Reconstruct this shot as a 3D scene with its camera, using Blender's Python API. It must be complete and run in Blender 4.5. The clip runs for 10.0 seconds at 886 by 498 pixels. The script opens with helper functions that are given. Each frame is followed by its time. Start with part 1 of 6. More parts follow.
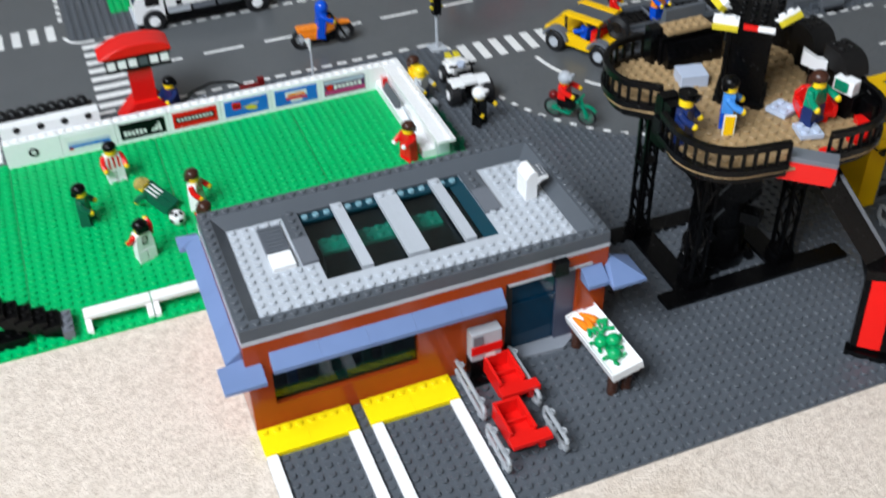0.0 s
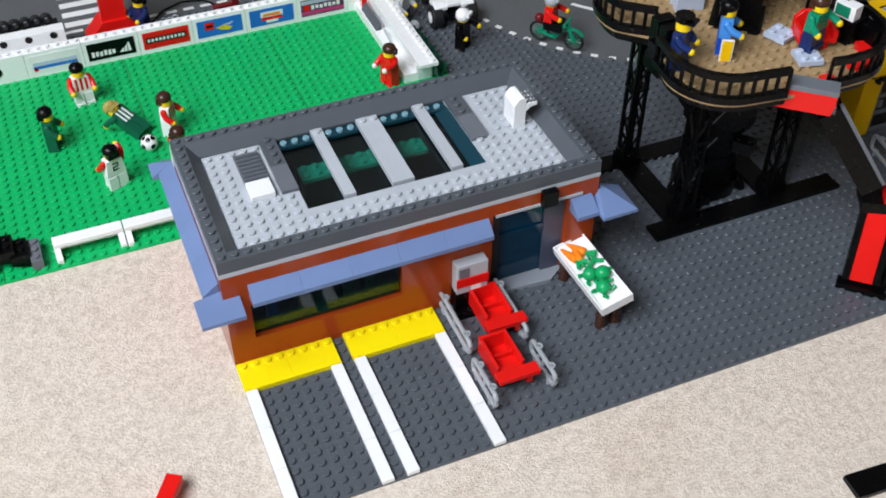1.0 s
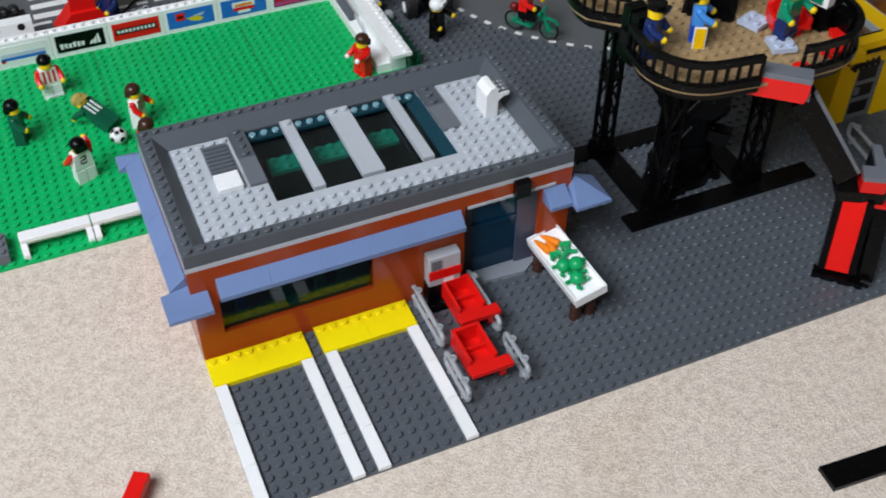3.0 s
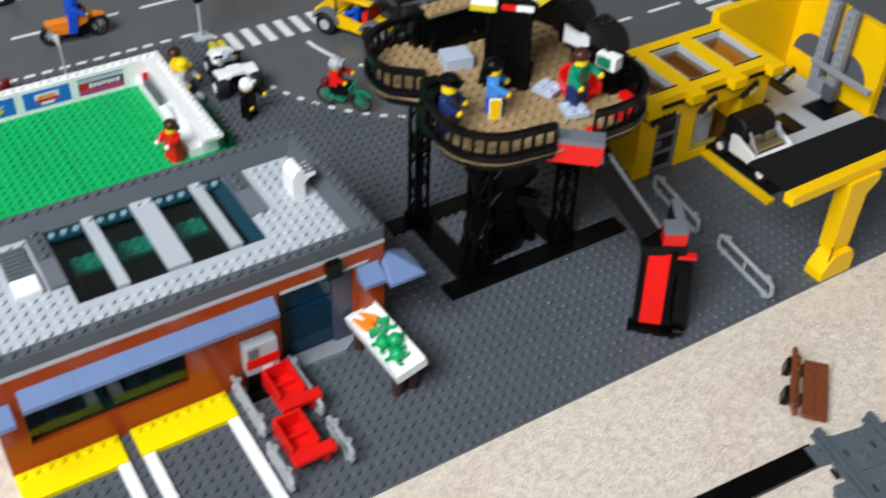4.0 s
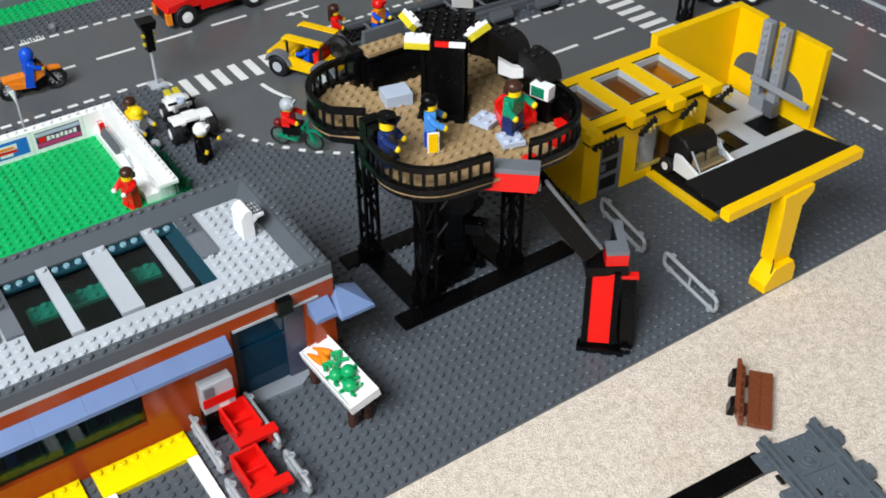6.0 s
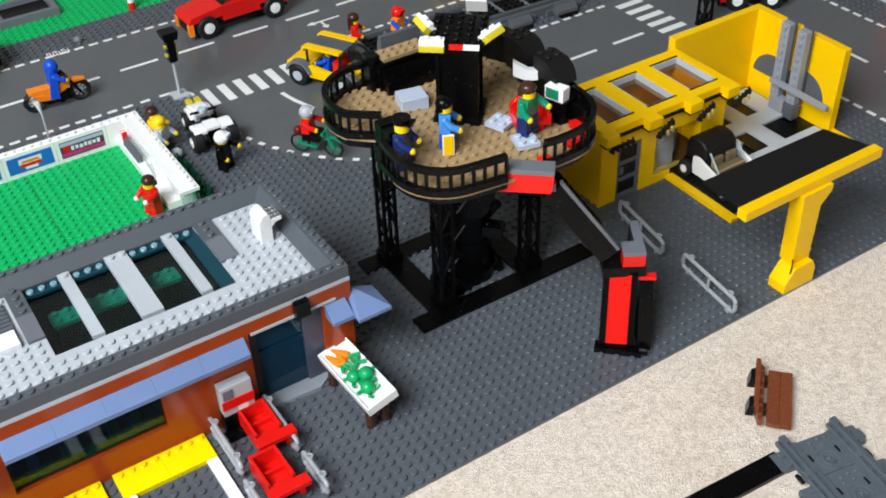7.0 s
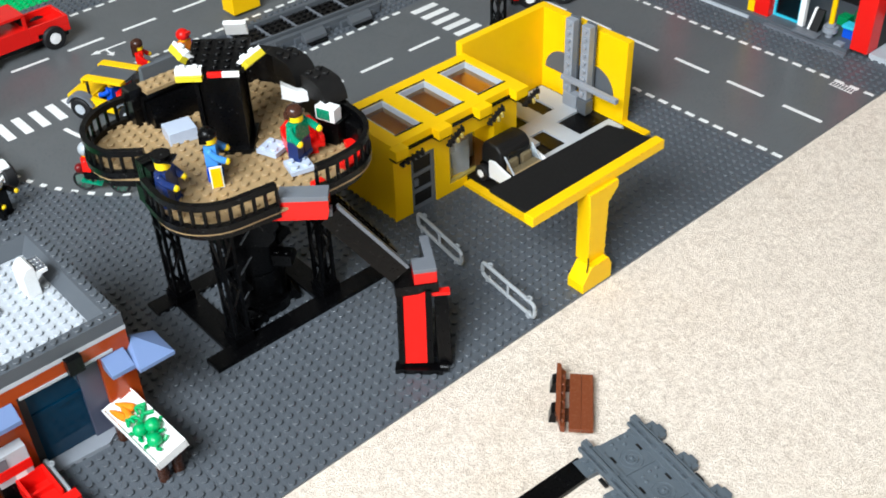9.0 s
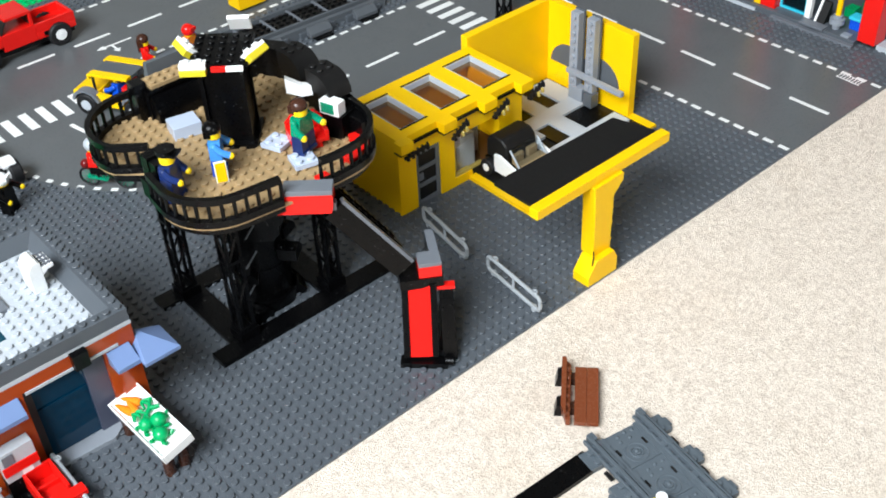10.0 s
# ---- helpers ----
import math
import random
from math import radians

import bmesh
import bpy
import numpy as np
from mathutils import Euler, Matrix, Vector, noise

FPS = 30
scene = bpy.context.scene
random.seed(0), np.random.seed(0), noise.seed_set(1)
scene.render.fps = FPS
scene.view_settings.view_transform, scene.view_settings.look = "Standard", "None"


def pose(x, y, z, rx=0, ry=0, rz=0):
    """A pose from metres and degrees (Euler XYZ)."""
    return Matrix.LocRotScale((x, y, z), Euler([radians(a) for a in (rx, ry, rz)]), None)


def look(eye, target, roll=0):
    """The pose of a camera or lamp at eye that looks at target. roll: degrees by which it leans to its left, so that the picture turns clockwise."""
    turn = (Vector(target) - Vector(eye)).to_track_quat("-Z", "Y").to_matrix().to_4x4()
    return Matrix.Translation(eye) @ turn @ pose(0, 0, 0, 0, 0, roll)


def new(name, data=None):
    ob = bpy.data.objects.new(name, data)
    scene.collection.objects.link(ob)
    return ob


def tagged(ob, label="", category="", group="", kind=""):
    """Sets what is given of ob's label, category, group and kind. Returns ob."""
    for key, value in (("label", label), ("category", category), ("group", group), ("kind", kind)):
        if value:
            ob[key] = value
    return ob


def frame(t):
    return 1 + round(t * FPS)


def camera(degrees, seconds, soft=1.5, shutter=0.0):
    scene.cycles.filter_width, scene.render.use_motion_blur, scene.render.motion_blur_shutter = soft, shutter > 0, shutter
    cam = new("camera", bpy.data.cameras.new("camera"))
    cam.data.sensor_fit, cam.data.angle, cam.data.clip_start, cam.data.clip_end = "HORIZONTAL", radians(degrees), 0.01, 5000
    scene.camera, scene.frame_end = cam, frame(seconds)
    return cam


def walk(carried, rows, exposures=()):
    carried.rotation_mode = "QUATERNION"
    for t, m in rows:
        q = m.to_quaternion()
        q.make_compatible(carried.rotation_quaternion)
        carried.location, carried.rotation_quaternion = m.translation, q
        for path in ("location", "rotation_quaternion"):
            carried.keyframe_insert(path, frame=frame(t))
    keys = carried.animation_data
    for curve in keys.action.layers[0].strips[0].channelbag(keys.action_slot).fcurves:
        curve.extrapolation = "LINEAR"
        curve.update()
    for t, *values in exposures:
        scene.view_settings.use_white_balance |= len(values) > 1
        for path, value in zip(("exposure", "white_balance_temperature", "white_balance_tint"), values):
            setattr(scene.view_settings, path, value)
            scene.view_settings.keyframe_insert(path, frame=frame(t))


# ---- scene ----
cam = camera(44.0, 10.0, 1.8, 0.6)
PATH = [
    (0, (-0.055, -0.379, 0.555), (0.494, 1.065, -0.715), -1.3),
    (0.5, (-0.05, -0.353, 0.545), (0.528, 0.998, -0.811), 0.2),
    (1, (-0.056, -0.356, 0.54), (0.508, 0.986, -0.831), 0.3),
    (1.5, (-0.052, -0.358, 0.536), (0.507, 0.981, -0.841), 0.1),
    (2, (-0.048, -0.357, 0.537), (0.501, 0.972, -0.854), 0.2),
    (3.5, (-0.038, -0.353, 0.533), (0.623, 0.955, -0.828), 1.2),
    (3.8, (-0.025, -0.36, 0.538), (0.763, 0.926, -0.776), 1.9),
    (4, (-0.008, -0.357, 0.545), (0.818, 0.912, -0.761), 2.1),
    (4.2, (0.006, -0.372, 0.555), (0.846, 0.923, -0.717), 0.7),
    (4.5, (0.009, -0.378, 0.56), (0.872, 0.915, -0.699), 0.4),
    (5, (0.008, -0.376, 0.558), (0.869, 0.909, -0.708), 0.3),
    (5.5, (0.011, -0.379, 0.557), (0.872, 0.903, -0.714), 0.1),
    (6, (0.008, -0.385, 0.559), (0.869, 0.903, -0.706), -0.4),
    (6.2, (0.008, -0.387, 0.558), (0.846, 0.914, -0.709), -0.9),
    (7.3, (0.016, -0.398, 0.554), (0.844, 0.936, -0.685), -2.3),
    (7.5, (0.027, -0.395, 0.56), (0.874, 0.916, -0.69), -1.9),
    (7.7, (0.03, -0.39, 0.558), (0.925, 0.886, -0.695), -1.4),
    (8, (0.058, -0.402, 0.556), (0.987, 0.832, -0.714), -2.1),
    (8.2, (0.072, -0.396, 0.55), (1.067, 0.778, -0.728), -1.5),
    (8.5, (0.076, -0.404, 0.545), (1.091, 0.773, -0.714), -1.6),
    (9, (0.074, -0.407, 0.55), (1.089, 0.779, -0.7), -2.2),
    (9.5, (0.073, -0.408, 0.55), (1.079, 0.787, -0.7), -2.6),
    (10, (0.076, -0.409, 0.549), (1.075, 0.784, -0.708), -2.8),
]
EXPOSURES = [
    (0.0, 0.0, 6180, 12), (0.6, -0.12, 6320, 15), (1.2, -0.21, 6280, 14), (2.2, -0.36, 6260, 14), (3.4, -0.42, 6300, 13), (4.2, 0.04, 6420, 11), (6.2, 0.1, 6450, 11),
    (7.6, 0.14, 6420, 11), (8.4, 0.47, 6280, 9), (9.0, 0.54, 6280, 9), (10.0, 0.59, 6280, 9),
]
walk(cam, [(t, look(eye, target, roll)) for t, eye, target, roll in PATH], EXPOSURES)


# ---- light and exposure ----
U = 0.008  # one stud

world = bpy.data.worlds.new("world")
scene.world = world
world.use_nodes = True
wn, wl = world.node_tree.nodes, world.node_tree.links
sky = wn.new("ShaderNodeTexSky")
sky.sky_type, sky.sun_disc = "NISHITA", False
sky.sun_elevation, sky.sun_rotation = radians(38), radians(250)
wl.new(sky.outputs["Color"], wn["Background"].inputs["Color"])
wn["Background"].inputs["Strength"].default_value = 0.1


def window_light(x, y, z, w, h, toward, watts, colour):
    """Daylight of a window: an area lamp in its opening."""
    data = bpy.data.lights.new("window_light", "AREA")
    data.shape, data.size, data.size_y, data.energy, data.color = "RECTANGLE", w, h, watts, colour
    ob = new("window_light", data)
    ob.matrix_world = look((x, y, z), toward)
    return ob


window_light(-1.2, -0.46, 1.72, 1.5, 1.1, (0.2, 0.2, 0.12), 88.0, (0.91, 0.97, 1.0))


# ---- materials ----
def srgb(r, g, b):
    return tuple((c / 255 / 12.92) if c <= 10 else ((c / 255 + 0.055) / 1.055) ** 2.4 for c in (r, g, b))


def plastic(name, rgb, rough=0.28, vary=0.10, grain=0.02, gloss=0.36, dust=0.0):
    """Moulded ABS: slight mottling, dust in the gloss, faint moulding relief."""
    m = bpy.data.materials.new(name)
    m.use_nodes = True
    n, l = m.node_tree.nodes, m.node_tree.links
    b = n["Principled BSDF"]
    co = n.new("ShaderNodeTexCoord")
    big, fine = n.new("ShaderNodeTexNoise"), n.new("ShaderNodeTexNoise")
    big.inputs["Scale"].default_value, big.inputs["Detail"].default_value = 34.0, 3.0
    fine.inputs["Scale"].default_value, fine.inputs["Detail"].default_value = 900.0, 4.0
    l.new(co.outputs["Object"], big.inputs["Vector"])
    l.new(co.outputs["Object"], fine.inputs["Vector"])
    info = n.new("ShaderNodeObjectInfo")
    add = n.new("ShaderNodeMath")
    add.operation = "MULTIPLY_ADD"
    l.new(info.outputs["Random"], add.inputs[0])
    add.inputs[1].default_value = 0.35
    l.new(big.outputs["Fac"], add.inputs[2])
    mix = n.new("ShaderNodeMix")
    mix.data_type = "RGBA"
    l.new(add.outputs[0], mix.inputs["Factor"])
    mix.inputs["A"].default_value = (*[c * (1 - vary) for c in rgb], 1)
    mix.inputs["B"].default_value = (*[min(c * (1 + vary), 0.95) for c in rgb], 1)
    tone = mix.outputs["Result"]
    if dust:  # pale specks and scuffs lying on dark plastic
        spot, cut = n.new("ShaderNodeTexNoise"), n.new("ShaderNodeMapRange")
        spot.inputs["Scale"].default_value, spot.inputs["Detail"].default_value = 420.0, 2.0
        l.new(co.outputs["Object"], spot.inputs["Vector"])
        l.new(spot.outputs["Fac"], cut.inputs["Value"])
        cut.inputs["From Min"].default_value, cut.inputs["From Max"].default_value = 0.70, 0.76
        cut.inputs["To Max"].default_value = dust
        speck = n.new("ShaderNodeMix")
        speck.data_type = "RGBA"
        l.new(cut.outputs["Result"], speck.inputs["Factor"])
        l.new(tone, speck.inputs["A"])
        speck.inputs["B"].default_value = (0.6, 0.6, 0.58, 1)
        tone = speck.outputs["Result"]
    l.new(tone, b.inputs["Base Color"])
    ro = n.new("ShaderNodeMapRange")
    l.new(fine.outputs["Fac"], ro.inputs["Value"])
    ro.inputs["To Min"].default_value, ro.inputs["To Max"].default_value = rough * 0.75, rough * 1.35
    l.new(ro.outputs["Result"], b.inputs["Roughness"])
    bump = n.new("ShaderNodeBump")
    bump.inputs["Strength"].default_value, bump.inputs["Distance"].default_value = grain, 0.0004
    l.new(fine.outputs["Fac"], bump.inputs["Height"])
    l.new(bump.outputs["Normal"], b.inputs["Normal"])
    b.inputs["IOR"].default_value = 1.5
    b.inputs["Specular IOR Level"].default_value = gloss
    return m


def glassy(name, rgb, rough=0.03, alpha=0.35):
    """Tinted clear plastic, thin."""
    m = bpy.data.materials.new(name)
    m.use_nodes = True
    n, l = m.node_tree.nodes, m.node_tree.links
    out = n["Material Output"]
    n.remove(n["Principled BSDF"])
    tr, gl, mix, fr = (n.new("ShaderNodeBsdfTransparent"), n.new("ShaderNodeBsdfGlossy"), n.new("ShaderNodeMixShader"), n.new("ShaderNodeLayerWeight"))
    tr.inputs["Color"].default_value = (*rgb, 1)
    gl.inputs["Roughness"].default_value = rough
    fr.inputs["Blend"].default_value = 0.5
    rise, scale = n.new("ShaderNodeMath"), n.new("ShaderNodeMath")
    rise.operation, rise.inputs[1].default_value = "POWER", 4.0
    scale.operation, scale.inputs[1].default_value, scale.inputs[2].default_value = "MULTIPLY_ADD", 0.9, 0.04
    l.new(fr.outputs["Facing"], rise.inputs[0])
    l.new(rise.outputs[0], scale.inputs[0])
    l.new(scale.outputs[0], mix.inputs["Fac"])
    l.new(tr.outputs["BSDF"], mix.inputs[1])
    l.new(gl.outputs["BSDF"], mix.inputs[2])
    l.new(mix.outputs["Shader"], out.inputs["Surface"])
    return m


P = {}
for key, rgb, ro in (
    ("road_grey", (92, 95, 97), 0.28), ("mid_grey", (106, 110, 117), 0.34),
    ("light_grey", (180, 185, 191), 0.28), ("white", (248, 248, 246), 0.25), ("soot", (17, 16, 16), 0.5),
    ("orange_brown", (160, 64, 22), 0.18), ("brown", (118, 62, 38), 0.25), ("dark_brown", (64, 38, 28), 0.25),
    ("red", (222, 26, 20), 0.22), ("green", (0, 174, 96), 0.42), ("leaf_green", (16, 158, 92), 0.25),
    ("dark_green", (18, 92, 66), 0.3), ("sand_blue", (110, 131, 172), 0.3), ("tan", (162, 136, 98), 0.4), ("blue", (20, 80, 200), 0.25),
    ("navy", (24, 42, 92), 0.3), ("sky_blue", (70, 140, 215), 0.28), ("orange", (248, 134, 30), 0.25), ("teal_green", (10, 132, 98), 0.25),
    ("skin_yellow", (250, 205, 20), 0.25), ("net_grey", (120, 122, 125), 0.4), ("tyre", (24, 24, 26), 0.55),
    ("print_white", (232, 232, 230), 0.3), ("maroon", (110, 20, 22), 0.3), ("ice", (182, 192, 210), 0.2), ("sky_print", (40, 110, 200), 0.3),
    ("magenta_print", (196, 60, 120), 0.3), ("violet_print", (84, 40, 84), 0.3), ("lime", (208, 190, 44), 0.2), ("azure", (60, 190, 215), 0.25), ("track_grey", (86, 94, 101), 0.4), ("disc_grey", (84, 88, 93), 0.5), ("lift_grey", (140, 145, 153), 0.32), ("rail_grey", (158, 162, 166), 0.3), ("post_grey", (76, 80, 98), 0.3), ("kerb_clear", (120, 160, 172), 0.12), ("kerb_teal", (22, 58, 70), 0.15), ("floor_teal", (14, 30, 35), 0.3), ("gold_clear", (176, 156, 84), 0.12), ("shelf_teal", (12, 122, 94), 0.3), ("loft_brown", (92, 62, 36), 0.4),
):
    P[key] = plastic(key, srgb(*rgb), ro)
P["yellow"] = plastic("yellow", srgb(255, 196, 0), 0.36, 0.05, 0.02, 0.18)
# the garage yellow, lightened for the stronger light on the parking strips
P["lit_yellow"] = plastic("lit_yellow", srgb(255, 226, 0), 0.3, 0.04, 0.02, 0.3)
P["dark_grey"] = plastic("dark_grey", srgb(82, 87, 93), 0.36, 0.1, 0.02, 0.5)
P["black"] = plastic("black", srgb(5, 5, 6), 0.28, 0.1, 0.02, 0.2, 0.14)
P["teal_glass"] = glassy("teal_glass", (0.66, 0.86, 0.90), 0.05)
P["pane_teal"] = glassy("pane_teal", (0.36, 0.56, 0.60), 0.05)
P["blue_glass"] = glassy("blue_glass", (0.03, 0.12, 0.24), 0.05)
P["door_blue"] = plastic("door_blue", srgb(5, 46, 70), 0.08, 0.1, 0.02, 0.5)
P["smoke_glass"] = glassy("smoke_glass", (0.72, 0.56, 0.38), 0.05)
P["clear_glass"] = glassy("clear_glass", (0.85, 0.88, 0.9), 0.05)


def carpet_material():
    m = bpy.data.materials.new("carpet_pile")
    m.use_nodes = True
    n, l = m.node_tree.nodes, m.node_tree.links
    b = n["Principled BSDF"]
    co = n.new("ShaderNodeTexCoord")
    tuft, fibre, wide = (n.new("ShaderNodeTexNoise") for _ in range(3))
    for tex, s, d in ((tuft, 170.0, 6.0), (fibre, 560.0, 3.0), (wide, 16.0, 6.0)):
        tex.inputs["Scale"].default_value, tex.inputs["Detail"].default_value, tex.inputs["Roughness"].default_value = s, d, 0.72
        l.new(co.outputs["Object"], tex.inputs["Vector"])
    ramp = n.new("ShaderNodeValToRGB")
    ramp.color_ramp.elements[0].position, ramp.color_ramp.elements[1].position = 0.40, 0.56
    ramp.color_ramp.elements[0].color = (*srgb(210, 194, 178), 1)
    ramp.color_ramp.elements[1].color = (*srgb(239, 225, 210), 1)
    blend = n.new("ShaderNodeMath")
    blend.operation, blend.inputs[1].default_value = "MULTIPLY_ADD", 0.45
    less = n.new("ShaderNodeMath")
    less.operation, less.inputs[1].default_value = "MULTIPLY", 0.55
    l.new(tuft.outputs["Fac"], less.inputs[0])
    l.new(fibre.outputs["Fac"], blend.inputs[0])
    l.new(less.outputs[0], blend.inputs[2])
    l.new(blend.outputs[0], ramp.inputs["Fac"])
    soft = n.new("ShaderNodeMapRange")
    l.new(wide.outputs["Fac"], soft.inputs["Value"])
    soft.inputs["To Min"].default_value, soft.inputs["To Max"].default_value = 0.93, 1.05
    mul = n.new("ShaderNodeMix")
    mul.data_type, mul.blend_type = "RGBA", "MULTIPLY"
    mul.inputs["Factor"].default_value = 1.0
    l.new(ramp.outputs["Color"], mul.inputs["A"])
    l.new(soft.outputs["Result"], mul.inputs["B"])
    # faint brownish trodden patches
    patch, edge, tint = n.new("ShaderNodeTexNoise"), n.new("ShaderNodeMapRange"), n.new("ShaderNodeMix")
    patch.inputs["Scale"].default_value, patch.inputs["Detail"].default_value, patch.inputs["Roughness"].default_value = 7.0, 8.0, 0.7
    l.new(co.outputs["Object"], patch.inputs["Vector"])
    l.new(patch.outputs["Fac"], edge.inputs["Value"])
    edge.inputs["From Min"].default_value, edge.inputs["From Max"].default_value, edge.inputs["To Max"].default_value = 0.54, 0.76, 0.3
    tint.data_type, tint.blend_type = "RGBA", "MULTIPLY"
    l.new(edge.outputs["Result"], tint.inputs["Factor"])
    l.new(mul.outputs["Result"], tint.inputs["A"])
    tint.inputs["B"].default_value = (0.72, 0.60, 0.46, 1)
    # sparse darker flecks between the tufts
    fleck, spot, dark = n.new("ShaderNodeTexNoise"), n.new("ShaderNodeMapRange"), n.new("ShaderNodeMix")
    fleck.inputs["Scale"].default_value, fleck.inputs["Detail"].default_value, fleck.inputs["Roughness"].default_value = 260.0, 2.0, 0.5
    l.new(co.outputs["Object"], fleck.inputs["Vector"])
    l.new(fleck.outputs["Fac"], spot.inputs["Value"])
    spot.inputs["From Min"].default_value, spot.inputs["From Max"].default_value, spot.inputs["To Max"].default_value = 0.6, 0.74, 0.2
    dark.data_type, dark.blend_type = "RGBA", "MULTIPLY"
    l.new(spot.outputs["Result"], dark.inputs["Factor"])
    l.new(tint.outputs["Result"], dark.inputs["A"])
    dark.inputs["B"].default_value = (0.5, 0.46, 0.42, 1)
    l.new(dark.outputs["Result"], b.inputs["Base Color"])
    b.inputs["Roughness"].default_value = 0.95
    b.inputs["Specular IOR Level"].default_value = 0.1
    sum_ = n.new("ShaderNodeMath")
    sum_.operation = "ADD"
    l.new(tuft.outputs["Fac"], sum_.inputs[0])
    l.new(fibre.outputs["Fac"], sum_.inputs[1])
    bump = n.new("ShaderNodeBump")
    bump.inputs["Strength"].default_value, bump.inputs["Distance"].default_value = 0.55, 0.003
    l.new(sum_.outputs[0], bump.inputs["Height"])
    l.new(bump.outputs["Normal"], b.inputs["Normal"])
    return m


P["carpet"] = carpet_material()
# unseen room paint: dim tone cuts fill light, pale tone throws it back
P["dim_paint"] = plastic("dim_paint", (0.33, 0.32, 0.30), 0.7, 0.03, 0.05)
P["bounce_paint"] = plastic("bounce_paint", (0.66, 0.64, 0.60), 0.7, 0.03, 0.05)


# ---- mesh helpers, all in studs ----
class Geo:
    def __init__(self):
        self.v, self.f, self.mi, self.mats, self.cur, self.m = [], [], [], [], 0, None

    def mat(self, key):
        if key not in self.mats:
            self.mats.append(key)
        self.cur = self.mats.index(key)
        return self

    def put(self, verts, faces):
        o = len(self.v)
        if self.m is not None:
            verts = [tuple(self.m @ Vector(p)) for p in verts]
        self.v += verts
        self.f += [tuple(i + o for i in f) for f in faces]
        self.mi += [self.cur] * len(faces)
        return self

    def box(self, x0, x1, y0, y1, z0, z1):
        return self.put([(x, y, z) for z in (z0, z1) for y in (y0, y1) for x in (x0, x1)],
                        [(0, 2, 3, 1), (4, 5, 7, 6), (0, 1, 5, 4), (2, 6, 7, 3), (0, 4, 6, 2), (1, 3, 7, 5)])

    def prism(self, pts, a0, a1, axis="z"):
        """A polygon swept from a0 to a1 along an axis; pts are the other two coordinates, in xyz order."""
        n = len(pts)
        area = sum(pts[i][0] * pts[(i + 1) % n][1] - pts[(i + 1) % n][0] * pts[i][1] for i in range(n))
        if (area < 0) != (axis == "y"):
            pts = pts[::-1]
        place = {"z": lambda p, a: (p[0], p[1], a), "y": lambda p, a: (p[0], a, p[1]), "x": lambda p, a: (a, p[0], p[1])}[axis]
        verts = [place(p, a) for a in (a0, a1) for p in pts]
        return self.put(verts, [tuple(range(n))[::-1], tuple(range(n, 2 * n))] + [(i, (i + 1) % n, n + (i + 1) % n, n + i) for i in range(n)])

    def cyl(self, x, y, z0, z1, r, n=12, axis="z", r1=None):
        r1 = r if r1 is None else r1
        ring = [(math.cos(2 * math.pi * i / n), math.sin(2 * math.pi * i / n)) for i in range(n)]
        if axis == "z":
            verts = [(x + r * c, y + r * s, z0) for c, s in ring] + [(x + r1 * c, y + r1 * s, z1) for c, s in ring]
        elif axis == "x":  # x, y stand for y, z
            verts = [(z0, x + r * c, y + r * s) for c, s in ring] + [(z1, x + r1 * c, y + r1 * s) for c, s in ring]
        else:  # x, y stand for x, z; swept along -y to keep the faces outward
            verts = [(x + r * c, z1, y + r * s) for c, s in ring] + [(x + r1 * c, z0, y + r1 * s) for c, s in ring]
        return self.put(verts, [tuple(range(n))[::-1], tuple(range(n, 2 * n))] + [(i, (i + 1) % n, n + (i + 1) % n, n + i) for i in range(n)])

    def studs(self, x0, x1, y0, y1, z, n=10, skip=None):
        """Studs on every whole cell from x0 to x1 and y0 to y1."""
        for i in range(round(x1 - x0)):
            for j in range(round(y1 - y0)):
                x, y = x0 + i + 0.5, y0 + j + 0.5
                if not (skip and skip(x, y)):
                    self.stud(x, y, z, n)
        return self

    def stud(self, x, y, z, n=10):
        ring = [(math.cos(2 * math.pi * i / n), math.sin(2 * math.pi * i / n)) for i in range(n)]
        verts = [(x + 0.305 * c, y + 0.305 * s, z) for c, s in ring] + [(x + 0.305 * c, y + 0.305 * s, z + 0.17) for c, s in ring]
        verts += [(x + 0.27 * c, y + 0.27 * s, z + 0.21) for c, s in ring]
        faces = [tuple(range(2 * n, 3 * n))]
        for k in (0, n):
            faces += [(k + i, k + (i + 1) % n, k + n + (i + 1) % n, k + n + i) for i in range(n)]
        return self.put(verts, faces)

    def plate(self, x0, x1, y0, y1, z0, z1, n=8):
        """A box with studs on top."""
        return self.box(x0, x1, y0, y1, z0, z1).studs(x0, x1, y0, y1, z1, n)

    def ball(self, x, y, z, r, n=12, k=8, sz=1.0):
        verts = [(x, y, z - r * sz)]
        for j in range(1, k):
            a = math.pi * j / k
            verts += [(x + r * math.sin(a) * math.cos(2 * math.pi * i / n), y + r * math.sin(a) * math.sin(2 * math.pi * i / n), z - r * sz * math.cos(a)) for i in range(n)]
        verts.append((x, y, z + r * sz))
        faces = [(0, 1 + (i + 1) % n, 1 + i) for i in range(n)]
        for j in range(k - 2):
            b = 1 + j * n
            faces += [(b + i, b + (i + 1) % n, b + n + (i + 1) % n, b + n + i) for i in range(n)]
        b, t = 1 + (k - 2) * n, 1 + (k - 1) * n
        faces += [(b + i, b + (i + 1) % n, t) for i in range(n)]
        return self.put(verts, faces)

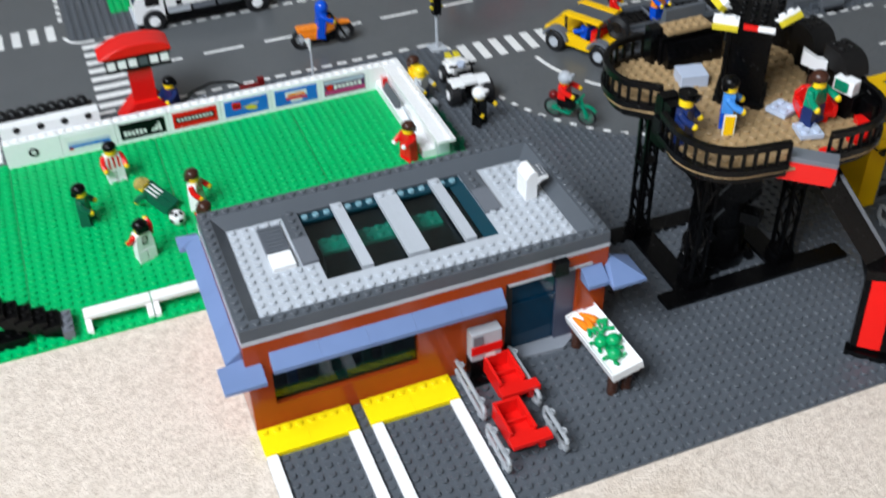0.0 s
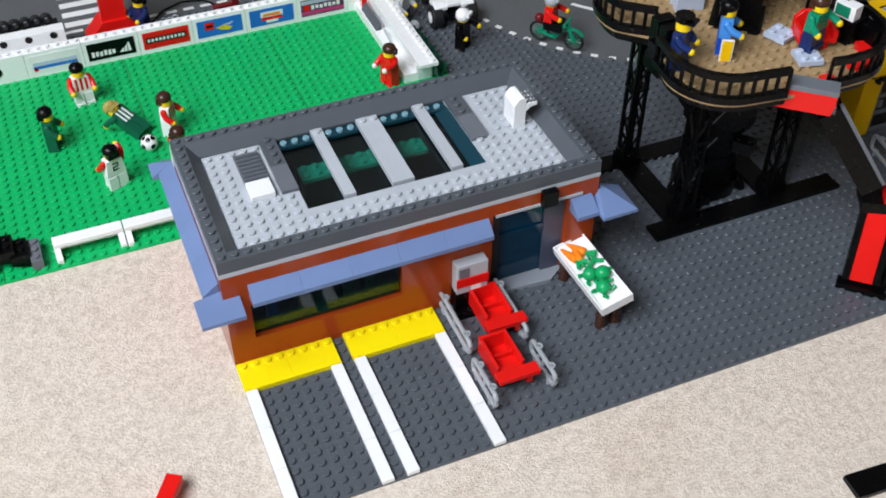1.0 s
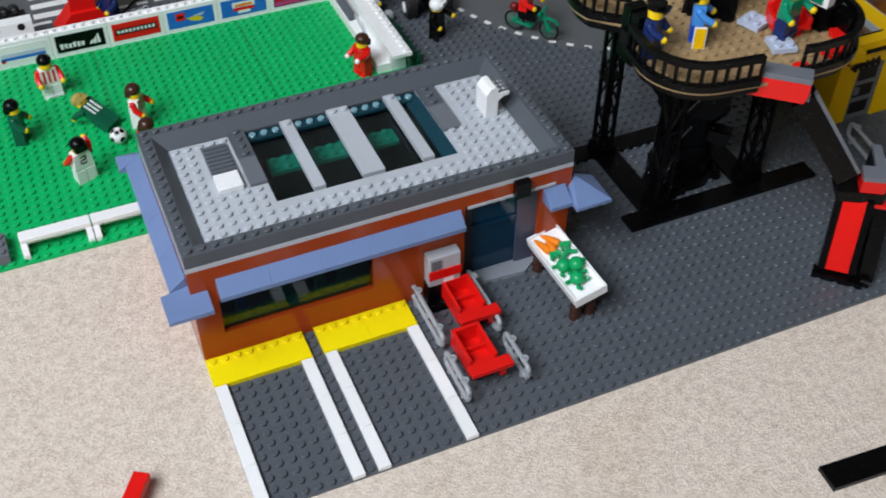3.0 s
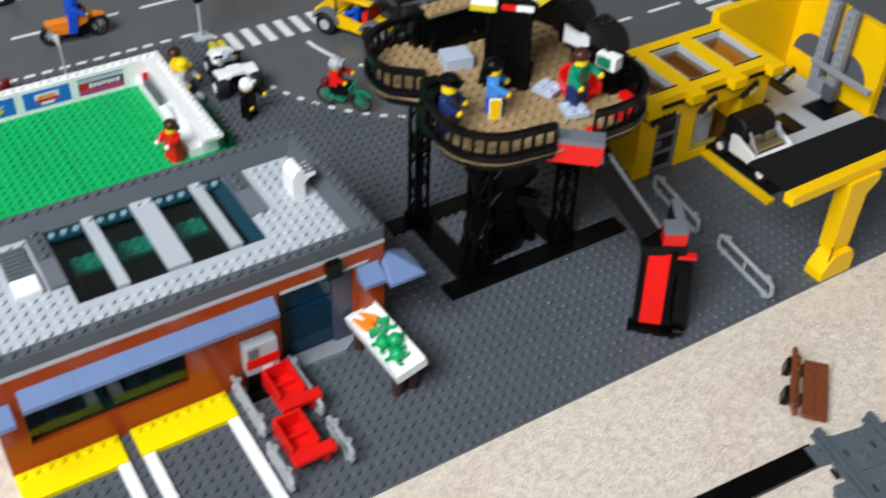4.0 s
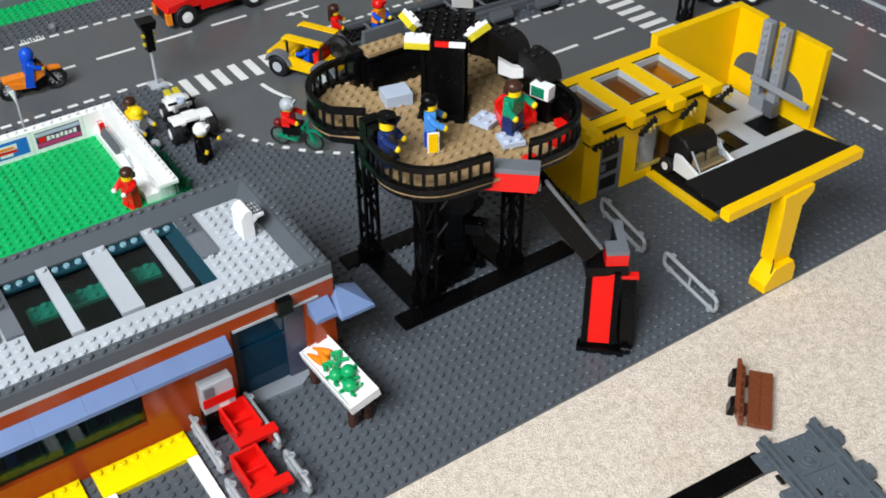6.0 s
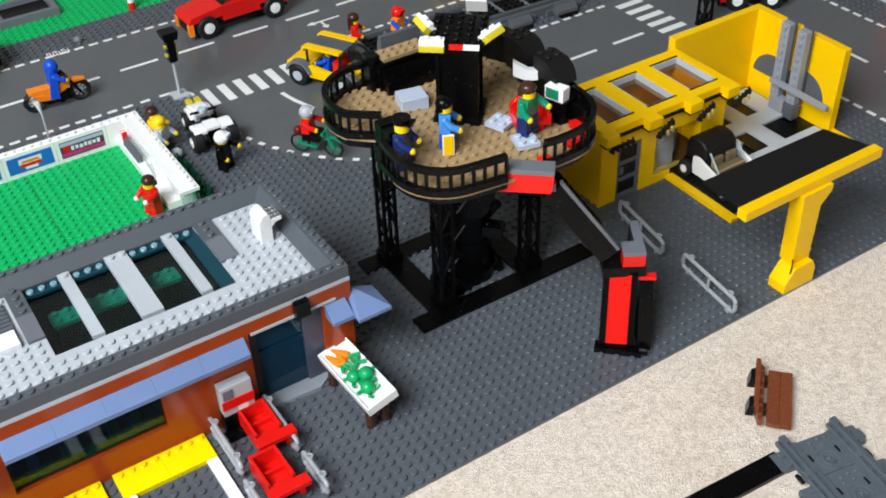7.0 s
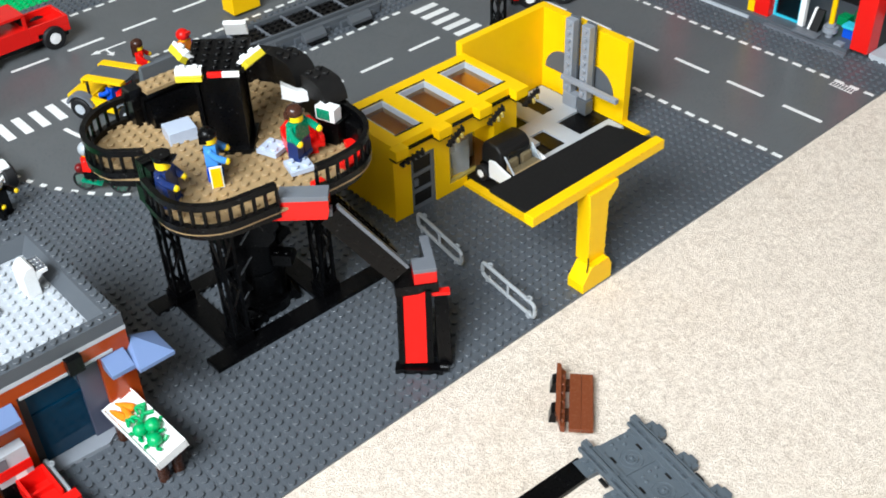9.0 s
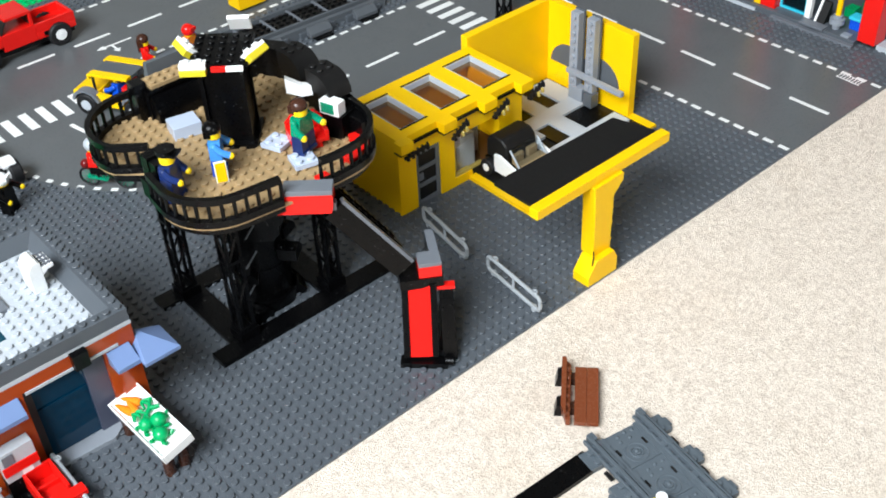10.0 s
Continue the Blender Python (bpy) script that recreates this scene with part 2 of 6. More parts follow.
    def tube(self, pts, r, n=8, closed=False):
        """A round bar along points."""
        pts = [Vector(p) for p in pts]
        rings = []
        for i, p in enumerate(pts):
            a = pts[i - 1] if (i or closed) else p
            b = pts[(i + 1) % len(pts)] if (i + 1 < len(pts) or closed) else p
            d = (b - a).normalized()
            s = d.cross(Vector((0, 0, 1)) if abs(d.z) < 0.95 else Vector((0, 1, 0))).normalized()
            u = s.cross(d)
            rings.append([tuple(p + r * (math.cos(2 * math.pi * k / n) * s + math.sin(2 * math.pi * k / n) * u)) for k in range(n)])
        verts = [q for ring in rings for q in ring]
        m = len(pts)
        faces = [(i * n + k, i * n + (k + 1) % n, ((i + 1) % m) * n + (k + 1) % n, ((i + 1) % m) * n + k) for i in range(m if closed else m - 1) for k in range(n)]
        if not closed:
            faces += [tuple(range(n))[::-1], tuple(range((m - 1) * n, m * n))]
        return self.put(verts, faces)

    def ribbon(self, pts, z0, z1, half):
        """An upright band of that half thickness along plan points."""
        left, right = [], []
        for i, (x, y) in enumerate(pts):
            a, b = pts[max(i - 1, 0)], pts[min(i + 1, len(pts) - 1)]
            d = math.hypot(b[0] - a[0], b[1] - a[1]) or 1.0
            nx, ny = -(b[1] - a[1]) / d * half, (b[0] - a[0]) / d * half
            left.append((x + nx, y + ny)), right.append((x - nx, y - ny))
        n = len(pts)
        verts = [(x, y, z) for side in (left, right) for z in (z0, z1) for x, y in side]
        faces = []
        for i in range(n - 1):
            faces += [(i + 1, i, n + i, n + i + 1), (2 * n + i, 2 * n + i + 1, 3 * n + i + 1, 3 * n + i), (n + i, 3 * n + i, 3 * n + i + 1, n + i + 1), (i, i + 1, 2 * n + i + 1, 2 * n + i)]
        faces += [(0, 2 * n, 3 * n, n), (n - 1, 2 * n - 1, 4 * n - 1, 3 * n - 1)]
        return self.put(verts, faces)

    def torus(self, x, y, z, big, r, axis="z", n=14):
        c = [(math.cos(2 * math.pi * i / n) * big, math.sin(2 * math.pi * i / n) * big) for i in range(n)]
        pts = {"z": [(x + a, y + b, z) for a, b in c], "y": [(x + a, y, z + b) for a, b in c], "x": [(x, y + a, z + b) for a, b in c]}[axis]
        return self.tube(pts, r, 6, True)


def smooth(me, angle=35):
    me.polygons.foreach_set("use_smooth", [True] * len(me.polygons))
    me.set_sharp_from_angle(angle=radians(angle))


def part(name, geo, material, parent=None, label="", bevel=0.0, at=None):
    """A Geo as ONE mesh object under a thing or a part."""
    me = bpy.data.meshes.new(name)
    me.from_pydata([(x * U, y * U, z * U) for x, y, z in geo.v], [], geo.f)
    for key in (geo.mats or [material]):
        me.materials.append(P[key])
    if geo.mats:
        me.polygons.foreach_set("material_index", geo.mi)
    smooth(me)
    ob = new(name, me)
    if parent:
        ob.parent = parent
    if at is not None:
        ob.matrix_basis = at
    if bevel:
        mod = ob.modifiers.new("edge", "BEVEL")
        mod.width, mod.segments, mod.limit_method = bevel * U, 2, "ANGLE"
    if label:
        ob["label"] = label
    return ob


def thing(name, label, category, group="", kind="", x=0.0, y=0.0, z=0.0, turn=0.0):
    """An empty at the thing's base, in studs, turned about z."""
    ob = new(name)
    ob.empty_display_size = 0.01
    ob.matrix_basis = pose(x * U, y * U, z * U, 0, 0, turn)
    return tagged(ob, label, category, group, kind)


def alone(name, geo, material, label, category, group="", kind="", x=0.0, y=0.0, z=0.0, turn=0.0, bevel=0.0):
    """A thing of one mesh."""
    ob = part(name, geo, material, None, "", bevel, pose(x * U, y * U, z * U, 0, 0, turn))
    return tagged(ob, label, category, group, kind)


def arc(cx, cy, r, a0, a1, n):
    return [(cx + r * math.cos(radians(a0 + (a1 - a0) * i / n)), cy + r * math.sin(radians(a0 + (a1 - a0) * i / n))) for i in range(n + 1)]


# ---- room ----
FLOOR = -0.2  # carpet level under the plates, in studs
RX0, RX1, RY0, RY1, RH = -155, 420, -330, 385, 380


def room():
    g = Geo().box(RX0, RX1, RY0, RY1, FLOOR - 2, FLOOR)
    tagged(part("floor", g, "carpet"), "beige cut-pile carpet with mottled tufts", "carpet", kind="structure")
    g = Geo().box(RX0 - 20, RX1 + 20, RY0 - 20, RY1 + 20, RH, RH + 15)
    tagged(part("ceiling", g, "dim_paint"), "plain unseen ceiling, darkened to cut bounce light", "ceiling", kind="structure")

    def wall(name, lo, hi, p0, p1, axis, hole):
        g = Geo()
        a, b, z0, z1 = hole if hole else (lo, lo, 0, 0)
        spans = [(lo, hi, FLOOR, RH)] if not hole else [(lo, a, FLOOR, RH), (b, hi, FLOOR, RH), (a, b, FLOOR, z0), (a, b, z1, RH)]
        for s0, s1, q0, q1 in spans:
            g.box(*((p0, p1, s0, s1) if axis == "x" else (s0, s1, p0, p1)), q0, q1)
        tagged(part(name, g, "bounce_paint" if name in ("wall_north", "wall_south") else "dim_paint"), "plain unseen room wall, paint tone set for bounce light", "wall", kind="structure")

    wall("wall_west", RY0, RY1, RX0 - 15, RX0, "x", (-153, 38, 148, 284))
    wall("wall_east", RY0, RY1, RX1, RX1 + 15, "x", None)
    wall("wall_south", RX0 - 15, RX1 + 15, RY0 - 15, RY0, "y", None)
    wall("wall_north", RX0 - 15, RX1 + 15, RY1, RY1 + 15, "y", None)


room()


# ---- plates and roads ----
def base(name, x0, x1, y0, y1, colour, label, skip=None, n=8, group="baseplates"):
    """A studded baseplate; a one-sheet body and its moulded studs."""
    ob = thing(name, label, "baseplate", group)
    gap = 0.045 if colour == "green" else 0.018
    part("plate_sheet", Geo().box(x0 + gap, x1 - gap, y0 + gap, y1 - gap, FLOOR, 0), colour, ob)
    part("stud_field", Geo().studs(x0, x1, y0, y1, 0, n, skip), colour, ob)["kind"] = "stuff"
    return ob


DASHES = {}


def strip(plate, x0, x1, y0, y1):
    """One printed line of a road plate; alike lines share their mesh."""
    size = (round(x1 - x0, 3), round(y1 - y0, 3))
    if size not in DASHES:
        first = part("line_dash", Geo().box(-size[0] / 2, size[0] / 2, -size[1] / 2, size[1] / 2, 0.0, 0.028), "print_white", plate)
        DASHES[size] = first.data
        ob = first
    else:
        ob = new("line_dash", DASHES[size])
        ob.parent = plate
    ob.location = ((x0 + x1) / 2 * U, (y0 + y1) / 2 * U, 0)


def dashes_x(g, x0, x1, y, n=16, length=1.25, w=0.27):
    for i in range(n):
        c = x0 + (i + 0.5) * (x1 - x0) / n
        strip(g, c - length / 2, c + length / 2, y - w, y + w)


def dashes_y(g, y0, y1, x, n=16, length=1.25, w=0.27):
    for i in range(n):
        c = y0 + (i + 0.5) * (y1 - y0) / n
        strip(g, x - w, x + w, c - length / 2, c + length / 2)


def zebra_x(g, x0, x1, y0, y1, n):
    """Bars side by side along x."""
    for i in range(n):
        c = x0 + (i + 0.5) * (x1 - x0) / n
        strip(g, c - 0.55, c + 0.55, y0, y1)


def zebra_y(g, x0, x1, y0, y1, n):
    for i in range(n):
        c = y0 + (i + 0.5) * (y1 - y0) / n
        strip(g, x0, x1, c - 0.55, c + 0.55)


HALF = 9.75  # half the width of a carriageway


def road(name, x0, y0, arms, label, curve=False):
    """A 32 x 32 road plate: smooth carriageway 19.5 wide, studded verges, printed lines. arms: which of w e n s it reaches."""
    cx, cy, x1, y1 = x0 + 16, y0 + 16, x0 + 32, y0 + 32
    if curve:
        off = lambda x, y: 7 < math.hypot(x - x1, y - y1) < 25.9
    else:
        off = lambda x, y: (abs(x - cx) < HALF and abs(y - cy) < HALF) or ("w" in arms and x < cx and abs(y - cy) < HALF) or ("e" in arms and x > cx and abs(y - cy) < HALF) \
            or ("n" in arms and y > cy and abs(x - cx) < HALF) or ("s" in arms and y < cy and abs(x - cx) < HALF)
    ob = base(name, x0, x1, y0, y1, "dark_grey", label, off, 8, "road plates")
    way = Geo()
    line = ob
    if curve:
        outer, inner = arc(x1, y1, 25.9, 180, 270, 28), arc(x1, y1, 7, 270, 180, 16)
        way.prism(outer + inner, -0.1, 0.012)
        for r, n, lo, hi in ((25.45, 20, 0.3, 0.7), (16, 3, 0.18, 0.82), (7.6, 6, 0.25, 0.75)):
            for i in range(n):
                a0, a1 = (180 + 90 * (i + k) / n for k in (lo, hi))
                w = 0.27
                part("line_dash", Geo().prism(arc(x1, y1, r + w, a0, a1, 4) + arc(x1, y1, r - w, a1, a0, 4), 0.0, 0.028), "print_white", ob)
    else:
        lo_x, hi_x = (x0 if "w" in arms else cx - HALF), (x1 if "e" in arms else cx + HALF)
        lo_y, hi_y = (y0 if "s" in arms else cy - HALF), (y1 if "n" in arms else cy + HALF)
        pts = [(lo_x, cy - HALF)]
        pts += [(cx - HALF, cy - HALF), (cx - HALF, lo_y), (cx + HALF, lo_y), (cx + HALF, cy - HALF)] if "s" in arms else []
        pts += [(hi_x, cy - HALF), (hi_x, cy + HALF)]
        pts += [(cx + HALF, cy + HALF), (cx + HALF, hi_y), (cx - HALF, hi_y), (cx - HALF, cy + HALF)] if "n" in arms else []
        pts += [(lo_x, cy + HALF)]
        way.prism([p for i, p in enumerate(pts) if p != pts[i - 1]], -0.1, 0.012)
        if arms == "we":
            dashes_x(line, x0, x1, cy - 9.3), dashes_x(line, x0, x1, cy + 9.3)
            dashes_x(line, x0, x1, cy, 4, 5.2)
        elif arms == "ns":
            dashes_y(line, y0, y1, cx - 9.3), dashes_y(line, y0, y1, cx + 9.3)
            dashes_y(line, y0, y1, cx, 4, 5.2)
        else:
            for side, there in (("n", "n" in arms), ("s", "s" in arms)):
                y = cy + 9.3 * (1 if side == "n" else -1)
                if there and arms == "wns":
                    pass
                elif there:
                    for a, b in ((x0, cx - 11), (cx + 11, x1)):
                        dashes_x(line, a, b, y, 2)
                    z0 = cy + 11.3 if side == "n" else y0 + 0.6
                    zebra_x(line, cx - 8.8, cx + 8.8, z0, z0 + 4.3, 8)
                else:
                    dashes_x(line, x0, x1, y)
            for side in "we":
                if side in arms:
                    z0 = x0 + 0.6 if side == "w" else x1 - 4.9
                    if len(arms) == 4 or side == "w" and arms == "wns":
                        zebra_y(line, z0, z0 + 4.3, cy - 8.8, cy + 8.8, 8)
                else:
                    dashes_y(line, y0, y1, cx + (-9.3 if side == "w" else 9.3))
            if arms == "wes":
                dashes_x(line, x0, x1, cy, 4, 5.2)
            if arms == "wns":
                dashes_y(line, y0, y1, cx, 4, 5.2)
    for sx, sy, a, b in ((-1, -1, "w", "s"), (1, -1, "e", "s"), (1, 1, "e", "n"), (-1, 1, "w", "n")):
        if len(arms) > 2 and arms != "wns" and a in arms and b in arms:
            px, py, q = cx + sx * 11.6, cy + sy * 11.6, {(-1, -1): 0, (1, -1): 90, (1, 1): 180, (-1, 1): 270}[(sx, sy)]
            part("corner_line", Geo().prism(arc(px, py, 2.55, q, q + 90, 8) + arc(px, py, 2.05, q + 90, q, 8), 0.0, 0.028), "print_white", ob)
    part("carriageway", way, "road_grey", ob, "smooth grey printed road surface")
    return ob


base("baseplate", 0, 32, 0, 32, "dark_grey", "dark grey studded baseplate under the shop, lying on carpet", lambda x, y: (y > 15 and 0 < x < 32) or (x < 8 or 9 < x < 17) and y > 12 or x < 1 or 7 < x < 8 or 9 < x < 10 or 16 < x < 17, 12)
base("baseplate", 32, 64, 0, 32, "dark_grey", "dark grey studded baseplate under the lookout tower", None, 12)
base("baseplate", 64, 96, 0, 32, "dark_grey", "dark grey studded baseplate under the yellow garage", None, 10)
road("road_plate", 96, 0, "ns", "grey road plate with dashed white lines and drain")
road("road_plate", 96, 32, "wns", "grey junction road plate with a zebra crossing")
road("road_plate", 96, 64, "ns", "grey road plate with dashed white lines")
road("road_plate", 64, 32, "we", "grey road plate with dashed white lines")
road("road_plate", 32, 32, "", "grey curved road plate with dashed kerb line", True)
road("road_plate", 64, 64, "we", "grey road plate with dashed white lines")
road("road_plate", 32, 64, "wes", "grey junction road plate with a zebra crossing")
road("road_plate", 0, 64, "we", "grey road plate with dashed white lines")
road("road_plate", -32, 64, "wens", "grey crossroads plate with zebra crossings")
road("road_plate", -32, 96, "ns", "grey road plate with dashed white lines")
base("baseplate", 128, 160, 0, 32, "dark_grey", "dark grey studded baseplate under the red-framed building")
for gx in (-32, -16, 0, 16):
    base("green_baseplate", gx, gx + 16, 32, 64, "green", "bright green studded baseplate of the football pitch", None, 10, "pitch plates")
for gx in (0, 32):
    base("green_baseplate", gx, gx + 32, 96, 128, "green", "bright green studded baseplate beyond the road", None, 6, "far green plates")

# turn arrow printed on the far lane
g = Geo().box(60.2, 64.1, 76.65, 77.0, 0.012, 0.03).prism([(59.0, 76.82), (60.2, 76.22), (60.2, 77.42)], 0.012, 0.03)
g.box(61.0, 61.35, 75.4, 76.63, 0.012, 0.03).prism([(61.15, 74.5), (60.6, 75.4), (61.75, 75.4)], 0.012, 0.03)
alone("arrow_print", g, "print_white", "white turn arrow printed on the road", "road marking")

# drain printed at the kerb
for dx, dy, turn in ((120.5, 3.95, 88), (28.2, 89.8, 0)):
    g = Geo()
    for i in range(8):
        g.box(-1.4 + i * 0.4, -1.27 + i * 0.4, -0.5, 0.5, 0.0, 0.03)
    g.box(-1.5, 1.6, 0.5, 0.62, 0.0, 0.03).box(-1.5, 1.6, -0.62, -0.5, 0.0, 0.03)
    alone("drain_print", g, "print_white", "printed grey drain grating beside the kerb", "drain", x=dx, y=dy, z=0.012, turn=turn)


# ---- shop ----
def shop():
    s = thing("shop", "dark orange brick-built shop with grey flat roof and blue awnings", "building")
    W0, W1, F, B = 0.0, 32.0, 15.0, 31.0  # left, right, front, back
    # front wall round the long window, then the band over the doorway
    for b in ((W0, 2, 0, 8.8), (14.4, 22.4, 0, 8.8), (2, 14.4, 0, 2.8), (2, 14.4, 6.4, 8.8), (W0, W1, 8.8, 10.0)):
        part("front_wall", Geo().box(b[0], b[1], F, F + 1, b[2], b[3]), "orange_brown", s)
    part("side_wall", Geo().box(W0, W0 + 1, F + 1, B, 0, 10), "orange_brown", s)
    part("side_wall", Geo().box(W1 - 1, W1, F + 1, B, 0, 10), "orange_brown", s)
    part("back_wall", Geo().box(W0 + 1, W1 - 1, B - 1, B, 0, 10), "orange_brown", s)
    part("corner_wall", Geo().prism([(29.2, F + 0.02), (32, F + 0.02), (32, F + 1), (30.6, F + 4), (29.2, F + 4)], 0, 8.78), "orange_brown", s, "angled dark orange wall beside the door")
    part("roof_band", Geo().box(W0 - 0.03, W1 + 0.03, F - 0.03, F + 1, 10.0, 10.4).box(W0 - 0.03, W1 + 0.03, B - 1, B + 0.03, 10.0, 10.4).box(W0 - 0.03, 1, F + 1, B - 1, 10.0, 10.4).box(31, W1 + 0.03, F + 1, B - 1, 10.0, 10.4), "light_grey", s, "thin light grey band")
    # sloped parapet: flat studded rim outside, slope towards the roof
    for nm, pts, axis, a0, a1 in (
        ("parapet", [(F, 10.4), (F, 11.6), (F + 1, 11.6), (F + 2, 10.62), (F + 2, 10.4)], "x", W0, W1),
        ("parapet", [(B, 10.4), (B, 11.6), (B - 1, 11.6), (B - 2, 10.62), (B - 2, 10.4)], "x", W0, W1),
        ("parapet", [(W0 + 0.002, 10.4), (W0 + 0.002, 11.598), (W0 + 1, 11.598), (W0 + 2, 10.62), (W0 + 2, 10.4)], "y", F + 0.01, B - 0.01),
        ("parapet", [(W1 - 0.002, 10.4), (W1 - 0.002, 11.598), (W1 - 1, 11.598), (W1 - 2, 10.62), (W1 - 2, 10.4)], "y", F + 0.01, B - 0.01),
    ):
        g = Geo().prism(pts, a0, a1, axis)
        if axis == "x":
            g.studs(W0, W1, pts[0][0] - (1 if pts[0][0] > 20 else 0), pts[0][0] + (0 if pts[0][0] > 20 else 1), 11.6)
        else:
            g.studs(W0 if pts[0][0] < 5 else W1 - 1, W0 + 1 if pts[0][0] < 5 else W1, F + 1, B - 1, 11.598)
        part(nm, g, "dark_grey", s, "dark grey sloped parapet")
    # roof plate with the skylight opening
    sx0, sx1, sy0, sy1 = 8.4, 23.8, 19.6, 29.0
    g = Geo().box(2, sx0, 17, 29, 10.2, 10.5).box(sx1, 30, 17, 29, 10.2, 10.5).box(sx0, sx1, 17, sy0, 10.2, 10.5)
    g.studs(2, 8, 17, 29, 10.5, 10, lambda x, y: 4.4 < x < 6.9 and 21.8 < y < 28.2 or x > 7 and y > 22)
    g.studs(8, 24, 17, 19, 10.5, 10)
    g.studs(24, 30, 17, 29, 10.5, 10, lambda x, y: x < 26 and y > 22.5)
    part("roof_deck", g, "light_grey", s, "light grey studded roof")
    part("skylight_pane", Geo().box(sx0, sx1, sy0, sy1, 9.9, 10.05), "teal_glass", s, "teal tinted skylight pane").visible_shadow = False
    for nm, b0, b1 in (("skylight_bar", 11.5, 12.5), ("skylight_bar", 15.6, 17.5), ("skylight_bar", 20.8, 21.8)):
        g = Geo().box(b0, b1, sy0 + 0.2, sy1, 10.3, 10.75)
        for k in range(round(b1 - b0)):
            g.stud(b0 + 0.5 + k, sy1 - 0.5, 10.75)
        part(nm, g, "light_grey", s, "flat light grey roof bar")
    part("skylight_kerb", Geo().box(sx0, sx1, sy1 - 1, sy1 - 0.02, 10.06, 10.34), "kerb_teal", s, "clear blue strip")
    g = Geo()
    for k in range(15):
        if k not in (3, 7, 8, 12):
            g.stud(sx0 + 0.6 + k, sy1 - 0.5, 10.342)
    part("kerb_stud", g, "kerb_clear", s, "clear pale blue studs")["kind"] = "stuff"
    part("skylight_kerb", Geo().prism([(sx1 - 1.2, 10.06), (sx1, 10.06), (sx1, 10.45)], sy0, sy1 - 1, "y"), "kerb_teal", s, "clear blue slope")
    for nm, a0, a1, b0, b1 in (("roof_tile", 7, 8.4, 22, 25.4), ("roof_tile", 7.0, 8.4, 25.4, 29), ("roof_tile", 23.8, 25.4, 22.6, 26), ("roof_tile", 23.8, 25.4, 26, 29)):
        g = Geo().box(a0, a1, b0, b1, 10.5, 10.8)
        if b0 > 25.5 or a0 < 10 and b0 > 25:
            g.studs(a0 + 0.2, a0 + 1.2, b0, b1, 10.8)
        part(nm, g, "mid_grey" if b0 < 25 else "dark_grey", s, "dark grey roof tile")
    # inside, seen through the panes; lining and shelf body blackened as interior shade
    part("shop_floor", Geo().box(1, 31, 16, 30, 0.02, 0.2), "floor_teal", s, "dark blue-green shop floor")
    part("shelf_unit", Geo().box(9.9, 20.9, 25.9, 26.8, 0.2, 8.1), "soot", s, "shelf body inside, near black for the interior shade")
    part("shelf_top", Geo().plate(9.6, 20.9, 25.4, 27.2, 8.1, 8.5), "shelf_teal", s, "green studded shelf top inside")
    part("lower_shelf", Geo().plate(3.0, 18.0, 22.4, 23.4, 3.6, 4.0), "dark_green", s, "dark green lower shelf inside")
    part("inner_lining", Geo().box(1.02, 30.98, 29.7, 29.98, 0.21, 9.8), "floor_teal", s, "dark sheet over the orange inner wall, as interior shade")
    # window and door
    part("window_pane", Geo().box(2, 14.4, F + 0.4, F + 0.5, 2.8, 6.4), "pane_teal", s, "long teal tinted window pane").visible_shadow = False
    part("window_sill", Geo().plate(2, 14, F + 0.55, F + 1.55, 2.8, 3.1), "dark_green", s, "dark green planted window sill")
    for bx in (3.6, 6.3, 7.4, 10.2, 12.1):
        part("display_good", Geo().box(bx, bx + 0.8, F + 2.2, F + 3, 0.2, 4.6), "sky_print" if bx < 4 else "dark_green", s)
    part("door_leaf", Geo().box(23.0, 27.4, F + 0.7, F + 0.9, 0.5, 8.6), "door_blue", s, "dark blue clear door")
    part("door_leaf_rail", Geo().box(23.0, 27.4, F + 0.55, F + 0.7, 5.4, 5.9), "door_blue", s)
    part("door_frame", Geo().box(22.4, 23.0, F + 0.02, F + 1, 0.42, 8.79), "soot", s)
    part("door_post", Geo().box(27.4, 29.2, F + 0.45, F + 1.4, 0.42, 8.79), "post_grey", s, "grey door post panel")
    part("lintel_lamp", Geo().box(26.6, 27.9, F - 0.7, F - 0.02, 8.7, 10.2), "black", s, "black lamp box over the door")
    part("lintel_strip", Geo().box(22.6, 30.5, F - 0.12, F - 0.02, 8.55, 8.8), "light_grey", s)
    part("threshold", Geo().prism([(22.6, F + 0.6), (22.6, F - 0.6), (27.8, F - 0.9), (29.4, F + 0.2), (29.6, F + 2), (28.5, F + 2)], 0.0, 0.42), "lift_grey", s, "light grey rounded door step")
    # awnings
    def awning(name, x0, x1, y_out, y_in, z_out, z_in):
        return part(name, Geo().prism([(y_out, z_out - 0.4), (y_out, z_out), (y_in, z_in), (y_in, z_out - 0.4)], x0, x1, "x"), "sand_blue", s, "light blue sloped awning", 0.02)

    for a in range(2, 22, 4):
        awning("awning", a, min(a + 3.99, 22.3), 13.8, F - 0.02, 7.75, 8.75)
    for a in range(16, 32, 4):
        part("eave", Geo().prism([(-1.35, 7.3), (-1.35, 7.7), (-0.02, 8.75), (-0.02, 7.3)], a, a + 3.99, "y"), "sand_blue", s, "light blue sloped eave", 0.02)

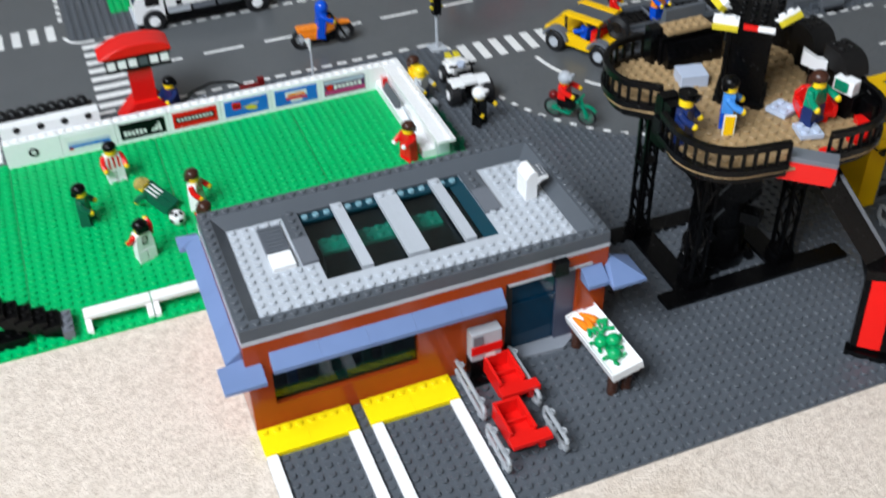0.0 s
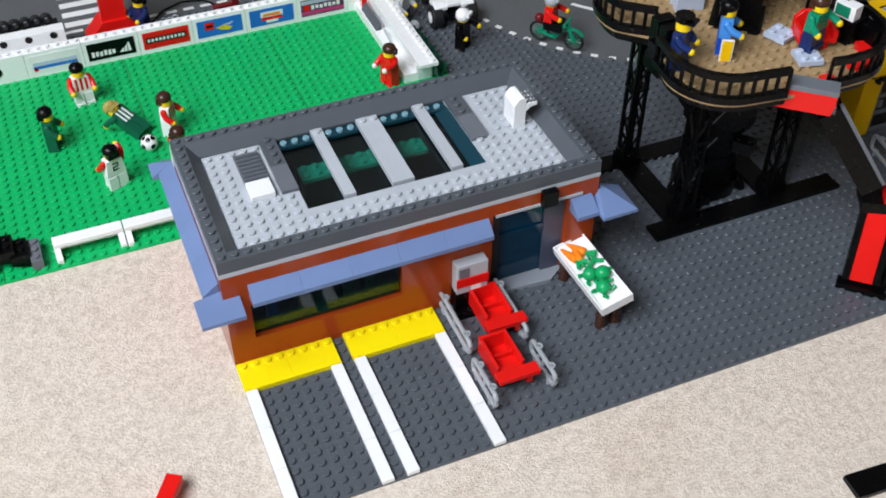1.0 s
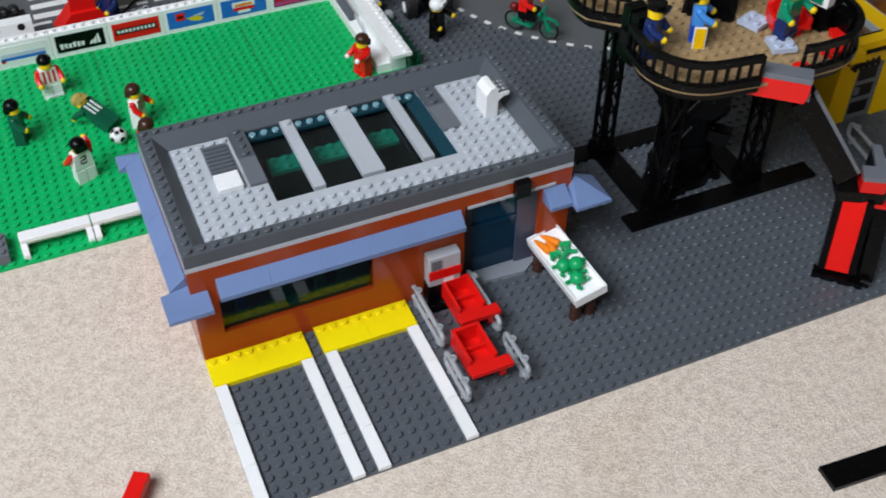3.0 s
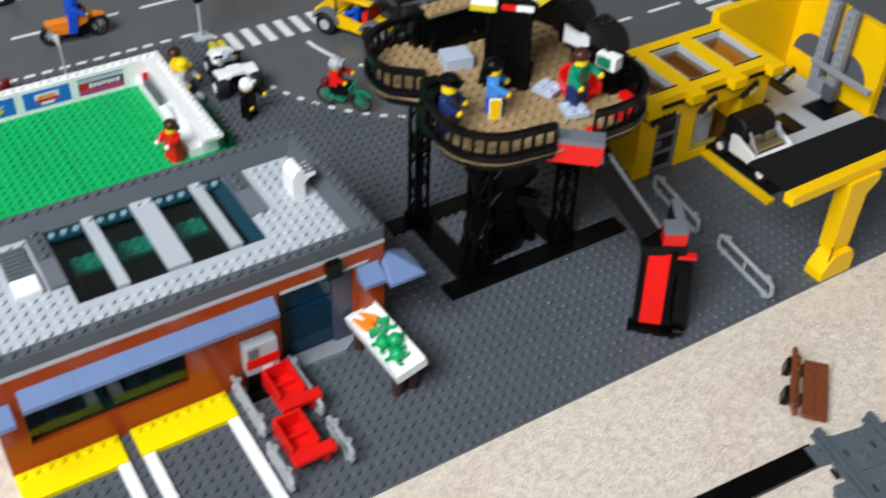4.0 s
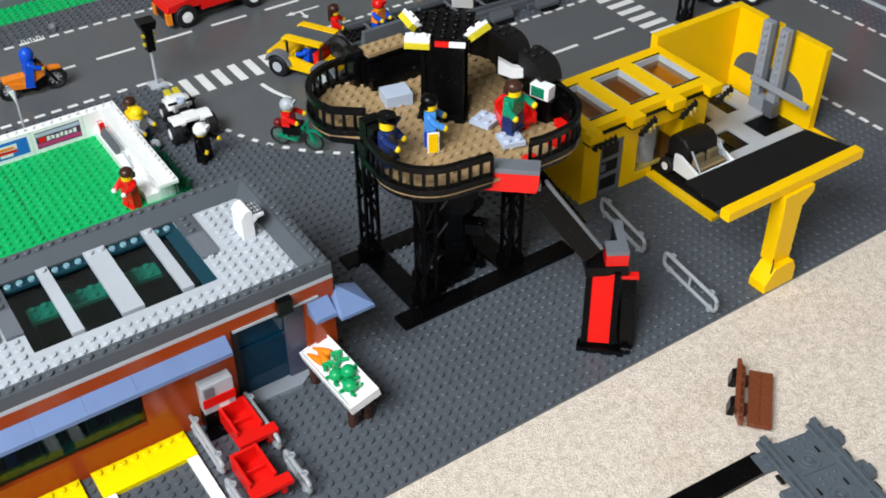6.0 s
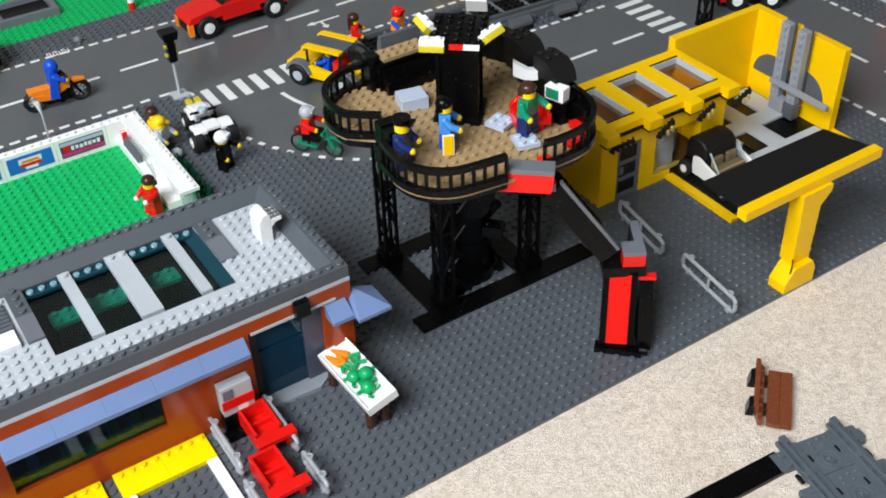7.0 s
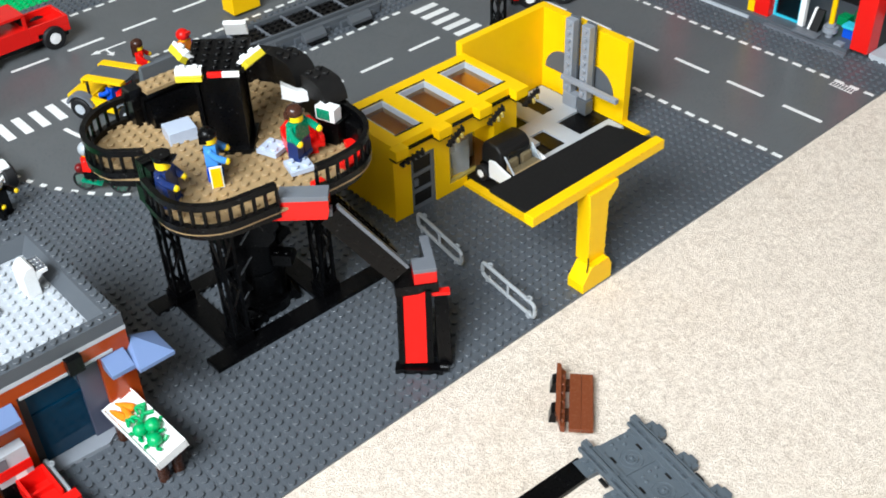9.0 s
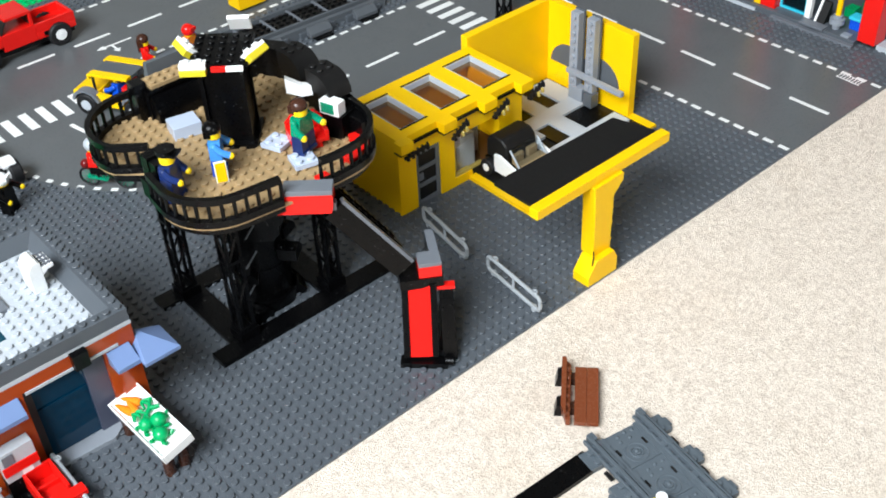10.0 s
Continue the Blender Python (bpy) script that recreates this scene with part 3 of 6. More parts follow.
    def hip(x0, x1, y0, y1, peak):
        v = [(x0, y0, 7.1), (x1, y0, 7.1), (x1, y1, 7.1), (x0, y1, 7.1), (x0, y0, 7.45), (x1, y0, 7.45), (x1, y1, 7.45), (x0, y1, 7.45), peak]
        f = [(3, 2, 1, 0), (0, 1, 5, 4), (1, 2, 6, 5), (2, 3, 7, 6), (3, 0, 4, 7), (4, 5, 8), (5, 6, 8), (6, 7, 8), (7, 4, 8)]
        part("corner_eave", Geo().put(v, f), "sand_blue", s, "light blue hipped corner eave", 0.02)

    v = [(-2.1, 13.2, 7.0), (1.3, 13.2, 7.0), (1.3, 15.98, 7.0), (-2.1, 15.98, 7.0), (-2.1, 13.2, 7.35), (1.3, 13.2, 7.4), (1.3, 15.98, 8.1), (-2.1, 15.98, 7.5)]
    part("corner_eave", Geo().put(v, [(3, 2, 1, 0), (0, 1, 5, 4), (1, 2, 6, 5), (2, 3, 7, 6), (3, 0, 4, 7), (4, 5, 6, 7)]), "sand_blue", s, "light blue flat corner eave", 0.02)
    hip(-1.9, 0, 32, 34.0, (0.0, 32.1, 8.6))
    hip(31.4, 34.6, 12.6, 16, (32.3, 15.6, 8.7))
    awning("awning", 29.4, 31.4, 13.4, F - 0.02, 7.5, 8.4)
    # things standing on the roof
    alone("roof_vent", Geo().box(4.5, 6.6, 24.05, 28, 0, 0.25), "mid_grey", "low dark grey grille box on the roof", "vent", z=10.5)
    g = Geo()
    for k in range(7):
        g.box(4.6, 6.5, 24.3 + k * 0.52, 24.55 + k * 0.52, 0.252, 0.36)
    part("grille_slats", g, "dark_grey", bpy.data.objects["roof_vent"])
    alone("roof_box", Geo().box(4.5, 6.5, 22.0, 24.0, 0, 0.5), "white", "small white box brick on the roof", "box", z=10.5, bevel=0.05)
    t = thing("roof_unit", "white curved unit with grey lattice on the roof", "roof unit", x=28.7, y=23.9, z=10.5)
    curve = [(-0.9, 0), (0.25, 0), (0.25, 2.75), (0.0, 2.95), (-0.45, 2.9), (-0.9, 2.3)]
    part("housing", Geo().prism(curve, -1.0, 1.0, "y"), "white", t, "", 0.05)
    part("shelf_bracket", Geo().prism([(0.252, 1.5), (0.7, 1.9), (1.25, 1.95), (1.25, 2.3), (0.252, 2.3)], -1.0, 1.0, "y"), "white", t, "", 0.03)
    g = Geo()
    for k in range(3):
        g.box(0.3 + k * 0.33, 0.45 + k * 0.33, -0.9, 0.9, 2.302, 2.4)
    for k in range(4):
        g.box(0.3, 1.15, -0.9 + k * 0.55, -0.75 + k * 0.55, 2.4, 2.46)
    part("lattice", g, "mid_grey", t)


shop()


# ---- parking bays ----
for x0 in (0, 9):
    bay = thing("parking_bay", "parking bay of white tiles with a yellow studded strip", "parking bay", "parking bays")
    for a in (x0, x0 + 7):
        for k in range(3):
            part("line_tile", Geo().box(a + 0.02, a + 0.98, 4 * k + 0.015, 4 * k + 3.985, 0.0, 0.4), "white", bay, "", 0.03)
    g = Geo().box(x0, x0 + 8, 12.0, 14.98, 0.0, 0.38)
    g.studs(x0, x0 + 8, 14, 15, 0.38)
    part("yellow_strip", g, "lit_yellow", bay, "yellow plate, studded along the wall")
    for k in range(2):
        part("yellow_tile", Geo().box(x0 + 4 * k + 0.02, x0 + 4 * k + 3.98, 12.0, 13.9, 0.383, 0.42), "lit_yellow", bay)


# ---- trolley park ----
def trolley(x, y, label):
    t = thing("shopping_trolley", label, "trolley", "trolleys", x=x, y=y)
    part("basket_floor", Geo().box(-1.2, 1.2, -1.6, 2.0, 0.55, 0.8), "red", t)
    for b in ((-1.2, -0.95, -1.6, 2.0, 0.8, 2.3), (0.95, 1.2, -1.6, 2.0, 0.8, 2.3), (-0.95, 0.95, 1.7, 2.0, 0.8, 2.3), (-0.95, 0.95, -1.6, -1.3, 0.8, 1.9)):
        part("basket_side", Geo().box(*b), "red", t, "", 0.03)
    part("child_seat", Geo().prism([(-1.3, 0.8), (0.15, 0.8), (0.15, 1.9), (-0.1, 1.9), (-0.1, 1.4), (-1.3, 1.4)], -0.95, 0.95, "x"), "red", t, "", 0.03)
    part("handle_bar", Geo().box(-1.5, 2.0, -2.9, -1.85, 1.7, 2.15).box(-0.9, 0.9, -1.9, -1.55, 1.0, 1.9), "red", t, "", 0.03)
    part("handle_end", Geo().box(1.0, 1.5, -2.6, -2.2, 0.7, 1.5), "red", t)
    part("chassis", Geo().box(-0.7, 0.7, -2, 1.6, 0.35, 0.55), "black", t, "black chassis")
    for wx in (-0.75, 0.75):
        for wy in (-1.5, 1.2):
            part("wheel", Geo().cyl(wy, 0.35, wx - 0.2, wx + 0.2, 0.34, 12, "x"), "black", t)
    return t


trolley(21.15, 12.1, "red shopping trolley between grey bars by the wall")
trolley(19.7, 6.8, "red shopping trolley between grey bars near the kerb")


def bar_rail(name, x, y, length, turn, label, z=0.0, height=1.7):
    """A looped grey bar with clips: two long rods, rounded ends and a stay."""
    t = thing(name, label, "railing", "grey bars", x=x, y=y, z=z, turn=turn)
    h, r = length / 2, 0.45
    loop = []
    for cx, cz, a0 in ((h - r, height - r, 90), (h - r, 0.4 + r, 0), (-h + r, 0.4 + r, -90), (-h + r, height - r, -180)):
        loop += [(cx + r * math.cos(radians(a0 - k * 22.5)), 0, cz + r * math.sin(radians(a0 - k * 22.5))) for k in range(5)]
    part("loop", Geo().tube(loop, 0.2, 8, True), "rail_grey", t)
    part("stay", Geo().tube([(0, 0, 0.4), (0, 0, height)], 0.14), "rail_grey", t)
    for k in (-1, 1):
        part("clip", Geo().torus(k * (h - 1.0), -0.1, height + 0.18, 0.26, 0.09, "z", 12).box(k * (h - 1.0) - 0.12, k * (h - 1.0) + 0.12, -0.2, 0.1, height - 0.1, height + 0.15), "rail_grey", t)
        part("foot", Geo().cyl(k * (h - 0.9), 0, 0.0, 0.55, 0.28), "rail_grey", t)
    return t


bar_rail("trolley_rail", 17.85, 12.0, 6.4, 90, "light grey looped bar beside the trolleys")
bar_rail("trolley_rail", 17.5, 5.2, 4.4, 90, "short light grey looped bar beside a trolley")
bar_rail("trolley_rail", 22.75, 11.75, 6.4, 90, "light grey looped bar beside the trolleys")
bar_rail("trolley_rail", 22.65, 5.3, 4.2, 90, "short light grey looped bar beside a trolley")

# ticket machine against the front wall
m = thing("ticket_machine", "grey and red machine on a black base by the wall", "machine", x=20.2, y=14.2)
part("base", Geo().box(-1.45, 1.45, -0.25, 0.75, 0, 2.1), "black", m)
part("base_plate", Geo().plate(-1.7, 0.3, -1.3, -0.3, 0, 0.4), "black", m)
part("housing", Geo().box(-1.4, 1.4, -0.3, 0.75, 2.102, 5.2), "light_grey", m, "", 0.04)
part("red_band", Geo().box(-1.42, 1.42, -0.42, -0.302, 2.9, 3.8), "red", m)
part("slot", Geo().box(-0.1, 0.8, -0.36, -0.302, 2.2, 2.85), "white", m)
part("dial", Geo().box(-1.2, -0.3, -0.36, -0.302, 3.9, 4.9), "mid_grey", m)


# ---- vegetable stand ----
def stand():
    t = thing("vegetable_stand", "white tray on brown legs outside the shop", "market stand", x=29.84, y=11.08, turn=2.3)
    tilt = pose(0, 0, 3.5, 0, -13, 0)
    on_tray = t.matrix_basis @ pose(0, 0, 3.5 * U, 0, -13, 0)

    def slab(*boxes):
        g = Geo()
        g.m = tilt
        for b in boxes:
            g.box(*b)
        return g

    part("tray_floor", slab((-1.33, 1.33, -3.93, 3.93, -0.9, -0.3)), "white", t, "", 0.02)
    for b in ((-1.48, -1.332, -4.08, 4.08, -0.9, 0), (1.332, 1.48, -4.08, 4.08, -0.9, 0), (-1.33, 1.33, -4.08, -3.932, -0.9, 0), (-1.33, 1.33, 3.932, 4.08, -0.9, 0)):
        part("tray_rim", slab(b), "white", t, "", 0.03)
    part("tray_bearer", slab((-1.0, 1.0, -3.6, -2.6, -1.3, -0.902)), "dark_brown", t)
    part("tray_bearer", slab((-1.0, 1.0, 2.6, 3.6, -1.3, -0.902)), "dark_brown", t)
    for lx, ly in ((-0.62, -3.1), (0.72, -3.1), (-0.62, 3.1), (0.72, 3.1)):
        top = 3.5 + lx * 0.23 - 1.28
        part("leg", Geo().cyl(lx, ly, 0, 0.98, 0.5).cyl(lx, ly, 1.02, top, 0.5).cyl(lx, ly, 0.98, 1.02, 0.46), "dark_brown", t)
    random.seed(5)

    def carrot(x, y, turn):
        c = thing("carrot", "orange carrot lying in the white tray", "vegetable", "carrots")
        c.matrix_basis = on_tray @ pose(x * U, y * U, -0.3 * U, 0, 0, turn)
        g = Geo()
        rings = [(-0.85, 0.2), (-0.75, 0.34), (-0.4, 0.37), (0.1, 0.31), (0.6, 0.22), (1.0, 0.12), (1.15, 0.05)]
        n = 10
        verts = [(r * math.cos(2 * math.pi * k / n), y, 0.36 + r * math.sin(2 * math.pi * k / n)) for y, r in rings for k in range(n)]
        faces = [(i * n + k, (i + 1) * n + k, (i + 1) * n + (k + 1) % n, i * n + (k + 1) % n) for i in range(len(rings) - 1) for k in range(n)]
        g.put(verts, faces + [tuple(range(n)), tuple(range((len(rings) - 1) * n, len(rings) * n))[::-1]])
        part("root", g, "orange", c)
        g = Geo()
        for k in (-1, 0, 1):
            g.tube([(0, -0.8, 0.36), (k * 0.3, -1.25, 0.5), (k * 0.55, -1.6, 0.45)], 0.12)
        part("leaves", g, "leaf_green", c)

    def greens(x, y, r, turn):
        c = thing("cabbage", "round green vegetable in the white tray", "vegetable", "greens")
        c.matrix_basis = on_tray @ pose(x * U, y * U, -0.3 * U, 0, 0, turn)
        part("head", Geo().ball(0, 0, r * 0.9, r, 16, 10, 0.9), "leaf_green", c)
        for k in range(4):
            a = k * 1.57 + 0.4
            g = Geo().tube([(0.4 * r * math.cos(a), 0.4 * r * math.sin(a), 0.15), (1.1 * r * math.cos(a), 1.1 * r * math.sin(a), 0.2), (1.5 * r * math.cos(a + 0.25), 1.5 * r * math.sin(a + 0.25), 0.35)], 0.17)
            part("leaf", g, "leaf_green", c)

    carrot(-0.75, 2.35, 14), carrot(-0.2, 2.1, -6), carrot(0.15, 2.6, 26)
    greens(-0.45, -0.5, 0.62, 20), greens(0.5, -1.0, 0.66, 75), greens(-0.2, -2.3, 0.64, 130)
    c = thing("leaf_sprig", "forked green leaf sprig in the white tray", "vegetable", "greens")
    c.matrix_basis = on_tray @ pose(0.65 * U, 0.75 * U, -0.3 * U, 0, 0, 35)
    part("sprig", Geo().tube([(-0.9, 0.1, 0.25), (0, 0, 0.35), (0.8, 0.35, 0.3)], 0.2).tube([(0, 0, 0.35), (0.35, -0.75, 0.3)], 0.18).ball(-0.9, 0.1, 0.25, 0.26, 8, 6).ball(0.8, 0.35, 0.3, 0.26, 8, 6), "leaf_green", c)


stand()


# ---- lookout tower ----
def lattice_leg(t, x, y, z0, z1, name="leg"):
    g = Geo()
    for a in (-0.62, 0.62):
        for b in (-0.62, 0.62):
            g.box(x + a - 0.15, x + a + 0.15, y + b - 0.15, y + b + 0.15, z0, z1)
    n = max(4, round((z1 - z0) / 2.6))
    for k in range(n):
        q0, q1 = z0 + (z1 - z0) * k / n, z0 + (z1 - z0) * (k + 1) / n
        s = 1 if k % 2 else -1
        for b in (-0.65, 0.65):
            g.tube([(x - 0.62 * s, y + b, q0), (x + 0.62 * s, y + b, q1)], 0.13, 4)
            g.tube([(x + b, y - 0.62 * s, q0), (x + b, y + 0.62 * s, q1)], 0.13, 4)
    for a, b in ((z0, z0 + 0.4), (z1 - 0.4, z1), ((z0 + z1) / 2 - 0.15, (z0 + z1) / 2 + 0.15)):
        g.box(x - 0.82, x + 0.82, y - 0.82, y + 0.82, a, b)
    part(name, g, "black", t, "black lattice support")


def spindle_fence(t, pts, z, mat="black"):
    """A curved or straight spindled fence through plan points."""
    part("fence_rail", Geo().ribbon(pts, z + 2.05, z + 2.6, 0.24), mat, t)
    part("fence_foot", Geo().ribbon(pts, z - 0.02, z + 0.55, 0.3), mat, t)
    run = [0.0]
    for a, b in zip(pts, pts[1:]):
        run.append(run[-1] + math.dist(a, b))
    n = max(2, round(run[-1] / 0.95))
    for k in range(n + 1):
        d = run[-1] * k / n
        i = max(j for j in range(len(run)) if run[j] <= d + 1e-6)
        i = min(i, len(pts) - 2)
        f = (d - run[i]) / max(run[i + 1] - run[i], 1e-6)
        x, y = (pts[i][c] + f * (pts[i + 1][c] - pts[i][c]) for c in (0, 1))
        part("spindle", Geo().cyl(x, y, z + 0.5, z + 2.1, 0.17, 8), mat, t)


def tower():
    t = thing("lookout_tower", "black playground lookout tower with a tan deck", "tower")
    D = 17.64
    # the upper works are laid out on a drawing plane and carried up to the deck
    eye, k = Vector((1.6, -46.9, 69.6)), 0.9175
    up = Matrix.Translation(eye) @ Matrix.Scale(k, 4) @ Matrix.Translation(-eye)

    def at(x, y):
        p = up @ Vector((x, y, 13.36))
        return p.x, p.y

    def works():
        g = Geo()
        g.m = up
        return g

    # ground frame
    for b in ((39, 59, 15, 17), (39, 51.2, 25.4, 27.4), (41, 43.4, 17.002, 25.398), (51.2, 53.4, 17.002, 29)):
        part("ground_beam", Geo().box(*b, 0, 0.4), "black", t)
    for lx, ly in ((41.9, 25.9), (42.7, 17.1), (52.6, 17.2), (53.4, 27.4)):
        part("leg_foot", Geo().box(lx - 0.98, lx + 0.98, ly - 0.98, ly + 0.98, 0.402, 1.4), "black", t)
        lattice_leg(t, lx, ly, 1.402, D - 0.6)
    # centre post: a column of round bricks that widens in corbelled steps under the deck
    cx, cy = 47.5, 20.9
    for z0, z1, r in ((0, 1.2, 3.1), (1.2, 4.8, 2.7), (4.8, 8.4, 2.6)):
        part("trunk", Geo().cyl(cx, cy, z0 + 0.01, z1, r, 16), "black", t, "thick black centre post")
    for k, half in enumerate((2.8, 3.4, 4.0, 4.6)):
        z0 = 8.4 + 1.8 * k
        part("corbel", Geo().prism([(-half + 0.7, z0 + 0.01), (half - 0.7, z0 + 0.01), (half, z0 + 0.8), (half, z0 + 1.8), (-half, z0 + 1.8), (-half, z0 + 0.8)], -half, half, "y"), "black", t, "", 0, pose(cx * U, cy * U, 0, 0, 0, -41))
    for x0, x1, y0, y1 in ((40.0, 52.5, 14.6, 17.0), (38.6, 54.5, 18.5, 20.8), (42.0, 55.0, 23.0, 25.4)):
        part("deck_joist", Geo().box(x0, x1, y0, y1, 15.62, D - 0.602), "black", t)
    for x, y, z0, a in ((45.2, 18.4, 0.0, 10), (49.8, 19.4, 0.0, -20), (44.6, 20.4, 0.0, 35), (49.9, 22.2, 1.2, 15), (45.0, 19.2, 4.2, -35), (49.6, 19.8, 7.0, 25), (50.4, 18.8, 10.2, -12), (49.2, 18.2, 5.4, 40)):
        part("trunk_knob", Geo().prism([(-1.0, 0), (1.0, 0), (1.0, 0.5), (0.4, 1.2), (-1.0, 1.2)], -0.9, 0.9, "y").studs(-1, 0, -1, 1, 1.2), "black", t, "", 0, pose(x * U, y * U, z0 * U, 0, 0, a))
    for x, y, z0 in ((45.3, 18.6, 6.2), (44.9, 18.9, 2.6), (45.6, 18.3, 9.6)):
        part("clip_bar", Geo().tube([(x - 0.7, y - 0.3, z0), (x + 0.5, y - 0.5, z0 + 1.5)], 0.09), "disc_grey", t, "thin grey clip bar")
    # deck
    edge = [(43.4, 26.2), (40.9, 24.0), (40.2, 21.6)] + arc(45.4, 20.4, 5.4, 180, 262, 8) + [(48.5, 14.6), (53.5, 14.1)] + arc(55.6, 19.4, 5.3, 272, 355, 8)
    edge += [(61.0, 25), (61.0, 31)] + arc(56, 31.6, 5.0, 0, 80, 7) + [(52, 37.0)] + arc(45.2, 31.6, 5.6, 95, 200, 10) + [(41.0, 28.6)]
    edge = [at(x, y) for x, y in edge]
    mid = at(50.5, 25.5)
    inset = [(mid[0] + (x - mid[0]) * 0.95, mid[1] + (y - mid[1]) * 0.95) for x, y in edge]
    part("deck_rim", Geo().prism(inset, D - 0.6, D + 0.118), "black", t)
    slim = [(mid[0] + (x - mid[0]) * 0.985, mid[1] + (y - mid[1]) * 0.985) for x, y in edge]
    g = Geo().prism(slim, D + 0.12, D + 0.36)
    def outside(x, y):
        hits = 0
        for (xa, ya), (xb, yb) in zip(inset, inset[1:] + inset[:1]):
            if (ya > y) != (yb > y) and x < xa + (y - ya) / (yb - ya) * (xb - xa):
                hits += 1
        return hits % 2 == 0
    g.studs(36, 58, 8, 33, D + 0.36, 10, outside)
    part("deck_floor", g, "tan", t, "tan studded deck floor")
    top, z = D + 0.36, 13.36
    # fences round the bays
    spindle_fence(t, [at(*p) for p in [(40.7, 23.4), (40.5, 21.6)] + arc(45.4, 20.4, 5.0, 182, 262, 9) + [(48.4, 14.95)]], top)
    spindle_fence(t, [at(*p) for p in [(52.4, 14.7), (53.9, 14.5)] + arc(55.5, 19.5, 4.95, 272, 358, 9) + [(60.6, 22.5)]], top)
    spindle_fence(t, [at(*p) for p in [(43.0, 27.3), (41.2, 28.8)] + arc(45.2, 31.6, 5.2, 204, 78, 16)], top)
    part("gate_post", works().box(41.6, 43.2, 23.6, 24.8, z, z + 2.9).box(40.5, 41.6, 23.4, 24.6, z, z + 1.8), "black", t)
    for k in range(3):
        part("stacked_plate", works().box(41.5, 43.3, 24.85 + 0.42 * k, 25.2 + 0.42 * k, z, z + 3.1), "black", t)
    # back panels and rock pieces
    part("back_panel", works().box(47.2, 54.4, 34.6, 35.6, z, z + 3.0), "black", t)
    part("back_post", works().box(46.3, 47.5, 35.2, 36.6, z, z + 3.9), "black", t)
    part("back_step", works().plate(47.6, 52.6, 34.4, 36.4, z + 3.35, z + 3.7), "tan", t, "tan ledge on the back panel")
    part("ledge_block", works().box(47.6, 54.0, 34.4, 36.4, z + 3.0, z + 3.34), "black", t)
    part("back_bench", works().prism([(33.5, z), (34.6, z), (34.6, z + 2.6), (34.1, z + 2.6), (33.5, z + 1.2)], 47.4, 53.6, "x"), "black", t, "black sloped bench bricks")
    part("back_slope", works().prism([(36.6, z + 3.0), (37.6, z + 3.0), (37.2, z + 4.8), (36.7, z + 4.8)], 48.6, 53.2, "x"), "disc_grey", t, "dark grey slope behind the ledge")
    # curved wall at the far side, with two rounded caps
    part("rock_wall", Geo().ribbon([(51.6, 29.4), (53.6, 29.0), (55.4, 28.2), (56.3, 26.8), (56.4, 25.2), (56.1, 23.5)], D - 0.4, 20.9, 0.8), "black", t, "black curved back wall")
    part("rock_pier", Geo().box(54.9, 56.4, 20.2, 23.45, D - 0.4, 20.7).box(54.6, 56.0, 15.3, 20.19, D - 0.4, 20.6), "black", t)
    part("rock_foot", Geo().box(54.4, 55.5, 12.2, 15.28, D - 0.4, 19.9), "black", t)
    for x0, y0, zb in ((54.1, 20.2, 20.72), (53.5, 15.1, 21.1)):
        bow = [(y0 + 1.7 - 1.7 * math.sin(radians(q)), zb + 1.8 * math.cos(radians(q))) for q in range(0, 91, 10)]
        part("rock_cap", Geo().prism([(y0 + 3.3, zb), (y0 + 3.3, zb + 1.8)] + bow, x0, x0 + 2.3, "x").studs(x0 + 0.15, x0 + 2.15, y0 + 1.5, y0 + 3.2, zb + 1.8), "soot", t, "matt black rounded cap with studs")
    # centre mast, turned a half quarter
    mast = up @ pose(51.5, 26.9, 0, 0, 0, -41)
    for a in (-2, 1.6):
        for b in (-2, 1.6):
            g = Geo()
            g.m = mast
            part("mast_corner", g.box(a, a + 0.4, b, b + 0.4, z + 0.46, z + 8.4), "black", t)
    g = Geo()
    g.m = mast
    part("mast_foot", g.box(-2.35, 2.35, -2.35, 2.35, z, z + 0.45), "black", t)
    g = Geo()
    g.m = mast
    g.box(-1.8, 1.8, -1.6, 1.6, z + 0.452, z + 8.2)
    part("mast", g, "black", t, "black lattice mast")
    g = Geo()
    g.m = mast @ pose(0, 0, z + 8.4, 4, 0, 0)
    g.box(-2.6, 2.6, -2.1, 3.0, 0, 0.4)
    for i in range(5):
        for j in range(5):
            g.stud(-2.1 + i * 1.05, -1.6 + j * 1.0, 0.4)
    part("top_plate", g, "black", t, "black studded plate on the mast")
    def floodlight(x, y, zz, turn, tilt, deep=0.25):
        g = Geo().mat("white")
        g.m = mast @ pose(x, y, zz, tilt, 0, turn)
        g.box(-1.15, 1.15, 0, 0.9, 0.4, 0.9).mat("lime").box(-1.15, 1.15, -0.25, 0.6, 0.38 - deep * 2, 0.38).mat("white").stud(-0.55, 0.45, 0.9).stud(0.55, 0.45, 0.9)
        part("floodlight", g, "white", t, "white and yellow floodlight block")
    floodlight(-2.2, -2.5, z + 8.0, 0, 0)
    for x, y, side in ((3.2, -0.9, -1), (-3.3, 0.4, 1)):
        g = Geo().mat("white")
        g.m = mast @ pose(x, y, z + 8.9, 6, side * 45, side * 38)
        g.box(-0.5, 0.5, -1.2, 1.2, 0.25, 0.62).stud(0, -0.55, 0.62).stud(0, 0.55, 0.62).mat("lime").box(-0.55, 0.55, -1.15, 1.15, -0.35, 0.248)
        part("floodlight", g, "white", t, "white and clear yellow side floodlight")
    g = Geo()
    g.m = mast
    g.box(-0.6, 0.7, -2.5, -2.2, z + 8.1, z + 8.55)
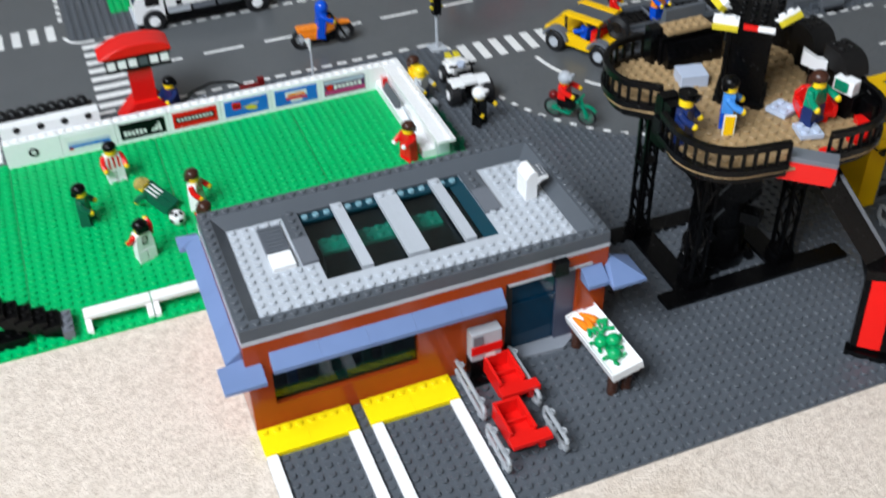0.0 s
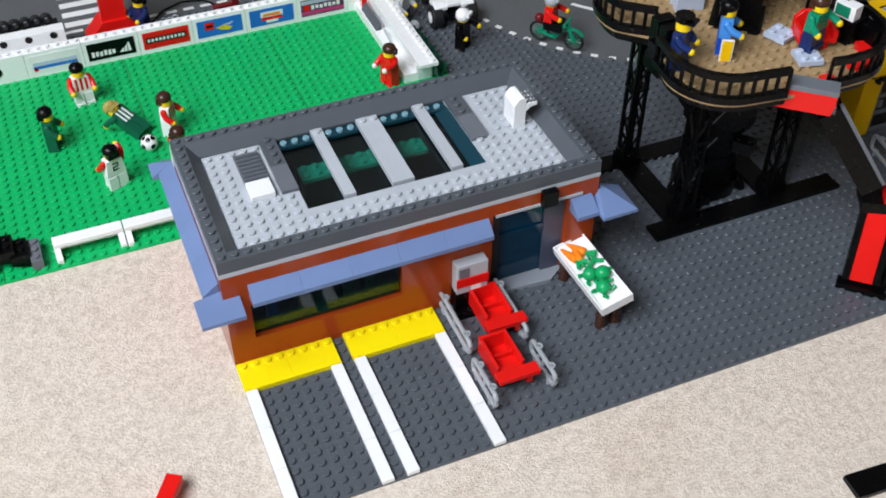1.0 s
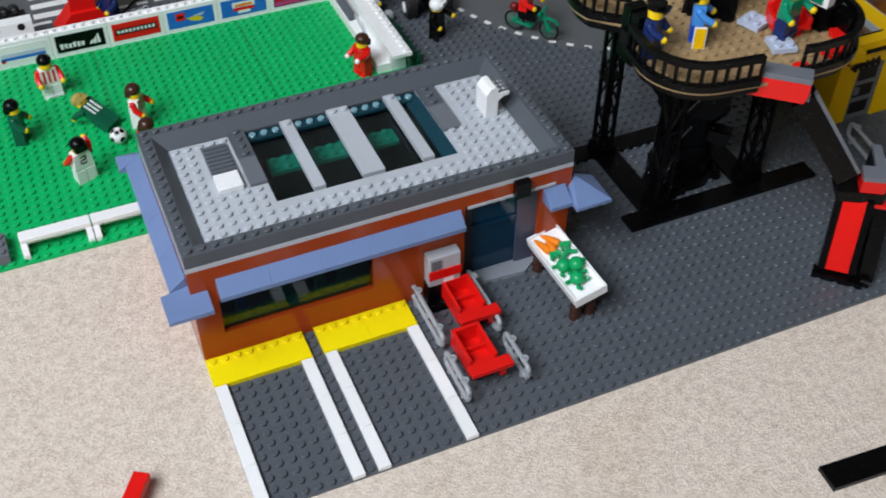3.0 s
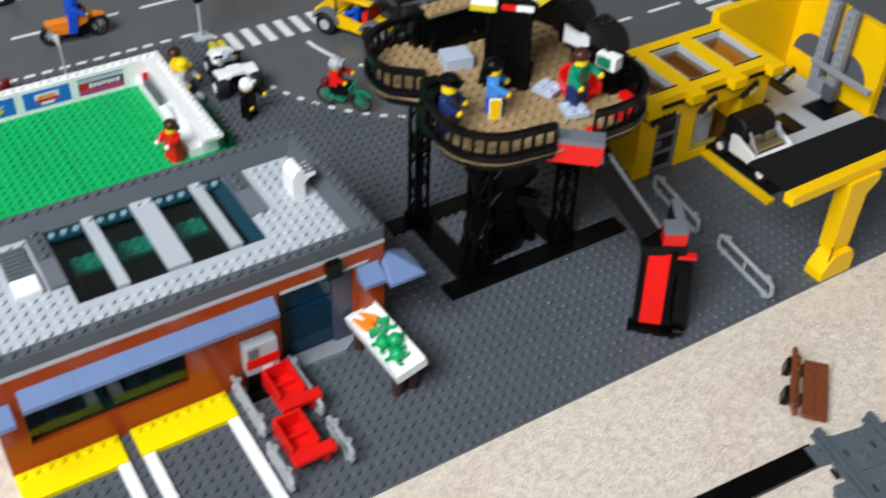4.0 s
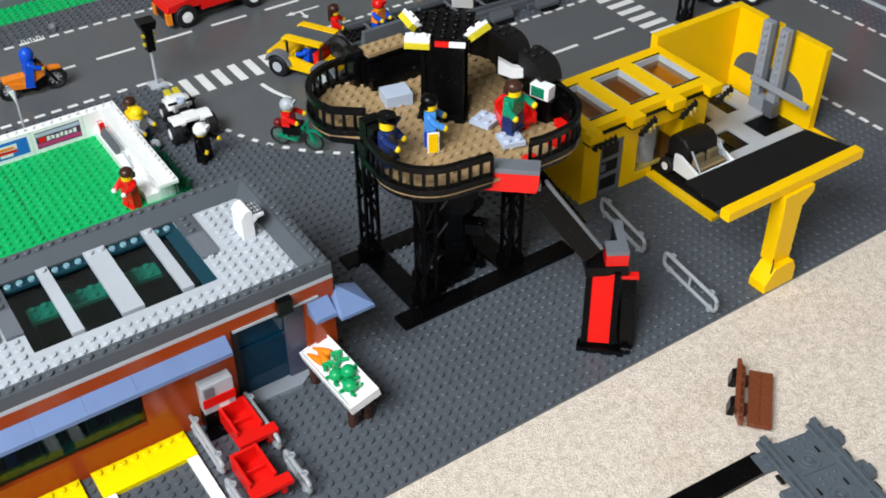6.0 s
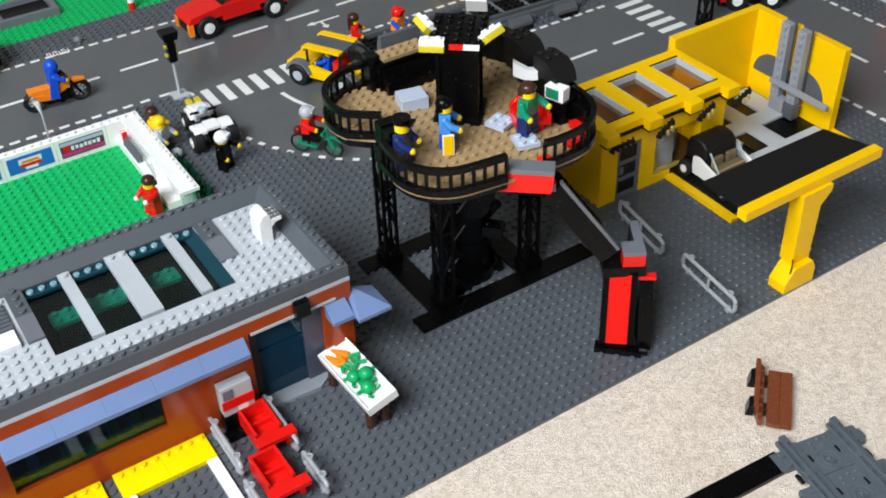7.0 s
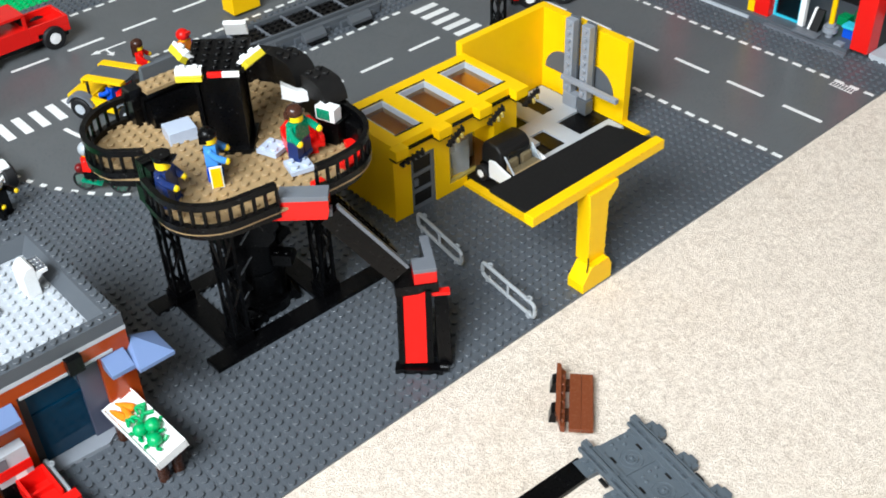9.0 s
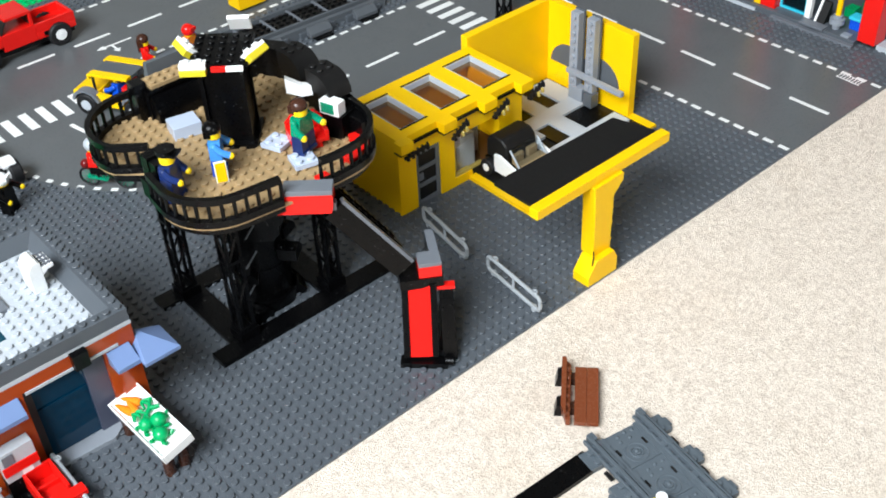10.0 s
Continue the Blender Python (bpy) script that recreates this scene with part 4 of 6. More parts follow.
    part("mast_bar", g, "red", t)
    g = Geo()
    g.m = mast
    g.box(0.7, 2.2, -2.5, -2.2, z + 8.1, z + 8.55)
    part("mast_bar", g, "white", t)
    g = Geo()
    g.m = mast @ pose(1.2, 3.9, z + 9.4, -60, 0, 0)
    g.plate(-1, 1, -0.8, 0.2, 0, 0.4)
    g.box(-1, 1, 0.2, 0.9, 0, 0.4)
    part("sign_plate", g, "white", t, "white plate on the mast top")
    # small things on the deck
    alone("deck_box", Geo().box(-1.25, 1.25, -1.05, 1.05, 0, 1.2), "ice", "plain pale grey box on the deck", "box", x=at(48.4, 30.8)[0], y=at(48.4, 30.8)[1], z=top, turn=-12, bevel=0.04)
    for ix, iy, tr in ((53.2, 22.6, 20), (53.2, 18.6, -15)):
        g = Geo().plate(-1, 1, -1, 1, 0, 0.4)
        alone("ice_plate", g, "ice", "pale blue grey studded plate on the deck", "plate", "pale plates", x=at(ix, iy)[0], y=at(ix, iy)[1], z=top + 0.2, turn=tr)
    c = thing("deck_console", "white console with a green screen on the deck", "console", x=at(58.4, 20.5)[0], y=at(58.4, 20.5)[1], z=top, turn=-72)
    part("pedestal", Geo().box(-1.3, 1.2, -0.7, 1.1, 0, 2.2), "black", c)
    part("screen_case", Geo().box(-0.95, 0.95, -0.75, 0.3, 2.2, 3.45), "white", c, "", 0.03)
    part("screen", Geo().box(-0.8, 0.5, -0.8, -0.752, 2.35, 3.3), "teal_green", c, "green screen")
    alone("deck_sign", Geo().mat("white").prism([(-1.1, 0.5), (0.2, 0), (1.1, 0.1), (1.1, 1.0), (0.2, 1.1), (-1.1, 1.9)], -0.3, 0.3, "y").mat("black").box(-0.3, 0.3, -0.25, 0.25, -2.8, 0), "white", "white sloped sign on a post on the deck", "sign", x=at(57.4, 24.4)[0], y=at(57.4, 24.4)[1], z=top + 2.6, turn=-35)
    s = thing("moulded_chair", "red moulded chair on the deck", "chair", x=at(55.4, 20.8)[0], y=at(55.4, 20.8)[1], z=top, turn=-20)
    part("seat_shell", Geo().box(-1.6, 1.6, -1.0, 1.2, 0.6, 1.0).prism([(-1.6, 1.0), (1.6, 1.0), (1.6, 2.0), (1.0, 2.6), (-1.0, 2.6), (-1.6, 2.0)], 0.8, 1.2, "y").box(-1.6, -1.2, -1.0, 0.8, 1.0, 1.7).box(1.2, 1.6, -1.0, 0.8, 1.0, 1.7), "red", s, "", 0.06)
    part("seat_base", Geo().box(-1, 1, -0.8, 1, 0, 0.6), "red", s)
    ring = [at(55.5 + r * math.cos(radians(a)), 19.5 + r * math.sin(radians(a))) for r, q in ((4.35, range(276, 349, 9)), (3.0, range(348, 275, -9))) for a in q]
    alone("red_bench", Geo().prism(ring, top, top + 0.6), "red", "red curved bench behind the deck fence", "bench", bevel=0.05)


tower()


def slide():
    t = thing("slide", "red and black playground slide leading down from the tower", "slide")
    ramp = pose(46.75 * U, 9.5 * U, -0.85 * U, 0, 0, -41)
    part("launch_block", Geo().prism([(-2.9, 17.5), (1.75, 17.5), (1.95, 18.3), (1.95, 19.3), (-1.95, 19.3), (-1.95, 18.1), (-2.9, 17.8)], -0.9, 0.65, "y"), "red", t, "red launch block", 0.03, ramp)
    part("launch_tile", Geo().box(-1.97, 1.97, -0.92, 0.67, 19.302, 19.75), "mid_grey", t, "grey tile", 0.02, ramp)
    part("launch_clip", Geo().box(1.76, 2.1, -0.5, 0.1, 17.5, 18.25), "mid_grey", t, "", 0, ramp)
    part("red_knob", Geo().box(48.2, 49.3, 9.7, 10.7, 17.64, 18.4), "red", t)

    def chute(a, b, half, mat_floor, wall_l, wall_r, tag, wall=0.3, rise=1.2):
        a, b = Vector(a), Vector(b)
        d = (b - a)
        L = d.length
        d.normalize()
        side = d.cross(Vector((0, 0, 1))).normalized()
        up = side.cross(d)
        m = Matrix((side, d, up)).transposed().to_4x4()
        m.translation = a
        g = Geo()
        g.m = m
        g.box(-half, half, 0, L, -0.15, 0.15)
        part("chute_floor", g, mat_floor, t, tag)
        for s, mk in ((-1, wall_l), (1, wall_r)):
            g = Geo()
            g.m = m
            g.box(s * half - wall, s * half + wall, 0, L, -0.6, rise)
            part("chute_wall", g, mk, t)
        return m, L

    # upper chute along to the turn, with a grey coping and ratchet teeth
    m, L = chute((48.3, 9.7, 16.3), (53.4, 7.7, 8.3), 1.3, "black", "black", "black", "black chute floor")
    g = Geo()
    g.m = m
    g.box(0.98, 1.62, 0, L - 0.1, 1.202, 1.5)
    part("coping", g, "mid_grey", t, "grey coping tile")
    g = Geo()
    g.m = m
    for k in range(10):
        g.prism([(0.5 + k * 0.82, 1.2), (1.0 + k * 0.82, 1.2), (1.0 + k * 0.82, 1.42), (0.5 + k * 0.82, 1.42)], -1.55, -1.05, "x")
    part("ratchet_edge", g, "black", t)
    # turning block
    part("turn_block", Geo().box(-1.9, 1.9, -1.6, 1.4, 3.9, 4.9), "black", t, "", 0.0, pose(54.8 * U, 6.35 * U, 2.65 * U, 0, 0, -32))
    part("turn_brick", Geo().box(-0.2, 1.8, -1.5, 0.2, 4.9, 6.1), "red", t, "", 0.03, pose(54.8 * U, 6.35 * U, 2.65 * U, 0, 0, -32))
    part("turn_tile", Geo().box(-0.2, 1.8, -1.5, 0.2, 6.1, 6.5).box(1.0, 1.8, 0.2, 3.2, 6.1, 6.5), "mid_grey", t, "", 0.02, pose(54.8 * U, 6.35 * U, 2.65 * U, 0, 0, -32))
    part("turn_wall", Geo().box(1.0, 1.75, 0.2, 3.2, 4.0, 6.1), "black", t, "", 0.0, pose(54.8 * U, 6.35 * U, 2.65 * U, 0, 0, -32))
    part("turn_post", Geo().box(-0.7, 0.9, -0.9, 0.7, 0, 6.53), "black", t, "", 0.0, pose(55.3 * U, 7.1 * U, 0, 0, 0, -34))
    # lower red chute
    chute((53.9, 5.4, 6.75), (52.1, 3.35, 0.8), 1.25, "red", "black", "black", "red slide floor", 0.28, 0.3)
    part("toe", Geo().box(-2.1, 2.1, -0.6, 0.5, 0, 0.55), "black", t, "", 0.0, pose(52.2 * U, 3.1 * U, 0, 0, 0, -46))
    part("toe_wheel", Geo().cyl(0.0, 0.45, 1.6, 2.3, 0.45, 12, "x").cyl(1.0, 0.45, 1.6, 2.3, 0.45, 12, "x"), "black", t, "", 0.0, pose(52.4 * U, 2.9 * U, 0, 0, 0, -46))
    part("side_block", Geo().prism([(-1.4, 0), (2.0, 0), (2.0, 6.2), (1.2, 6.2), (-1.4, 0.8)], 1.0, 2.2, "x"), "black", t, "", 0.0, pose(53.6 * U, 3.8 * U, 0, 0, 0, -37))
    part("side_plate", Geo().box(-1.2, 2.4, 1.2, 1.9, 6.202, 6.55), "red", t, "", 0.0, pose(53.6 * U, 3.8 * U, 0, 0, 0, -37))


slide()
bar_rail("cycle_rail", 65.0, 14.75, 8.0, 81, "light grey looped rail standing on the grey plate", 0.0, 1.95)
bar_rail("cycle_rail", 64.45, 4.45, 8.0, 83, "light grey looped rail standing near the plate edge", 0.0, 1.95)


# ---- yellow garage ----
def garage():
    t = thing("garage", "yellow service garage with roof windows and an open lift bay", "building")
    F, B, R = 21.0, 29.6, 9.5
    part("side_wall", Geo().box(64.6, 65.6, F, B, 0, R - 0.8), "yellow", t)
    g = Geo().box(64.62, 66.9, F - 0.02, F + 1, 0, R - 0.8).box(70.2, 72.1, F - 0.02, F + 1, 0, R - 0.8).box(66.9, 70.2, F - 0.02, F + 1, 6.7, R - 0.8)
    g.box(72.1, 78.6, F - 0.02, F + 1, 6.2, R - 0.8).box(72.1, 74.6, F - 0.02, F + 1, 0, 1.0)
    part("front_wall", g, "yellow", t)
    part("pier", Geo().box(78.6, 82, F - 0.02, F + 1, 0.4, R - 0.8), "yellow", t)
    part("inner_wall", Geo().box(81, 82, F + 1, B, 0.4, R - 0.8), "yellow", t)
    part("rear_wall", Geo().box(65.6, 82, B - 0.9, B, 0, R - 0.8), "yellow", t)
    part("bay_wall", Geo().box(82, 96, B, B + 1, 0, 10.7), "yellow", t, "", 0.03)
    part("bay_wall", Geo().box(95, 96, 16.8, B, 0, 10.7), "yellow", t, "tall plain yellow side wall", 0.03)
    part("bay_sill", Geo().box(95, 95.95, 13.4, 16.78, 0, 0.5), "yellow", t)
    part("kerb", Geo().box(74.01, 74.99, 11.0, 20.95, 0, 0.42), "yellow", t, "low smooth yellow kerb")
    # roof slab with three windows
    wins = [(66.0, 69.4), (71.4, 75.2), (77.3, 81.1)]
    y0, y1, w0, w1 = 20.7, B + 0.2, 22.1, 28.2
    cuts = [64.4] + [c for w in wins for c in w] + [82.3]
    for i in range(0, len(cuts), 2):
        part("roof_slab", Geo().box(cuts[i], cuts[i + 1], w0, w1, R - 0.8, R), "yellow", t)
    for a, b in ((y0, w0), (w1, y1)):
        part("roof_slab", Geo().box(64.4, 82.3, a, b, R - 0.8, R), "yellow", t)
    for a, b in ((64.0, 65.6), (69.6, 71.4), (75.2, 77.0), (80.5, 82.3)):
        part("roof_block", Geo().box(a, b, y0 - 1.15, y0 - 0.002, R - 1.1, R), "yellow", t, "", 0.03)
        part("block_seal", Geo().box(a - 0.05, b + 0.05, y0 - 1.1, y0 - 0.05, R - 1.25, R - 1.102), "black", t)
    for a, b in ((65.6, 69.6), (71.4, 75.2), (77.0, 80.5)):
        part("roof_seal", Geo().box(a, b, y0 - 0.25, y0 + 0.1, R - 1.1, R - 0.802), "black", t)
    for a, b in wins:
        g = Geo().box(a, a + 0.14, w0, w1, R - 1.2, R - 0.03).box(b - 0.14, b, w0, w1, R - 1.2, R - 0.03).box(a + 0.14, b - 0.14, w0, w0 + 0.14, R - 1.2, R - 0.03).box(a + 0.14, b - 0.14, w1 - 0.14, w1, R - 1.2, R - 0.03)
        w = part("roof_window", g, "light_grey", t, "grey framed roof window")
        part("pane", Geo().box(a + 0.14, b - 0.14, w0 + 0.14, w1 - 0.14, R - 0.75, R - 0.68), "smoke_glass", w).visible_shadow = False
        for c in (w0 - 0.2, w1):
            part("seal", Geo().box(a - 0.1, b + 0.1, c, c + 0.2, R + 0.002, R + 0.06), "black", w)
    for hx, hy, tr, lit in ((65.9, 19.4, -10, False), (71.6, 19.3, 14, True), (77.3, 19.3, 12, True), (82.5, 19.3, 10, True)):
        at = pose(hx * U, hy * U, (R - 1.35) * U, 0, -14, tr)
        g = Geo().box(-1.5, 1.4, -0.1, 0.2, -0.12, 0.14)
        for k in range(5):
            u = -1.2 + 0.58 * k
            g.cyl(u, -0.12, -0.24, 0.26, 0.2, 10).cyl(u + 0.2, 0.14, -0.05, 0.3, 0.13, 8)
        clip = part("hinge_clip", g, "soot", t, "black hinge clip chain", 0, at)
        if lit:
            for u in (-0.2, 0.5):
                part("lamp_stud", Geo().cyl(u, -0.4, -0.42, -0.05, 0.19, 10).ball(u, -0.4, -0.05, 0.19, 10, 6), "gold_clear", clip, "clear gold lamp stud")
    # door
    d = part("door", Geo().box(66.9, 67.35, F + 0.2, F + 0.6, 0, 6.7).box(69.75, 70.2, F + 0.2, F + 0.6, 0, 6.7), "mid_grey", t, "grey door with three dark panes")
    for k in range(4):
        part("door_rail", Geo().box(67.35, 69.75, F + 0.2, F + 0.6, 2.05 * k, 2.05 * k + 0.45), "mid_grey", d)
    for k in range(3):
        part("door_pane", Geo().box(67.35, 69.75, F + 0.35, F + 0.45, 2.05 * k + 0.45, 2.05 * k + 2.05), "soot", d)
    part("door_latch", Geo().box(67.3, 67.8, F - 0.02, F + 0.2, 3.1, 3.9), "mid_grey", d)
    part("window_pane", Geo().box(72.1, 76.2, F + 0.5, F + 0.58, 1.3, 6.2), "clear_glass", t, "clear front pane").visible_shadow = False
    part("sill_rail", Geo().box(72.1, 76.2, F + 0.1, F + 0.49, 1.0, 1.3).box(72.1, 72.35, F + 0.1, F + 0.49, 1.3, 6.2), "gold_clear", t)
    # floor of the bay: dark tiles and a pale cross of plates
    part("bay_floor", Geo().box(75.0, 95.0, 12.0, 29.6, 0, 0.3), "soot", t, "dark bay floor")
    for b in ((82, 94.4, 22.0, 24.2), (87.3, 89.6, 18.3, 22.0), (87.3, 89.6, 24.2, 29), (82, 94.4, 16.0, 18.3), (84.0, 85.2, 20.4, 22.0), (91.6, 94.4, 24.2, 29), (84.0, 85.2, 24.2, 26)):
        part("floor_plate", Geo().box(b[0], b[1], b[2], b[3], 0.302, 0.7), "light_grey", t, "", 0.02)
    for b in ((85.25, 87.25, 24.3, 28.6), (89.65, 91.5, 24.3, 28.6), (89.65, 93.8, 18.4, 21.9), (85.25, 87.25, 18.4, 21.9)):
        part("floor_tile", Geo().box(b[0], b[1], b[2], b[3], 0.302, 0.5), "black", t)
    part("room_floor", Geo().box(66.2, 75.5, 22, 28.7, 0.02, 0.2).box(75.5, 81, 22, 28.7, 0.32, 0.5), "loft_brown", t, "brown room floor")
    part("back_box", Geo().box(73.6, 76.2, 22.4, 24.0, 0.2, 3.6).box(74.3, 76.2, 22.5, 23.8, 3.6, 4.4), "white", t, "white box inside")
    part("store_box", Geo().box(76.5, 78.2, 24, 25.4, 0, 3.8), "light_grey", t)
    # canopy on one pillar
    part("canopy_panel", Geo().prism([(64.6, 2.15), (81.5, 2.15), (80.2, 6.85), (64.6, 7.1)], 11.0, 11.35), "soot", t, "matt black canopy panel", 0.02)
    part("canopy_beam", Geo().box(64.0, 81.7, 1.05, 2.13, 10.6, 11.6), "yellow", t, "", 0.04)
    part("canopy_lamp", Geo().cyl(66.6, 4.6, 10.5, 10.98, 0.35), "light_grey", t)
    g = Geo().prism([(70.0, 0), (74.0, 0), (74.0, 1.6), (73.5, 2.6), (71.1, 2.6), (70.0, 1.0)], 0.02, 2.0, "y")
    part("pillar_foot", g, "yellow", t, "", 0.04)
    g = Geo().prism([(71.3, 2.6), (73.6, 2.6), (73.7, 8.6), (74.9, 9.8), (74.9, 10.6), (71.0, 10.6), (71.2, 8.0)], 0.7, 2.3, "y")
    part("pillar", g, "yellow", t, "", 0.04)
    for k in range(4):
        part("pillar_clip", Geo().cyl(1.2, 3.2 + 1.9 * k, 73.6, 74.0, 0.3, 8, "x"), "yellow", t)
    part("pillar_wire", Geo().tube([(71.15, 0.6, 3.4), (71.0, 0.4, 2.9), (70.6, 0.2, 2.2)], 0.07, 5), "soot", t)


garage()


def lift():
    t = thing("car_lift", "light grey two-column vehicle lift in the garage", "vehicle lift", x=0.5)
    part("lift_base", Geo().box(92.62, 93.7, 22.3, 24.4, 0.702, 2.4), "lift_grey", t, "", 0.04)
    part("lift_foot", Geo().box(92.4, 93.6, 20.6, 21.88, 0.702, 2.4), "dark_grey", t)
    for y in (23.4, 20.95):
        g = Geo().box(92.8, 93.7, y, y + 1.2, 2.402, 11.6)
        for k in range(9):
            g.cyl(y + 0.6, 3.1 + k * 1.0, 92.58, 92.8, 0.28, 10, "x")
        part("column_back", Geo().box(93.702, 93.95, y - 0.08, y + 1.28, 2.4, 11.75), "disc_grey", t)
        part("column", g, "lift_grey", t, "grey studded lift column", 0.03)
    part("lift_bar", Geo().box(92.0, 92.56, 16.0, 24.3, 4.3, 4.85), "lift_grey", t, "", 0.03)
    for y, z, r, h in ((21.4, 3.1, 3.1, 180), (26.2, 3.3, 2.7, 180)):
        pts = arc(y, z, r, 0, 180, 16)
        part("half_disc", Geo().prism(pts, 94.31, 94.48, "x"), "disc_grey", t, "dark grey half-round plate")


lift()


def wheel(t, x, y, z, r, w, axis="y", rim="white"):
    g = Geo().cyl(*((x, z) if axis == "y" else (y, z)), (y if axis == "y" else x) - w / 2, (y if axis == "y" else x) + w / 2, r, 18, axis)
    tyre = part("tyre", g, "tyre", t, "", 0.14 * r)
    c = y if axis == "y" else x
    g = Geo().cyl(*((x, z) if axis == "y" else (y, z)), c - w / 2 - 0.06, c + w / 2 + 0.06, r * 0.48, 14, axis)
    g.cyl(*((x, z) if axis == "y" else (y, z)), c - w / 2 - 0.12, c + w / 2 + 0.12, r * 0.2, 8, axis)
    part("rim", g, rim, tyre)


def bay_car():
    t = thing("convertible_car", "black and white car parked inside the garage", "car", x=78.8, y=17.9, z=0.3, turn=0)
    part("car_body", Geo().box(-2.4, 2.4, -5.6, 3.0, 0.7, 1.8), "black", t, "", 0.05)
    part("car_roof", Geo().prism([(-0.3, 1.81), (3.0, 1.81), (3.0, 3.6), (2.7, 4.3), (1.9, 4.6), (0.7, 4.5), (0.0, 3.9)], -2.2, 2.2, "x"), "soot", t, "matt black roof", 0.2)
    part("windscreen", Geo().prism([(-2.1, 1.85), (-1.95, 1.85), (-0.35, 3.7), (-0.5, 3.7)], -1.9, 2.1, "x"), "clear_glass", t)
    for s in (-2.0, 2.05):
        part("screen_post", Geo().tube([(s, -2.0, 1.85), (s, -0.4, 3.75)], 0.11), "light_grey", t)
    part("dashboard", Geo().box(-1.8, 2.0, -1.9, -0.9, 1.81, 2.2), "tan", t, "", 0.05)
    for s in (-1.0, 1.0):
        part("car_seat", Geo().box(s - 0.7, s + 0.7, -0.85, -0.35, 1.81, 3.1), "tan", t, "", 0.1)
    for s in (-1, 1):
        part("car_door", Geo().prism([(-2.4, 0.75), (1.3, 0.75), (1.3, 2.8), (0.5, 2.9), (-2.4, 2.0)], *sorted((s * 2.42, s * 2.75)), "x"), "white", t, "white side door", 0.04)
    part("bonnet", Geo().prism([(-5.6, 1.81), (-2.2, 1.81), (-2.2, 2.1), (-5.2, 2.0)], -2.3, 2.3, "x"), "white", t, "white bonnet", 0.05)
    for wy in (-3.8, 2.1):
        for wx in (-2.75, 2.75):
            wheel(t, wx, wy, 0.95, 0.95, 0.8, "x")


bay_car()


# ---- football pitch ----
def board(x0, x1, colours, label, shapes=()):
    t = thing("advert_board", label, "advertising board", "pitch boards")
    g = Geo().box(x0 + 0.02, x1 - 0.02, 63.0, 64.2, 0, 3.0).studs(x0, x1, 63.1, 64.1, 3.0, 8)
    part("wall_block", g, "white", t)
    ground, marks = colours
    if ground:
        part("print_panel", Geo().box(x0 + 0.45, x1 - 0.45, 62.96, 63.0, 0.55, 2.6), ground, t)
    for mk, a, b, c, d in marks:
        part("print_mark", Geo().box(x0 + a, x0 + b, 62.935, 62.962, c, d), mk, t)
    for mk, *pts in shapes:
        part("print_mark", Geo().prism([(x0 + a, c) for a, c in pts], 62.93, 62.962, "y"), mk, t)


def dashes(colour, x0, x1, z0, z1, n):
    """Unreadable lettering as a row of bars."""
    w = (x1 - x0) / n
    return [(colour, x0 + k * w, x0 + (k + 0.72) * w, z0 + 0.06 * (k % 2), z1 - 0.05 * (k % 3)) for k in range(n)]


board(-16, -10, (None, []), "white pitch wall with a small black round print", [("black", *arc(3.0, 1.5, 0.55, 0, 360, 12)[:-1])])
part("print_mark", Geo().prism([(-13.0 + 0.3 * math.cos(k * 1.2566), 1.5 + 0.3 * math.sin(k * 1.2566)) for k in range(5)], 62.915, 62.934, "y"), "print_white", bpy.data.objects["advert_board"])
board(-10, -4, ("print_white", [("sky_print", 0.7, 5.3, 0.95, 1.3), ("ice", 0.7, 5.3, 1.302, 1.75), ("red", 0.75, 1.15, 0.75, 1.15)]), "white pitch wall with a pale violet printed strip")
board(-4, 2, ("black", dashes("print_white", 0.85, 3.5, 0.95, 1.6, 6)), "white pitch wall with a black advert panel", [("print_white", (3.85, 0.95), (4.2, 0.95), (4.4, 1.35), (4.2, 1.45)), ("print_white", (4.3, 0.95), (4.65, 0.95), (4.7, 1.75), (4.5, 1.65)), ("print_white", (4.75, 0.95), (5.1, 0.95), (4.95, 2.05), (4.75, 1.95))])
board(2, 8, ("red", [("black", 0.75, 5.2, 1.25, 1.95)]), "white pitch wall with a red advert panel", [("print_white", (0.95 + 0.42 * k, 1.42), (1.22 + 0.42 * k, 1.42), (1.22 + 0.42 * k, 1.78), (0.95 + 0.42 * k, 1.78)) for k in range(10)])
board(8, 14, ("sky_print", [("red", 1.35, 2.35, 1.4, 2.3), ("print_white", 1.5, 2.2, 1.7, 1.95)]), "white pitch wall with a blue advert panel", [("lime", (2.5, 1.5), (3.6, 1.7), (4.4, 1.3), (4.0, 0.95), (3.2, 1.1)), ("ice", (3.3, 1.75), (4.6, 1.95), (4.2, 1.6))])
board(14, 20, ("sky_print", [("print_white", 1.7, 4.3, 1.55, 2.2), ("print_white", 2.3, 3.7, 0.8, 1.2)]), "white pitch wall with a blue and white advert panel", [("orange", (1.9, 1.62), (4.1, 1.62), (3.9, 1.95), (2.1, 1.95)), ("red", (1.7, 1.15), (4.3, 1.15), (4.1, 1.5), (1.9, 1.5))])
board(20, 26, ("violet_print", [("magenta_print", 0.5, 5.5, 0.7, 1.15), ("ice", 0.5, 5.5, 2.05, 2.5), ("red", 0.75, 1.5, 1.25, 1.95)] + dashes("print_white", 1.65, 5.2, 1.3, 1.85, 7)), "white pitch wall with a violet advert panel")


